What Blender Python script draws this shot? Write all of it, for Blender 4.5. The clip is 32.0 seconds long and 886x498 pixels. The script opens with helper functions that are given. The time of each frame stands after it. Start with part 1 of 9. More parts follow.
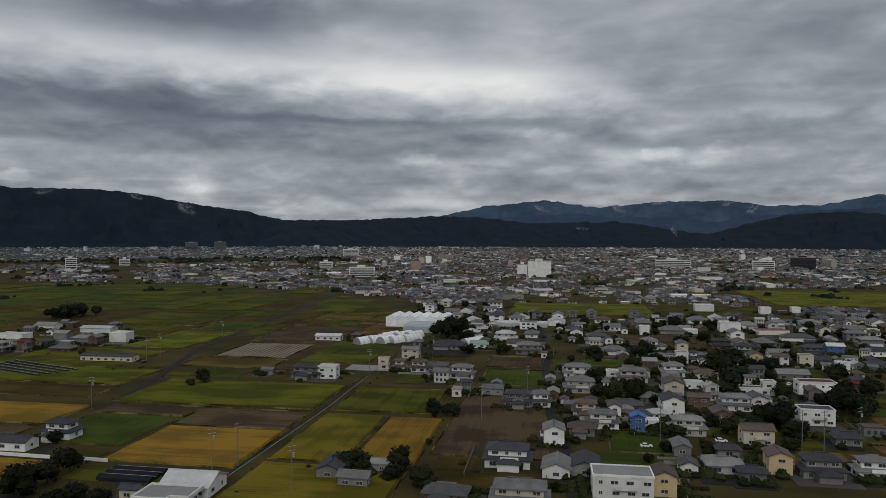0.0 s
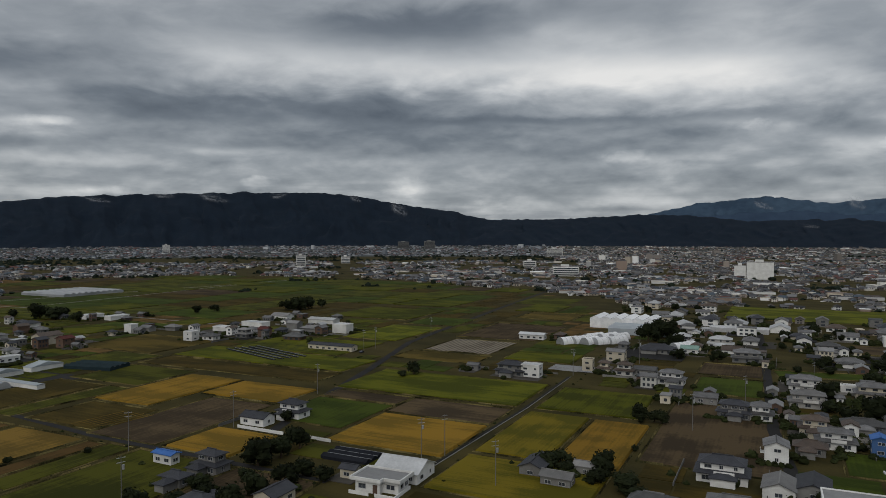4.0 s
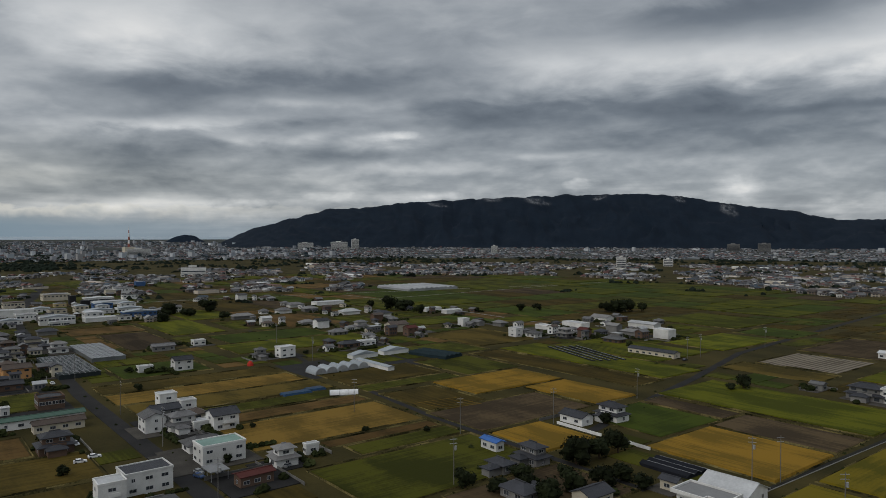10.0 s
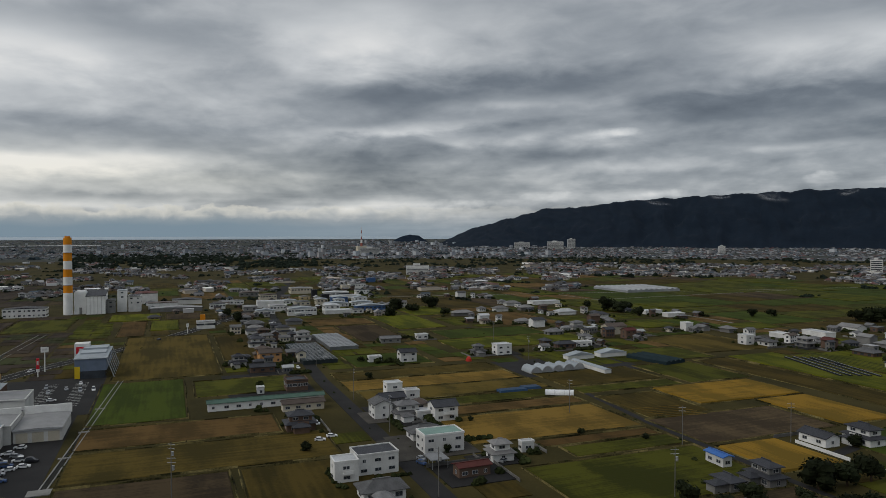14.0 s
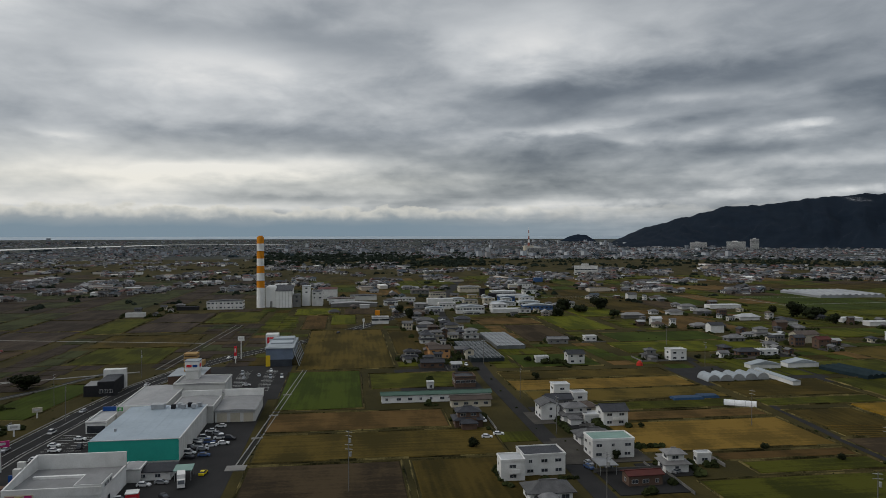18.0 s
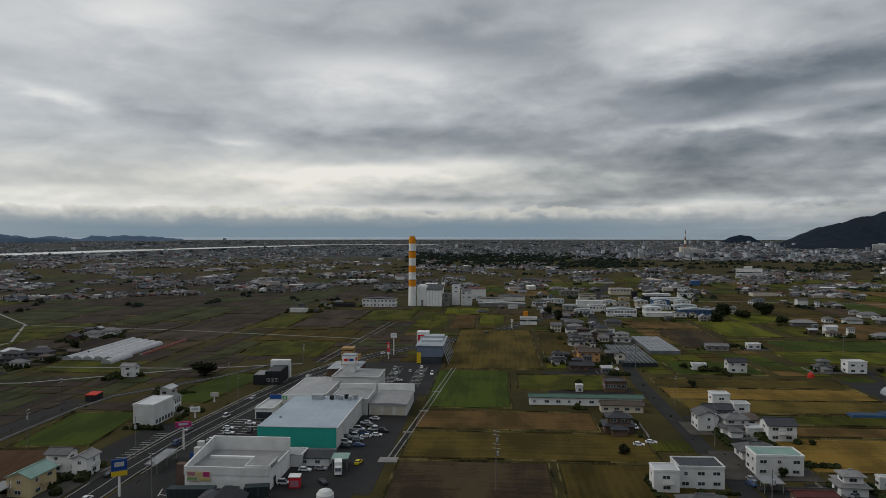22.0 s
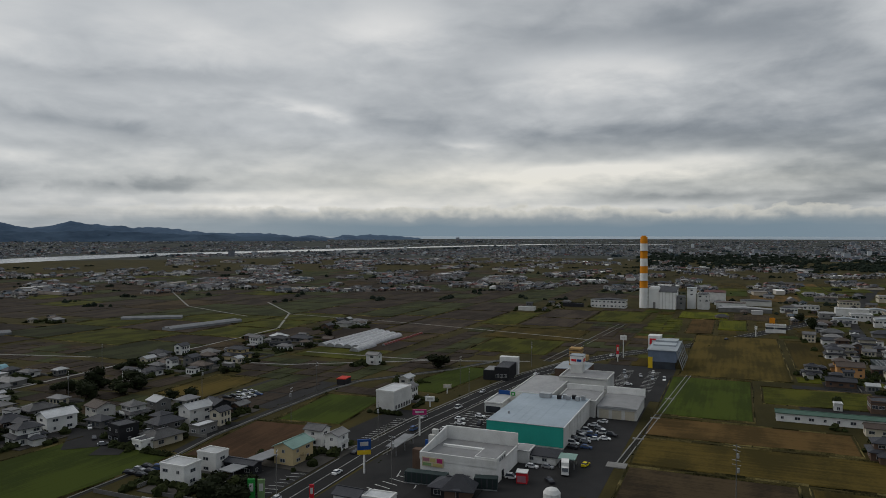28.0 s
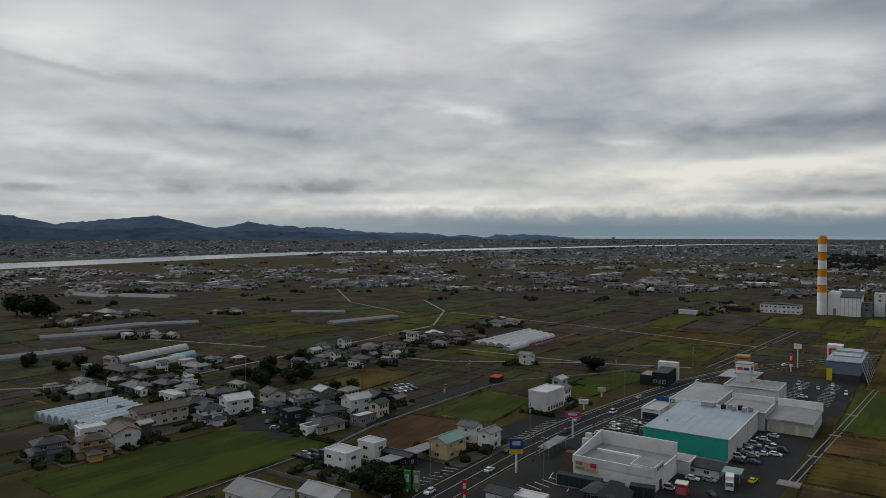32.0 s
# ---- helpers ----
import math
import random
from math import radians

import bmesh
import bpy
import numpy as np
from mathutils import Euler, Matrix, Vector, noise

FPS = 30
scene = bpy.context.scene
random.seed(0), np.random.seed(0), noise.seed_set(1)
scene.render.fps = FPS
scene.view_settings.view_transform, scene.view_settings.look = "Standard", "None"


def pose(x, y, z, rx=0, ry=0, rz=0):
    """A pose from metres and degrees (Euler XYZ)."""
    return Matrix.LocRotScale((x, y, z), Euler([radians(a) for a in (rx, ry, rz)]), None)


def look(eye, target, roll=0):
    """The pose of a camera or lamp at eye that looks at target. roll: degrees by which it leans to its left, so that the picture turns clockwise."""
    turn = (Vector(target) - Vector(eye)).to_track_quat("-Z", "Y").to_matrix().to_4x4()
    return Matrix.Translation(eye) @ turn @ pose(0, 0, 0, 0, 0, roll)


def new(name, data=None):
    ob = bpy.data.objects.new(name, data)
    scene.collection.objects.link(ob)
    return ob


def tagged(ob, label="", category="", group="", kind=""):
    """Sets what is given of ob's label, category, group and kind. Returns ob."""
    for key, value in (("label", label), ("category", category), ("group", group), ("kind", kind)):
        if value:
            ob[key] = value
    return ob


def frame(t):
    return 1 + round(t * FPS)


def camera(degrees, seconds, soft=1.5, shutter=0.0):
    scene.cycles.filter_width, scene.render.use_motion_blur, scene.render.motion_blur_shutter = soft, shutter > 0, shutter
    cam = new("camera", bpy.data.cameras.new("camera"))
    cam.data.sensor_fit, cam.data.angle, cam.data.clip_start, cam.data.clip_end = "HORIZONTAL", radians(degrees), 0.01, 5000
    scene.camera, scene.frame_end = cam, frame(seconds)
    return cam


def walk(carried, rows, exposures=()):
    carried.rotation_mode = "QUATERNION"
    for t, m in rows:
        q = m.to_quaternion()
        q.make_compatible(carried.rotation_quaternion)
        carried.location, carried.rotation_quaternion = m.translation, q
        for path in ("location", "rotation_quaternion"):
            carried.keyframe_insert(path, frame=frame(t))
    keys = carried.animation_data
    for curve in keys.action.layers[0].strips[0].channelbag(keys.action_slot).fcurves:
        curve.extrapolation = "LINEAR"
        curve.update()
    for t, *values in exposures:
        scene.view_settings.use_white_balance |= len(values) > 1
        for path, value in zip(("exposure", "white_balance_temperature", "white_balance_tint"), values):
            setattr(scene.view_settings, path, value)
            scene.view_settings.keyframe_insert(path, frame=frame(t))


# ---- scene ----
# ---------------------------------------------------------------- camera
# World axes follow the field grid; the camera hovers 60 m above the plain.
EYE_HEIGHT = 60.0
cam = camera(64.16, 32.0, soft=0.8)


def view(turn, tilt, roll):
    return pose(0, 0, EYE_HEIGHT, 90 + tilt, 0, turn) @ pose(0, 0, 0, 0, 0, roll)


walk(cam, [
    (0.0, view(9.5, -1.21, 0.13)), (0.5, view(11.19, -1.2, 0.12)), (1.0, view(13.2, -1.21, 0.11)),
    (2.0, view(17.46, -1.25, 0.04)), (3.0, view(21.69, -1.27, 0.0)), (3.5, view(23.8, -1.28, 0.0)),
    (5.5, view(32.18, -1.26, -0.02)), (6.0, view(34.29, -1.25, -0.02)), (7.0, view(38.53, -1.22, 0.0)),
    (8.0, view(42.78, -1.17, 0.0)), (9.0, view(47.09, -1.16, 0.03)), (10.0, view(51.44, -1.15, 0.05)),
    (11.0, view(55.82, -1.18, 0.04)), (12.0, view(60.19, -1.19, 0.03)), (13.0, view(64.57, -1.18, 0.0)),
    (14.0, view(68.82, -1.18, -0.05)), (14.5, view(70.89, -1.18, -0.05)), (16.5, view(77.98, -1.21, -0.04)),
    (17.0, view(79.43, -1.21, -0.06)), (18.0, view(82.32, -1.19, -0.07)), (19.0, view(85.32, -1.18, -0.03)),
    (20.0, view(88.32, -1.16, -0.03)), (21.0, view(91.32, -1.13, -0.01)), (22.0, view(94.32, -1.14, -0.01)),
    (23.0, view(97.38, -1.15, 0.02)), (24.0, view(100.41, -1.17, 0.02)), (25.0, view(103.47, -1.17, 0.06)),
    (25.5, view(105.0, -1.18, 0.06)), (27.5, view(111.14, -1.18, 0.02)), (28.0, view(112.68, -1.19, 0.02)),
    (29.0, view(115.75, -1.2, 0.01)), (30.0, view(118.84, -1.22, 0.05)), (31.0, view(121.96, -1.24, 0.06)),
    (32.0, view(125.05, -1.23, 0.06)),
], [(0.0, -0.02), (6.0, 0.0), (10.0, 0.07), (18.0, 0.07), (24.0, 0.0), (32.0, -0.04)])

# ---------------------------------------------------------------- sky and sun
SUN_AZ, SUN_EL = 188.0, 38.0   # degrees left of +y, and up
sky_world = bpy.data.worlds.new("overcast_sky")
scene.world = sky_world
sky_world.use_nodes = True
wn, wl = sky_world.node_tree.nodes, sky_world.node_tree.links
wn.clear()


def wmath(op, a, b=None, clamp=False):
    n = wn.new("ShaderNodeMath")
    n.operation, n.use_clamp = op, clamp
    for i, v in enumerate((a, b)):
        if v is None:
            continue
        if isinstance(v, (int, float)):
            n.inputs[i].default_value = v
        else:
            wl.new(v, n.inputs[i])
    return n.outputs[0]


def wcombine(x, y, z):
    n = wn.new("ShaderNodeCombineXYZ")
    for i, v in enumerate((x, y, z)):
        if isinstance(v, (int, float)):
            n.inputs[i].default_value = v
        else:
            wl.new(v, n.inputs[i])
    return n.outputs[0]


def wnoise(vec, scale, detail, rough, distort=0.0):
    n = wn.new("ShaderNodeTexNoise")
    n.inputs["Scale"].default_value, n.inputs["Detail"].default_value = scale, detail
    n.inputs["Roughness"].default_value, n.inputs["Distortion"].default_value = rough, distort
    wl.new(vec, n.inputs["Vector"])
    return n.outputs["Fac"]


def wramp(fac, stops):
    n = wn.new("ShaderNodeValToRGB")
    el = n.color_ramp.elements
    while len(el) < len(stops):
        el.new(0.5)
    for e, (p, c) in zip(el, stops):
        e.position, e.color = p, (*c, 1)
    wl.new(fac, n.inputs[0])
    return n.outputs[0]


def wmix(fac, a, b, mode="MIX"):
    n = wn.new("ShaderNodeMix")
    n.data_type, n.blend_type = "RGBA", mode
    for s, v in ((n.inputs[0], fac), (n.inputs[6], a), (n.inputs[7], b)):
        if isinstance(v, (int, float)):
            s.default_value = v
        elif isinstance(v, tuple):
            s.default_value = (*v, 1)
        else:
            wl.new(v, s)
    return n.outputs[2]


coord = wn.new("ShaderNodeTexCoord")
split = wn.new("ShaderNodeSeparateXYZ")
wl.new(coord.outputs["Generated"], split.inputs[0])
DX, DY, DZ = split.outputs
UP = wmath("MAXIMUM", DZ, 0.0)
flat = wmath("ADD", UP, 0.035)
# bearing and height in degrees
BEARING = wmath("MULTIPLY", wmath("ARCTAN2", wmath("MULTIPLY", DX, -1.0), DY), 57.2958)
HEIGHT = wmath("MULTIPLY", wmath("ARCSINE", UP), 57.2958)
# cloud deck seen in perspective, and finer layers that are longer than they are high
deck = wcombine(wmath("DIVIDE", DX, flat), wmath("DIVIDE", DY, flat), 0.0)
broad = wnoise(deck, 0.5, 6.0, 0.55, 0.3)
layers = wcombine(wmath("MULTIPLY", BEARING, 0.095), wmath("ADD", wmath("MULTIPLY", HEIGHT, 0.33), wmath("MULTIPLY", BEARING, 0.012)), 2.0)
streak = wnoise(layers, 1.0, 6.0, 0.5, 0.25)
lumps = wnoise(wcombine(wmath("MULTIPLY", BEARING, 0.17), wmath("MULTIPLY", HEIGHT, 0.45), 7.0), 1.0, 8.0, 0.54, 0.3)
# rounded cloud bases: light from above is the slope of the lumps
billow = wnoise(wcombine(wmath("MULTIPLY", BEARING, 0.26), wmath("MULTIPLY", HEIGHT, 0.62), 5.0), 1.0, 4.0, 0.48, 0.12)
billow_up = wnoise(wcombine(wmath("MULTIPLY", BEARING, 0.26), wmath("MULTIPLY", wmath("ADD", HEIGHT, 0.55), 0.62), 5.0), 1.0, 4.0, 0.48, 0.12)
tops = wmath("MULTIPLY", wmath("SUBTRACT", billow, billow_up), wmath("SUBTRACT", 1.25, wmath("MULTIPLY", HEIGHT, 0.075), clamp=True))
fray = wnoise(wcombine(wmath("MULTIPLY", BEARING, 0.11), wmath("MULTIPLY", HEIGHT, 0.3), 11.0), 1.0, 6.0, 0.52, 0.2)
CLOUD_B = wmath("ADD", BEARING, wmath("MULTIPLY", wmath("SUBTRACT", fray, 0.5), 7.0))
CLOUD_H = wmath("ADD", HEIGHT, wmath("MULTIPLY", wmath("SUBTRACT", lumps, 0.5), wmath("ADD", 0.7, wmath("MULTIPLY", HEIGHT, 0.11))))
grain = wmath("ADD", wmath("ADD", wmath("MULTIPLY", wmath("SUBTRACT", streak, 0.5), 0.36), wmath("MULTIPLY", tops, 0.42)), wmath("ADD", wmath("MULTIPLY", wmath("SUBTRACT", lumps, 0.5), 0.55), wmath("MULTIPLY", wmath("SUBTRACT", broad, 0.5), 0.3)))
calm = wmath("SUBTRACT", 1.0, wmath("MULTIPLY", wmath("SUBTRACT", HEIGHT, 8.0), 0.07), clamp=True)
grain = wmath("MULTIPLY", grain, wmath("ADD", 0.4, wmath("MULTIPLY", calm, 0.6)))
bright_side = wmath("DIVIDE", wmath("SUBTRACT", BEARING, 66.0), 50.0, clamp=True)
grain = wmath("MULTIPLY", grain, wmath("SUBTRACT", 1.0, wmath("MULTIPLY", bright_side, 0.35)))
cloud = wmath("ADD", wmath("ADD", grain, 0.46), wmath("MULTIPLY", bright_side, 0.2))


def wmadd(a, b, c):
    n = wn.new("ShaderNodeMath")
    n.operation = "MULTIPLY_ADD"
    for i, v in enumerate((a, b, c)):
        if isinstance(v, (int, float)):
            n.inputs[i].default_value = v
        else:
            wl.new(v, n.inputs[i])
    return n.outputs[0]


def stroke(bearing, height, wide, high, slope, amount):
    """A lighter or darker bank of cloud with frayed edges."""
    global cloud
    p = wmadd(CLOUD_B, 1 / wide, -bearing / wide)
    q = wmadd(p, -slope * wide / high, wmadd(CLOUD_H, 1 / high, -height / high))
    fall = wmath("POWER", 0.367879, wmadd(p, p, wmath("MULTIPLY", q, q)))
    cloud = wmadd(fall, amount, cloud)


stroke(8.8, 11.9, 14.6, 1.73, 0.043, 0.45); stroke(32.2, 12.9, 14.1, 1.83, 0.009, 0.3); stroke(41.7, 13.9, 5.3, 1.87, -0.126, 0.08); stroke(25.9, 16.2, 8.6, 1.63, -0.059, -0.24)
stroke(33.0, 16.4, 8.0, 0.98, -0.096, -0.15); stroke(17.0, 15.7, 2.7, 1.05, -0.202, 0.15); stroke(13.8, 14.9, 4.1, 1.06, -0.003, 0.15); stroke(3.5, 15.9, 8.8, 1.65, 0.044, 0.05)
stroke(-7.1, 11.6, 6.0, 1.84, 0.072, -0.12); stroke(-10.3, 10.3, 4.6, 0.81, -0.029, -0.12); stroke(-16.4, 14.5, 4.1, 1.48, 0.137, -0.12); stroke(-14.7, 9.0, 7.1, 0.59, 0.080, 0.1)
stroke(41.8, 9.9, 12.3, 1.16, -0.055, -0.25); stroke(28.1, 9.8, 10.6, 1.07, -0.013, -0.2); stroke(36.3, 7.7, 13.4, 1.23, -0.053, -0.2); stroke(12.5, 7.9, 9.1, 1.79, 0.002, -0.1)
stroke(21.5, 7.0, 11.0, 1.55, -0.017, -0.15); stroke(17.0, 9.0, 17.6, 0.40, 0.010, -0.18); stroke(-3.1, 7.6, 4.2, 0.86, 0.038, -0.15); stroke(-7.2, 6.0, 3.6, 0.51, 0.091, 0.28)
stroke(3.4, 8.2, 3.5, 0.44, 0.024, 0.14); stroke(-14.8, 7.4, 5.3, 0.99, 0.067, -0.12); stroke(-11.1, 6.0, 2.3, 0.62, 0.047, 0.17); stroke(-13.0, 4.9, 2.9, 0.49, 0.042, -0.12)
stroke(10.2, 5.7, 3.6, 0.36, 0.005, 0.17); stroke(3.4, 3.8, 13.1, 0.67, 0.011, -0.08); stroke(11.6, 2.5, 5.0, 0.46, 0.001, 0.17); stroke(29.0, 3.7, 2.0, 0.88, -0.018, 0.3)
stroke(41.8, 5.8, 4.2, 0.40, -0.054, 0.1); stroke(-3.1, 5.0, 5.0, 0.35, 0.025, 0.1); stroke(21.6, 4.7, 4.5, 0.45, -0.012, 0.08); stroke(-16.5, 3.4, 4.1, 0.40, 0.033, 0.1)
stroke(77.0, 13.8, 4.1, 1.85, -0.132, 0.2); stroke(70.1, 15.4, 7.7, 1.94, -0.106, 0.12); stroke(59.8, 15.0, 10.7, 1.24, -0.054, 0.03); stroke(53.2, 14.0, 6.7, 0.85, -0.025, 0.02)
stroke(72.0, 11.2, 7.5, 1.11, -0.066, -0.22); stroke(59.8, 11.7, 6.5, 1.06, -0.044, -0.12); stroke(64.1, 10.3, 5.0, 0.38, -0.053, 0.1); stroke(73.9, 8.3, 7.3, 0.36, -0.071, 0.08)
stroke(73.9, 6.2, 7.3, 1.05, -0.054, -0.22); stroke(67.0, 7.5, 1.8, 0.42, -0.047, 0.17); stroke(62.4, 7.7, 1.3, 0.43, -0.036, 0.17); stroke(55.9, 7.9, 2.7, 0.35, -0.021, 0.22)
stroke(48.6, 8.9, 4.6, 0.67, -0.004, -0.1); stroke(59.9, 6.4, 6.5, 0.57, -0.025, -0.12); stroke(42.7, 6.4, 4.5, 0.36, 0.008, 0.17); stroke(73.9, 2.3, 7.3, 0.45, -0.020, 0.34)
stroke(70.2, 4.0, 9.6, 0.75, -0.029, -0.12); stroke(60.7, 2.9, 2.6, 0.44, -0.012, 0.14); stroke(57.7, 4.1, 5.3, 0.40, -0.013, 0.1); stroke(53.6, 2.9, 1.8, 0.41, -0.006, 0.17)
stroke(50.9, 5.3, 5.4, 0.36, -0.006, 0.08); stroke(76.4, 15.7, 5.4, 1.88, 0.014, 0.14); stroke(72.8, 17.3, 3.6, 1.23, 0.033, 0.12); stroke(82.3, 15.7, 2.7, 0.84, -0.013, 0.1)
stroke(87.7, 15.6, 4.4, 2.08, -0.038, -0.07); stroke(94.3, 16.0, 4.2, 1.61, -0.070, -0.1); stroke(106.2, 15.3, 5.4, 1.13, -0.127, -0.06); stroke(102.4, 12.2, 7.7, 1.60, -0.086, 0.18)
stroke(94.3, 12.3, 6.4, 1.67, -0.055, 0.12); stroke(100.5, 7.8, 9.9, 1.00, -0.008, -0.12); stroke(87.8, 7.4, 6.7, 0.89, -0.018, -0.14); stroke(109.7, 7.6, 2.0, 0.58, -0.077, 0.1)
stroke(102.5, 4.8, 7.7, 0.75, -0.035, 0.28); stroke(92.2, 5.1, 6.5, 0.79, -0.020, 0.28); stroke(106.3, 3.4, 5.5, 1.06, -0.030, 0.18); stroke(93.1, 3.0, 6.5, 0.27, -0.013, -0.16)
stroke(100.6, 2.0, 9.9, 0.43, -0.013, 0.25); stroke(76.4, 5.7, 6.8, 1.08, 0.005, -0.06); stroke(69.7, 11.3, 8.8, 1.20, -0.016, -0.07); stroke(71.9, 8.5, 6.7, 0.40, -0.079, 0.18)
stroke(83.3, 12.3, 6.8, 0.86, -0.109, -0.07); stroke(51.5, 14.0, 7.1, 2.26, 0.122, -0.14); stroke(57.1, 12.2, 7.8, 1.04, 0.083, -0.1); stroke(51.5, 10.0, 5.7, 1.01, 0.089, -0.1)
stroke(117.0, 16.2, 5.1, 2.43, -0.064, 0.2); stroke(124.5, 13.6, 5.9, 2.00, -0.087, 0.08); stroke(132.0, 14.3, 4.2, 1.87, -0.129, 0.08); stroke(91.5, 15.4, 5.2, 2.06, 0.054, -0.05)
stroke(113.1, 10.9, 6.6, 1.73, -0.031, -0.06); stroke(123.3, 9.8, 4.0, 0.42, 0.197, 0.2); stroke(132.0, 9.7, 5.3, 0.85, -0.090, -0.06); stroke(117.5, 9.0, 4.3, 0.60, 0.062, -0.12)
stroke(100.5, 13.2, 9.0, 1.72, 0.011, 0.08); stroke(110.9, 7.2, 1.8, 0.27, 0.033, 0.14); stroke(100.5, 7.6, 11.2, 0.80, 0.007, -0.06); stroke(109.6, 5.2, 13.3, 0.81, -0.009, 0.1)
stroke(100.5, 4.8, 9.0, 1.18, 0.004, 0.06); stroke(91.5, 5.8, 5.2, 0.44, 0.021, 0.08); stroke(133.5, 3.8, 3.1, 0.63, -0.038, -0.06); stroke(126.6, 3.1, 9.6, 0.42, -0.022, 0.18)
stroke(124.6, 2.1, 11.8, 0.30, -0.014, 0.2); stroke(83.1, 2.5, 8.0, 0.17, 0.016, -0.1); stroke(74.5, 8.9, 7.0, 1.94, -0.028, -0.12); stroke(120.5, 2.6, 14.4, 0.44, -0.013, 0.12)
stroke(93.7, 0.9, 21.3, 0.32, 0.002, -0.08); stroke(153.6, 14.3, 7.0, 2.24, -0.127, 0.2); stroke(148.1, 13.3, 5.8, 1.58, -0.094, 0.12); stroke(133.4, 15.6, 8.8, 2.08, -0.037, 0.08)
stroke(151.8, 11.6, 4.7, 0.31, 0.115, -0.14); stroke(142.0, 11.4, 6.2, 0.58, 0.042, -0.09); stroke(132.5, 11.8, 5.4, 0.60, -0.026, -0.07); stroke(140.0, 7.9, 5.1, 0.60, 0.167, -0.14)
stroke(148.1, 6.0, 7.7, 0.54, 0.117, 0.16); stroke(155.4, 8.0, 3.1, 0.77, -0.080, 0.08); stroke(144.2, 3.6, 2.9, 0.60, -0.022, -0.14); stroke(135.2, 3.6, 3.5, 0.72, -0.011, -0.14)
stroke(155.1, 3.3, 2.7, 0.35, -0.033, -0.12); stroke(153.7, 2.7, 2.1, 0.28, -0.026, 0.1); stroke(150.1, 1.8, 9.4, 0.75, -0.014, 0.06); stroke(126.6, 1.9, 6.8, 0.37, -0.001, 0.08)
stroke(102.7, 5.2, 5.9, 0.42, 0.037, 0.04); stroke(102.0, 15.3, 6.2, 1.94, 0.107, -0.05); stroke(115.3, 13.8, 5.3, 1.26, 0.039, -0.06)


def puff(bearing, height, wide, high, amount):
    """A heap of cloud with a crisp cauliflower outline, lit from above."""
    global cloud
    p, q = wmadd(BEARING, 1 / wide, -bearing / wide), wmadd(HEIGHT, 1 / high, -height / high)
    body = wmath("SUBTRACT", wmadd(curl, 2.6, -0.6), wmadd(p, p, wmath("MULTIPLY", q, q)))
    body = wmath("MULTIPLY", body, 1.5, clamp=True)
    cloud = wmadd(wmath("MULTIPLY", body, wmadd(q, 0.35, wmadd(wmath("SUBTRACT", billow, billow_up), 1.6, 0.75))), amount, cloud)


curl = wnoise(wcombine(wmath("MULTIPLY", BEARING, 0.55), wmath("MULTIPLY", HEIGHT, 0.8), 17.0), 1.0, 6.0, 0.54, 0.25)
for heap in ((29.0, 3.6, 2.4, 1.1, 0.13), (23.5, 2.0, 3.0, 0.7, 0.12), (-8.0, 6.2, 2.6, 0.7, 0.2), (-12.0, 6.3, 2.6, 0.8, 0.16), (11.0, 6.0, 3.0, 0.6, 0.14), (2.0, 8.0, 2.2, 0.6, 0.15),
             (40.5, 3.9, 2.0, 0.7, 0.2), (51.0, 3.1, 3.0, 0.5, 0.12), (60.5, 3.0, 2.4, 0.6, 0.14), (67.5, 2.4, 3.2, 0.6, 0.16), (55.5, 8.0, 2.6, 0.5, 0.16), (76.0, 3.6, 3.0, 0.7, -0.08),
             (145.5, 3.5, 2.3, 0.8, -0.10), (139.5, 3.3, 3.4, 0.9, -0.10), (134.0, 3.7, 3.8, 1.0, -0.12), (150.5, 2.8, 2.6, 0.5, -0.08), (155.5, 3.2, 2.4, 0.5, -0.1)):
    puff(*heap)
colour = wramp(cloud, [(0.0, (0.080, 0.095, 0.118)), (0.22, (0.148, 0.170, 0.198)), (0.45, (0.290, 0.315, 0.343)),
                       (0.7, (0.525, 0.545, 0.562)), (0.95, (0.80, 0.795, 0.78))])
# heaped cloud tops and a dull bank low over the horizon
seaward = wmath("SUBTRACT", 1.45, wmath("DIVIDE", wmath("ABSOLUTE", wmath("SUBTRACT", BEARING, 102.0)), 34.0), clamp=True)
line = wnoise(wcombine(wmath("MULTIPLY", BEARING, 0.06), 0.0, 23.0), 1.0, 2.0, 0.5)
deep = wmath("SUBTRACT", wmadd(line, 1.2, wmadd(curl, 2.0, 0.62)), HEIGHT)
lit = wmath("SUBTRACT", 1.0, wmath("MULTIPLY", deep, 0.95), clamp=True)
bank = wmix(lit, (0.270, 0.310, 0.345), (0.70, 0.685, 0.63))
colour = wmix(wmath("MULTIPLY", wmath("MULTIPLY", deep, 3.5, clamp=True), wmath("MULTIPLY", seaward, 0.85)), colour, bank)
low = wmath("SUBTRACT", 1.0, wmath("MULTIPLY", wmath("SUBTRACT", wmadd(lumps, 1.0, HEIGHT), 1.15), 1.3), clamp=True)
colour = wmix(wmath("MULTIPLY", low, wmath("MULTIPLY", seaward, 0.9)), colour, (0.165, 0.238, 0.300))
# the light between the cloud layers over the sea is a little warm
warm = wmath("SUBTRACT", 1.0, wmath("MULTIPLY", wmath("ABSOLUTE", wmath("SUBTRACT", HEIGHT, 4.2)), 0.27), clamp=True)
colour = wmix(wmath("MULTIPLY", warm, wmath("MULTIPLY", seaward, 0.8)), colour, (1.03, 1.0, 0.915), "MULTIPLY")
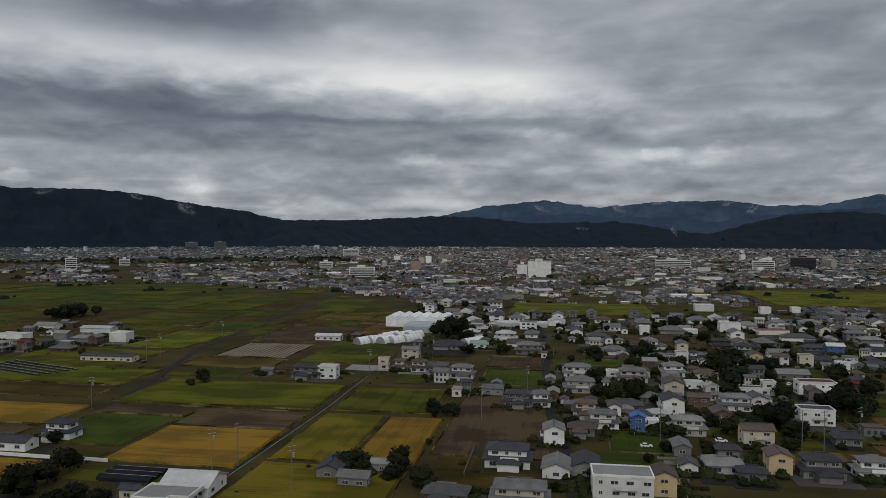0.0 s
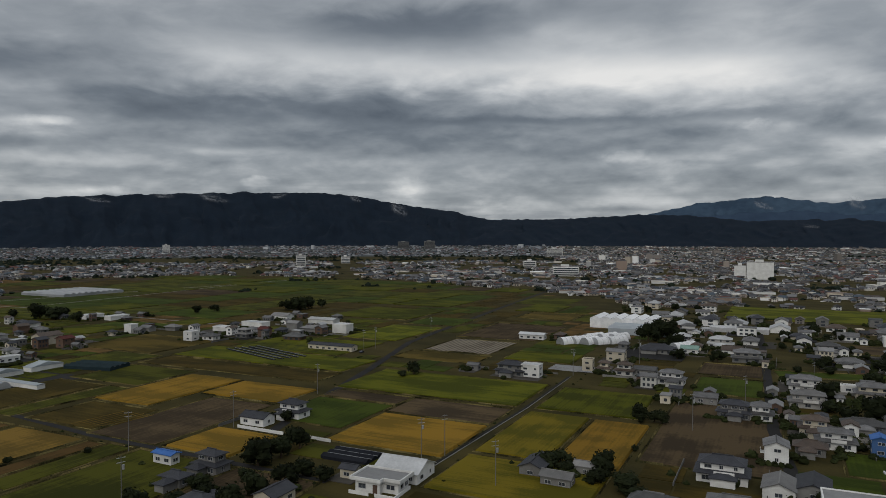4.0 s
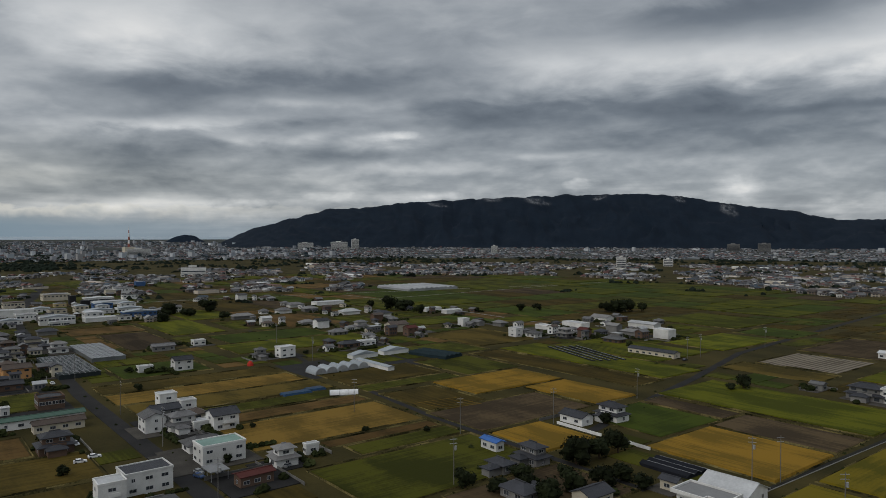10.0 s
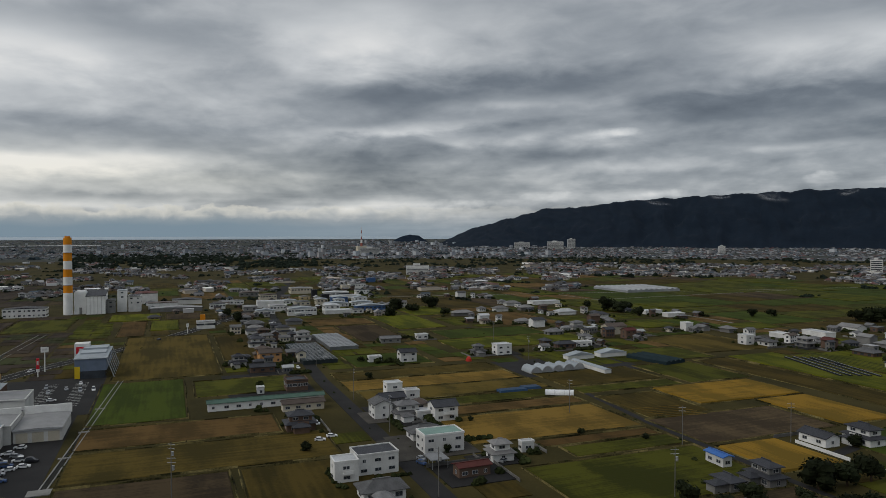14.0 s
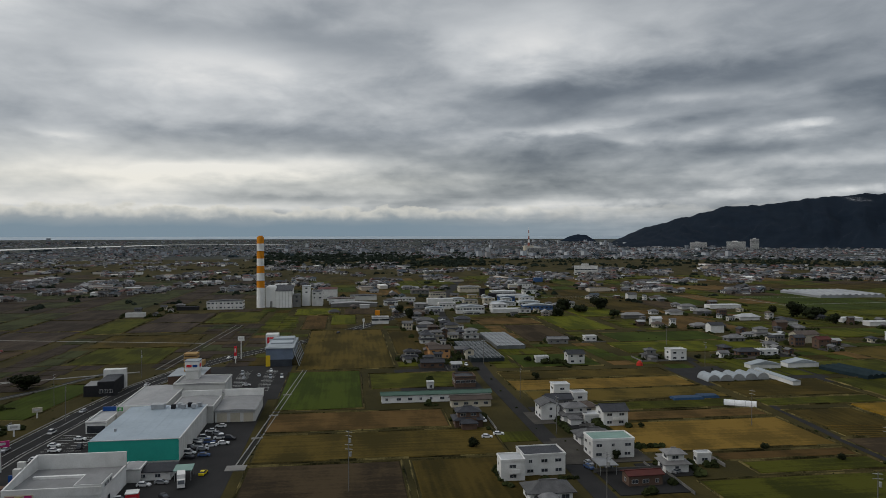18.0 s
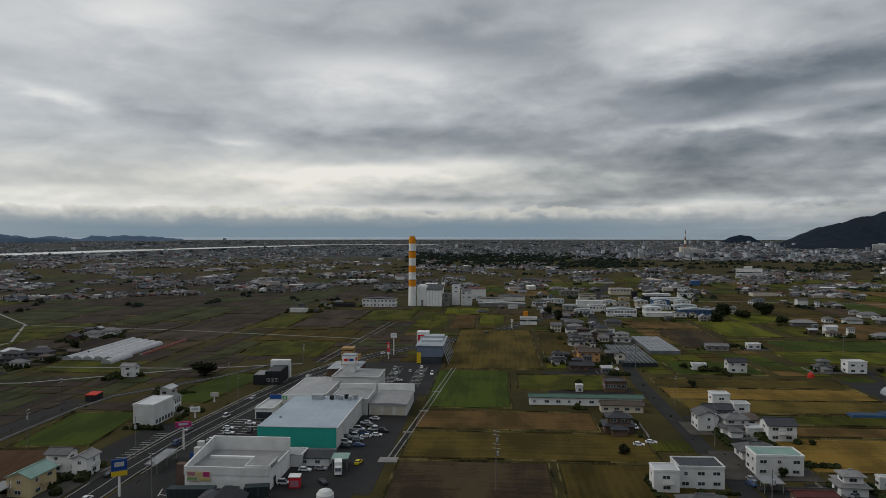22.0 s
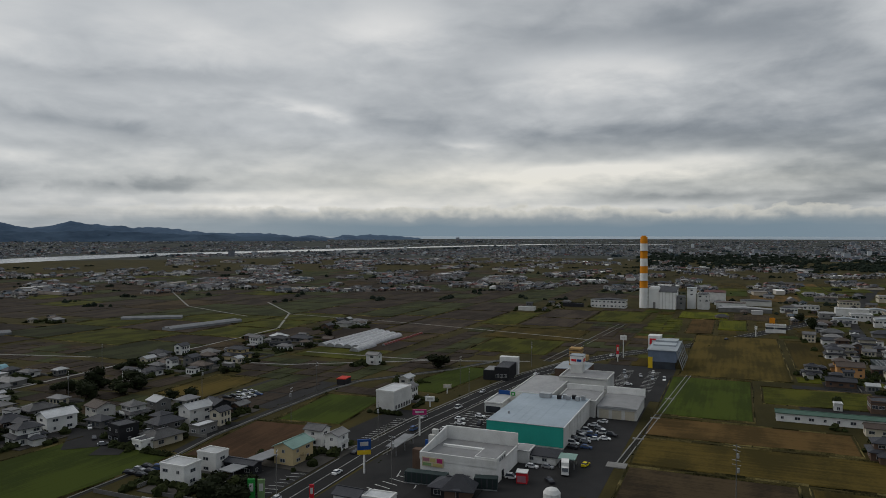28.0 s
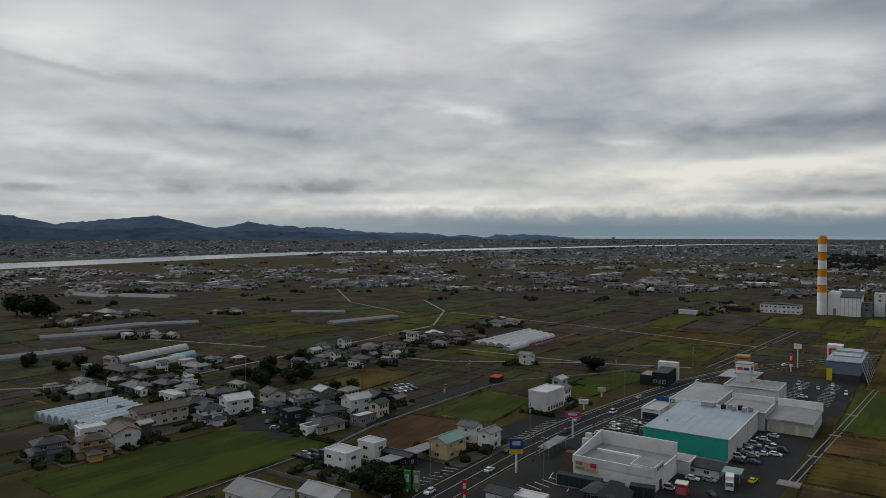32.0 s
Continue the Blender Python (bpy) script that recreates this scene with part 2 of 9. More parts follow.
# an overcast sky is brighter overhead
lift = wmath("ADD", 1.0, wmath("MULTIPLY", wmath("MAXIMUM", wmath("SUBTRACT", DZ, 0.32), 0.0), 0.9))
colour = wmix(1.0, colour, wcombine(lift, lift, lift), "MULTIPLY")
air = wn.new("ShaderNodeTexSky")
air.sky_type, air.sun_disc = "NISHITA", False
air.sun_elevation, air.sun_rotation = radians(SUN_EL), radians(-SUN_AZ)
clear = wn.new("ShaderNodeBackground")
clear.inputs["Strength"].default_value = 0.08
wl.new(air.outputs[0], clear.inputs["Color"])
veil = wn.new("ShaderNodeBackground")
veil.inputs["Strength"].default_value = 1.0
wl.new(colour, veil.inputs["Color"])
both = wn.new("ShaderNodeMixShader")
both.inputs[0].default_value = 0.94
wl.new(clear.outputs[0], both.inputs[1])
wl.new(veil.outputs[0], both.inputs[2])
out = wn.new("ShaderNodeOutputWorld")
wl.new(both.outputs[0], out.inputs["Surface"])

sun = new("sun", bpy.data.lights.new("sun", "SUN"))
sun.data.energy, sun.data.angle, sun.data.color = 0.85, radians(40), (1.0, 0.95, 0.88)
sun.matrix_world = look((-math.sin(radians(SUN_AZ)) * 100, math.cos(radians(SUN_AZ)) * 100, 100 * math.tan(radians(SUN_EL))), (0, 0, 0))


# ---------------------------------------------------------------- materials
def surface(name, base, other, scale=0.4, rough=0.8, metal=0.0, bump=0.15, grain=6.0, vary=0.12, island=False, stripes=None, spec=0.06, patches=0.0, gain=1.0, palette=()):
    """Two colours mixed at two scales, with bump and a shade that differs from object to object."""
    m = bpy.data.materials.new(name)
    m.use_nodes = True
    n, l = m.node_tree.nodes, m.node_tree.links
    b = n["Principled BSDF"]
    b.inputs["Roughness"].default_value, b.inputs["Metallic"].default_value = rough, metal
    b.inputs["Specular IOR Level"].default_value = spec
    tc = n.new("ShaderNodeTexCoord")
    geo = n.new("ShaderNodeNewGeometry")
    big, small = n.new("ShaderNodeTexNoise"), n.new("ShaderNodeTexNoise")
    for node, s, det in ((big, scale, 4.0), (small, grain, 5.0)):
        node.inputs["Scale"].default_value, node.inputs["Detail"].default_value = s, det
        l.new(geo.outputs["Position"], node.inputs["Vector"])
    add = n.new("ShaderNodeMath")
    add.operation = "MULTIPLY_ADD"
    add.inputs[1].default_value = 0.45
    l.new(small.outputs["Fac"], add.inputs[0])
    l.new(big.outputs["Fac"], add.inputs[2])
    fac = add.outputs[0]
    height = small.outputs["Fac"]
    if patches:
        wide = n.new("ShaderNodeTexNoise")
        wide.inputs["Scale"].default_value, wide.inputs["Detail"].default_value = patches, 3.0
        stretch = n.new("ShaderNodeMapping")
        stretch.inputs["Scale"].default_value = (1.0, 2.6, 1.0)
        l.new(geo.outputs["Position"], stretch.inputs["Vector"])
        l.new(stretch.outputs[0], wide.inputs["Vector"])
        extra = n.new("ShaderNodeMath")
        extra.operation = "MULTIPLY_ADD"
        extra.inputs[1].default_value = 1.5
        l.new(wide.outputs["Fac"], extra.inputs[0])
        l.new(fac, extra.inputs[2])
        shift = n.new("ShaderNodeMath")
        shift.operation = "SUBTRACT"
        shift.inputs[1].default_value = 0.75
        l.new(extra.outputs[0], shift.inputs[0])
        fac = shift.outputs[0]
    if stripes:
        axis, width, depth = stripes
        wave = n.new("ShaderNodeTexWave")
        wave.bands_direction = axis
        wave.inputs["Scale"].default_value = 0.314 / width
        wave.inputs["Distortion"].default_value, wave.inputs["Detail"].default_value = 0.6, 2.0
        wave.inputs["Detail Scale"].default_value = 0.4
        l.new(tc.outputs["Object"], wave.inputs["Vector"])
        rows, lines, shift2 = n.new("ShaderNodeMapping"), n.new("ShaderNodeTexNoise"), n.new("ShaderNodeMath")
        rows.inputs["Scale"].default_value = (0.035, 0.55, 1.0)
        lines.inputs["Scale"].default_value, lines.inputs["Detail"].default_value = 1.0, 4.0
        l.new(tc.outputs["Object"], rows.inputs["Vector"])
        l.new(rows.outputs[0], lines.inputs["Vector"])
        shift2.operation = "MULTIPLY_ADD"
        shift2.inputs[1].default_value = 0.75
        l.new(lines.outputs["Fac"], shift2.inputs[0])
        level = n.new("ShaderNodeMath")
        level.operation = "SUBTRACT"
        level.inputs[1].default_value = 0.375 + depth * 0.5
        l.new(fac, level.inputs[0])
        l.new(level.outputs[0], shift2.inputs[2])
        fac = shift2.outputs[0]
        more = n.new("ShaderNodeMath")
        more.operation = "MULTIPLY_ADD"
        more.inputs[1].default_value = depth
        l.new(wave.outputs["Fac"], more.inputs[0])
        l.new(fac, more.inputs[2])
        fac, height = more.outputs[0], more.outputs[0]
    ramp = n.new("ShaderNodeMapRange")
    ramp.inputs["From Min"].default_value, ramp.inputs["From Max"].default_value = 0.725 - 0.275 / gain, 0.725 + 0.275 / gain
    l.new(fac, ramp.inputs["Value"])
    mix = n.new("ShaderNodeMix")
    mix.data_type = "RGBA"
    mix.inputs[6].default_value, mix.inputs[7].default_value = (*base, 1), (*other, 1)
    l.new(ramp.outputs[0], mix.inputs[0])
    if palette:
        dice, pick, blend = n.new("ShaderNodeTexWhiteNoise"), n.new("ShaderNodeValToRGB"), n.new("ShaderNodeMix")
        dice.noise_dimensions = "1D"
        l.new(geo.outputs["Random Per Island"], dice.inputs["W"])
        pick.color_ramp.interpolation = "CONSTANT"
        el = pick.color_ramp.elements
        while len(el) < len(palette):
            el.new(0.5)
        for i, c in enumerate(palette):
            el[i].position, el[i].color = i / len(palette), (*c, 1)
        l.new(dice.outputs["Value"], pick.inputs[0])
        blend.data_type = "RGBA"
        blend.inputs[0].default_value = 0.85
        l.new(mix.outputs[2], blend.inputs[6])
        l.new(pick.outputs[0], blend.inputs[7])
        mix = blend
    info = n.new("ShaderNodeObjectInfo")
    hsv = n.new("ShaderNodeHueSaturation")
    rng = n.new("ShaderNodeMapRange")
    rng.inputs["To Min"].default_value, rng.inputs["To Max"].default_value = 1 - vary, 1 + vary
    l.new(geo.outputs["Random Per Island"] if island else info.outputs["Random"], rng.inputs["Value"])
    l.new(rng.outputs[0], hsv.inputs["Value"])
    l.new(mix.outputs[2], hsv.inputs["Color"])
    l.new(hsv.outputs[0], b.inputs["Base Color"])
    if bump:
        bp = n.new("ShaderNodeBump")
        bp.inputs["Strength"].default_value, bp.inputs["Distance"].default_value = bump, 0.15
        l.new(height, bp.inputs["Height"])
        l.new(bp.outputs[0], b.inputs["Normal"])
    return m


def glass(name, tint):
    m = surface(name, tint, tuple(c * 1.6 for c in tint), 0.3, 0.12, 0.0, 0.02, 0.5, 0.25, spec=0.6)
    return m


WALL = {
    "W": surface("white_plaster", (0.74, 0.74, 0.72), (0.52, 0.515, 0.495), 0.25, 0.75, grain=3.0, vary=0.14),
    "E": surface("stained_grey_plaster", (0.52, 0.51, 0.48), (0.34, 0.33, 0.31), 0.3, 0.8, grain=2.5, vary=0.25),
    "C": surface("cream_siding", (0.55, 0.50, 0.40), (0.42, 0.38, 0.30), 0.3, 0.75, grain=3.0),
    "B": surface("brown_timber", (0.15, 0.10, 0.075), (0.09, 0.06, 0.045), 0.4, 0.8, grain=4.0),
    "G": surface("grey_siding", (0.22, 0.22, 0.21), (0.14, 0.135, 0.13), 0.3, 0.8, grain=3.0, vary=0.25),
    "K": surface("black_siding", (0.020, 0.021, 0.024), (0.033, 0.033, 0.036), 0.4, 0.6, grain=3.0),
    "Y": surface("beige_siding", (0.52, 0.42, 0.24), (0.44, 0.35, 0.20), 0.3, 0.75, grain=3.0),
    "O": surface("orange_plaster", (0.55, 0.30, 0.13), (0.46, 0.25, 0.11), 0.3, 0.75, grain=3.0),
    "U": surface("blue_siding", (0.06, 0.12, 0.27), (0.05, 0.10, 0.21), 0.3, 0.7, grain=3.0),
}
ROOF = {
    "g": surface("grey_roof_tiles", (0.14, 0.139, 0.14), (0.07, 0.069, 0.07), 0.5, 0.6, grain=4.0, vary=0.5, bump=0.5, spec=0.25),
    "n": surface("weathered_pale_roof_tiles", (0.21, 0.205, 0.20), (0.13, 0.127, 0.125), 0.4, 0.6, grain=4.0, vary=0.25, bump=0.5, spec=0.25),
    "d": surface("dark_roof_tiles", (0.045, 0.047, 0.055), (0.03, 0.031, 0.036), 0.5, 0.6, grain=4.0, vary=0.2, bump=0.5, spec=0.2),
    "b": surface("brown_roof_tiles", (0.10, 0.075, 0.06), (0.06, 0.047, 0.04), 0.5, 0.6, grain=4.0, vary=0.2, bump=0.5, spec=0.2),
    "r": surface("red_roof_sheet", (0.095, 0.032, 0.028), (0.065, 0.024, 0.021), 0.5, 0.6, grain=4.0, vary=0.15),
    "u": surface("blue_roof_sheet", (0.05, 0.14, 0.38), (0.045, 0.11, 0.30), 0.5, 0.5, grain=4.0),
    "w": surface("pale_metal_roof", (0.52, 0.53, 0.535), (0.34, 0.345, 0.35), 0.25, 0.5, grain=2.0, vary=0.2, spec=0.25),
    "m": surface("mid_grey_metal_roof", (0.30, 0.30, 0.30), (0.22, 0.22, 0.22), 0.25, 0.6, grain=2.0, vary=0.2),
    "v": surface("dark_green_roof_sheet", (0.085, 0.145, 0.115), (0.055, 0.095, 0.075), 0.3, 0.5, grain=3.0),
    "t": surface("green_roof_sheet", (0.22, 0.33, 0.29), (0.15, 0.23, 0.20), 0.3, 0.5, grain=3.0),
}
PANE = glass("window_glass", (0.03, 0.035, 0.042))
FRAME = surface("aluminium_frame", (0.55, 0.55, 0.55), (0.4, 0.4, 0.4), 1.0, 0.5, 0.3, 0.0)
CONCRETE = surface("weathered_concrete", (0.27, 0.265, 0.25), (0.16, 0.155, 0.145), 0.15, 0.9, grain=2.0)
ASPHALT = surface("worn_asphalt", (0.033, 0.032, 0.032), (0.019, 0.019, 0.019), 0.12, 0.85, grain=3.0, vary=0.1)
PAINT = surface("road_marking", (0.6, 0.6, 0.58), (0.4, 0.4, 0.38), 0.8, 0.8)
EARTH = surface("ground_verge", (0.056, 0.045, 0.015), (0.028, 0.025, 0.009), 0.06, 0.95, grain=1.2, bump=0.4, patches=0.02)
# Distance haze painted into the ground colour beyond 1900 m, greyer than EARTH.
HAZEPLAIN = surface("haze_tinted_plain", (0.062, 0.066, 0.058), (0.036, 0.040, 0.037), 0.01, 0.95, grain=0.05, bump=0.0, patches=0.004)
METAL = surface("galvanised_steel", (0.45, 0.46, 0.47), (0.33, 0.34, 0.35), 0.6, 0.45, 0.6, 0.05)
POLE = surface("concrete_pole", (0.17, 0.165, 0.155), (0.12, 0.115, 0.11), 0.8, 0.85)
WHITEFILM = surface("bright_white_film", (0.82, 0.82, 0.82), (0.62, 0.63, 0.64), 0.5, 0.35, grain=2.0, vary=0.1)
VINYL = surface("white_vinyl_film", (0.50, 0.50, 0.51), (0.30, 0.305, 0.31), 0.5, 0.35, grain=2.0, vary=0.1)
CROP = {
    "green": surface("rice_green", (0.088, 0.092, 0.0068), (0.042, 0.048, 0.0043), 0.05, 0.9, grain=1.6, bump=0.5, vary=0.28, stripes=("Y", 1.2, 0.07), patches=0.03, gain=1.9),
    "lime": surface("rice_turning", (0.1605, 0.122, 0.0114), (0.0835, 0.074, 0.0076), 0.06, 0.9, grain=1.6, bump=0.5, vary=0.15, stripes=("Y", 1.2, 0.07), patches=0.03, gain=1.9),
    "ripe": surface("rice_ripe", (0.2087, 0.12, 0.0162), (0.1177, 0.075, 0.0114), 0.05, 0.9, grain=1.6, bump=0.5, vary=0.15, stripes=("Y", 1.4, 0.07), patches=0.03, gain=1.9),
    "tan": surface("stubble", (0.1049, 0.063, 0.0218), (0.0556, 0.036, 0.0123), 0.06, 0.95, grain=1.2, bump=0.4, vary=0.25, stripes=("Y", 1.1, 0.07), patches=0.04, gain=1.4),
    "soil": surface("bare_soil", (0.069, 0.049, 0.0265), (0.034, 0.025, 0.0150), 0.05, 0.95, grain=1.0, bump=0.4, vary=0.3, stripes=("Y", 1.1, 0.07), patches=0.03, gain=1.9),
    "olive": surface("weedy_field", (0.0835, 0.059, 0.0133), (0.0396, 0.031, 0.0076), 0.045, 0.95, grain=1.2, bump=0.5, vary=0.3, stripes=("Y", 2.2, 0.07), patches=0.03, gain=1.4),
    "deep": surface("deep_green_crop", (0.0642, 0.065, 0.0076), (0.0300, 0.033, 0.0043), 0.06, 0.9, grain=1.4, bump=0.5, vary=0.2, stripes=("Y", 1.2, 0.07), patches=0.03, gain=1.9),
    "mulch": surface("mulched_rows", (0.2140, 0.185, 0.1425), (0.0963, 0.08, 0.0589), 0.06, 0.9, grain=1.2, bump=0.4, vary=0.1, stripes=("Y", 2.4, 0.5), gain=1.9),
    "straw": surface("pale_straw_field", (0.1605, 0.1, 0.0218), (0.0877, 0.058, 0.0133), 0.06, 0.95, grain=1.2, bump=0.4, vary=0.15, stripes=("Y", 1.1, 0.07), patches=0.04, gain=1.6),
    "wet": surface("wet_dark_soil", (0.0503, 0.038, 0.0276), (0.0257, 0.02, 0.0152), 0.05, 0.9, grain=1.0, bump=0.4, vary=0.3, stripes=("Y", 1.1, 0.07), patches=0.03, gain=1.9),
    "clay": surface("red_brown_soil", (0.0749, 0.042, 0.0228), (0.0428, 0.025, 0.0142), 0.05, 0.95, grain=1.0, bump=0.4, vary=0.05, stripes=("Y", 1.1, 0.06), patches=0.03, gain=1.4),
    "grass": surface("young_green_crop", (0.0435, 0.0590, 0.0070), (0.0262, 0.0380, 0.0048), 0.05, 0.9, grain=1.6, bump=0.5, vary=0.12, stripes=("Y", 1.2, 0.06), patches=0.03, gain=1.9),
    "dark": surface("dark_leaf_crop", (0.0364, 0.04, 0.0152), (0.0182, 0.021, 0.0085), 0.06, 0.9, grain=1.2, bump=0.5, vary=0.25, stripes=("Y", 1.6, 0.07), patches=0.03, gain=1.9),
}
LEAF = surface("dense_foliage", (0.019, 0.024, 0.010), (0.008, 0.011, 0.005), 0.5, 0.8, grain=3.0, bump=0.3, vary=0.3)
BARK = surface("bark", (0.07, 0.05, 0.035), (0.04, 0.03, 0.022), 2.0, 0.95)
# Blue air haze is painted into the mountain colours, paler on the farther ranges.
FOREST = surface("haze_blue_forest", (0.0125, 0.0210, 0.034), (0.0070, 0.0128, 0.022), 0.012, 0.95, grain=0.05, bump=0.6)
HAZE_BLUEHILL = surface("haze_blue_far_hills", (0.074, 0.116, 0.176), (0.050, 0.082, 0.128), 0.006, 0.95, grain=0.03, bump=0.1, gain=1.5)
HAZE_FARHILL = surface("haze_blue_ridge", (0.056, 0.090, 0.134), (0.033, 0.056, 0.089), 0.006, 0.95, grain=0.03, bump=0.1, gain=1.6)
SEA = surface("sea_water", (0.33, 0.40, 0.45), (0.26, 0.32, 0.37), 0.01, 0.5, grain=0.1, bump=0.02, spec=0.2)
HAZE_MIDHILL = surface("haze_blue_hill", (0.038, 0.061, 0.098), (0.028, 0.046, 0.077), 0.008, 0.95, grain=0.04, bump=0.4)
RIVER = surface("river_water", (0.30, 0.32, 0.33), (0.25, 0.27, 0.28), 0.01, 0.15, grain=0.1, bump=0.02, spec=0.9)
DITCH = surface("ditch_water", (0.022, 0.022, 0.018), (0.013, 0.013, 0.011), 0.3, 0.7, grain=2.0, spec=0.05)
BANK = surface("field_bank", (0.13, 0.105, 0.042), (0.018, 0.018, 0.007), 0.12, 0.95, grain=2.0, bump=0.4, vary=0.6, island=True, gain=1.8)


# ---------------------------------------------------------------- mesh helpers
class Solid:
    """Collects boxes, roofs and tubes into one mesh."""

    def __init__(self):
        self.v, self.f = [], []

    def add(self, verts, faces):
        k = len(self.v)
        self.v += verts
        self.f += [tuple(i + k for i in f) for f in faces]
        return self

    def box(self, x0, x1, y0, y1, z0, z1):
        return self.add([(x0, y0, z0), (x1, y0, z0), (x1, y1, z0), (x0, y1, z0), (x0, y0, z1), (x1, y0, z1), (x1, y1, z1), (x0, y1, z1)],
                        [(0, 3, 2, 1), (4, 5, 6, 7), (0, 1, 5, 4), (1, 2, 6, 5), (2, 3, 7, 6), (3, 0, 4, 7)])

    def frustum(self, a, b, z0, z1, c, d):
        """From a rectangle a x b at z0 to one c x d at z1."""
        return self.add([(-a, -b, z0), (a, -b, z0), (a, b, z0), (-a, b, z0), (-c, -d, z1), (c, -d, z1), (c, d, z1), (-c, d, z1)],
                        [(0, 3, 2, 1), (4, 5, 6, 7), (0, 1, 5, 4), (1, 2, 6, 5), (2, 3, 7, 6), (3, 0, 4, 7)])

    def hip(self, a, b, z0, rise, thick=0.22):
        r = max(a - b, 0.0)
        return self.add([(-a, -b, z0), (a, -b, z0), (a, b, z0), (-a, b, z0), (-a, -b, z0 + thick), (a, -b, z0 + thick), (a, b, z0 + thick), (-a, b, z0 + thick),
                         (-r, 0, z0 + rise), (r, 0, z0 + rise)],
                        [(0, 3, 2, 1), (0, 1, 5, 4), (1, 2, 6, 5), (2, 3, 7, 6), (3, 0, 4, 7), (4, 5, 9, 8), (6, 7, 8, 9), (5, 6, 9), (7, 4, 8)])

    def gable(self, a, b, z0, rise, thick=0.25):
        """Two sloping slabs with their ridge along x."""
        k = thick
        return self.add([(-a, -b, z0), (a, -b, z0), (a, 0, z0 + rise), (-a, 0, z0 + rise), (-a, b, z0), (a, b, z0),
                         (-a, -b, z0 + k), (a, -b, z0 + k), (a, 0, z0 + rise + k), (-a, 0, z0 + rise + k), (-a, b, z0 + k), (a, b, z0 + k)],
                        [(0, 3, 2, 1), (3, 4, 5, 2), (6, 7, 8, 9), (9, 8, 11, 10), (0, 1, 7, 6), (5, 4, 10, 11), (1, 2, 8, 7), (2, 5, 11, 8), (3, 0, 6, 9), (4, 3, 9, 10)])

    def prism(self, a, b, z0, rise):
        """The triangle of wall under a gable, ridge along x."""
        return self.add([(-a, -b, z0), (-a, b, z0), (-a, 0, z0 + rise), (a, -b, z0), (a, b, z0), (a, 0, z0 + rise)],
                        [(0, 2, 1), (3, 4, 5), (0, 1, 4, 3), (0, 3, 5, 2), (1, 2, 5, 4)])

    def tube(self, x, y, z0, z1, r0, r1=None, n=10):
        r1 = r0 if r1 is None else r1
        ring = [(math.cos(6.28319 * i / n), math.sin(6.28319 * i / n)) for i in range(n)]
        return self.add([(x + c * r0, y + s * r0, z0) for c, s in ring] + [(x + c * r1, y + s * r1, z1) for c, s in ring],
                        [(i, (i + 1) % n, n + (i + 1) % n, n + i) for i in range(n)] + [tuple(range(n))[::-1], tuple(range(n, 2 * n))])

    def rod(self, p, q, r, n=5):
        p, q = Vector(p), Vector(q)
        m = (q - p).to_track_quat("Z", "Y").to_matrix()
        ring = [m @ Vector((math.cos(6.28319 * i / n) * r, math.sin(6.28319 * i / n) * r, 0)) for i in range(n)]
        return self.add([tuple(p + c) for c in ring] + [tuple(q + c) for c in ring],
                        [(i, (i + 1) % n, n + (i + 1) % n, n + i) for i in range(n)] + [tuple(range(n))[::-1], tuple(range(n, 2 * n))])

    def vault(self, w, l, h, n=9, z0=0.0):
        """A half-round tunnel along x."""
        arc = [(-w / 2 * math.cos(math.pi * i / (n - 1)), z0 + h * math.sin(math.pi * i / (n - 1))) for i in range(n)]
        return self.add([(-l / 2, y, z) for y, z in arc] + [(l / 2, y, z) for y, z in arc],
                        [(i, i + 1, n + i + 1, n + i) for i in range(n - 1)] + [tuple(range(n))[::-1], tuple(range(n, 2 * n))])

    def mesh(self, name, material):
        me = bpy.data.meshes.new(name)
        me.from_pydata(self.v, [], self.f)
        me.materials.append(material)
        me.update()
        return me


def part(name, solid, material, parent, label=""):
    ob = new(name, solid if isinstance(solid, bpy.types.Mesh) else solid.mesh(name, material))
    ob.parent = parent
    if label:
        ob["label"] = label
    return ob


def thing(name, x, y, turn, label, category, group="", z=0.0):
    ob = new(name)
    ob.empty_display_size = 0.5
    ob.matrix_world = pose(x, y, z, 0, 0, turn)
    return tagged(ob, label, category, group)


def far_ground(d):
    """The plain rises a little towards the coast and the hills, far out."""
    return 0.0 if d < 2600 else 36.0 * ((d - 2600) / 2000) ** 1.5


def polar(az, d, z=0.0):
    return (-math.sin(radians(az)) * d, math.cos(radians(az)) * d, z)


# ---------------------------------------------------------------- ground, fields, roads
rings = [0, 60, 120, 200, 300, 420, 560, 720, 900, 1150, 1450, 1800, 2200, 2600, 2900, 3200, 3500, 3800, 4100, 4400, 4700, 4950]
gv, gf = [(0, 0, 0)], []
SEG = 90
for r in rings[1:]:
    gv += [(math.cos(6.28319 * i / SEG) * r, math.sin(6.28319 * i / SEG) * r, far_ground(r)) for i in range(SEG)]
for i in range(SEG):
    gf.append((0, 1 + i, 1 + (i + 1) % SEG))
for k in range(len(rings) - 2):
    a, b = 1 + k * SEG, 1 + (k + 1) * SEG
    gf += [(a + i, b + i, b + (i + 1) % SEG, a + (i + 1) % SEG) for i in range(SEG)]
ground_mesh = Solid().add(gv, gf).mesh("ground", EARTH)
ground_mesh.materials.append(HAZEPLAIN)
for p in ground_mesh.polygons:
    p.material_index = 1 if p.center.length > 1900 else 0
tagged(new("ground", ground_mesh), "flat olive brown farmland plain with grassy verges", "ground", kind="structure")

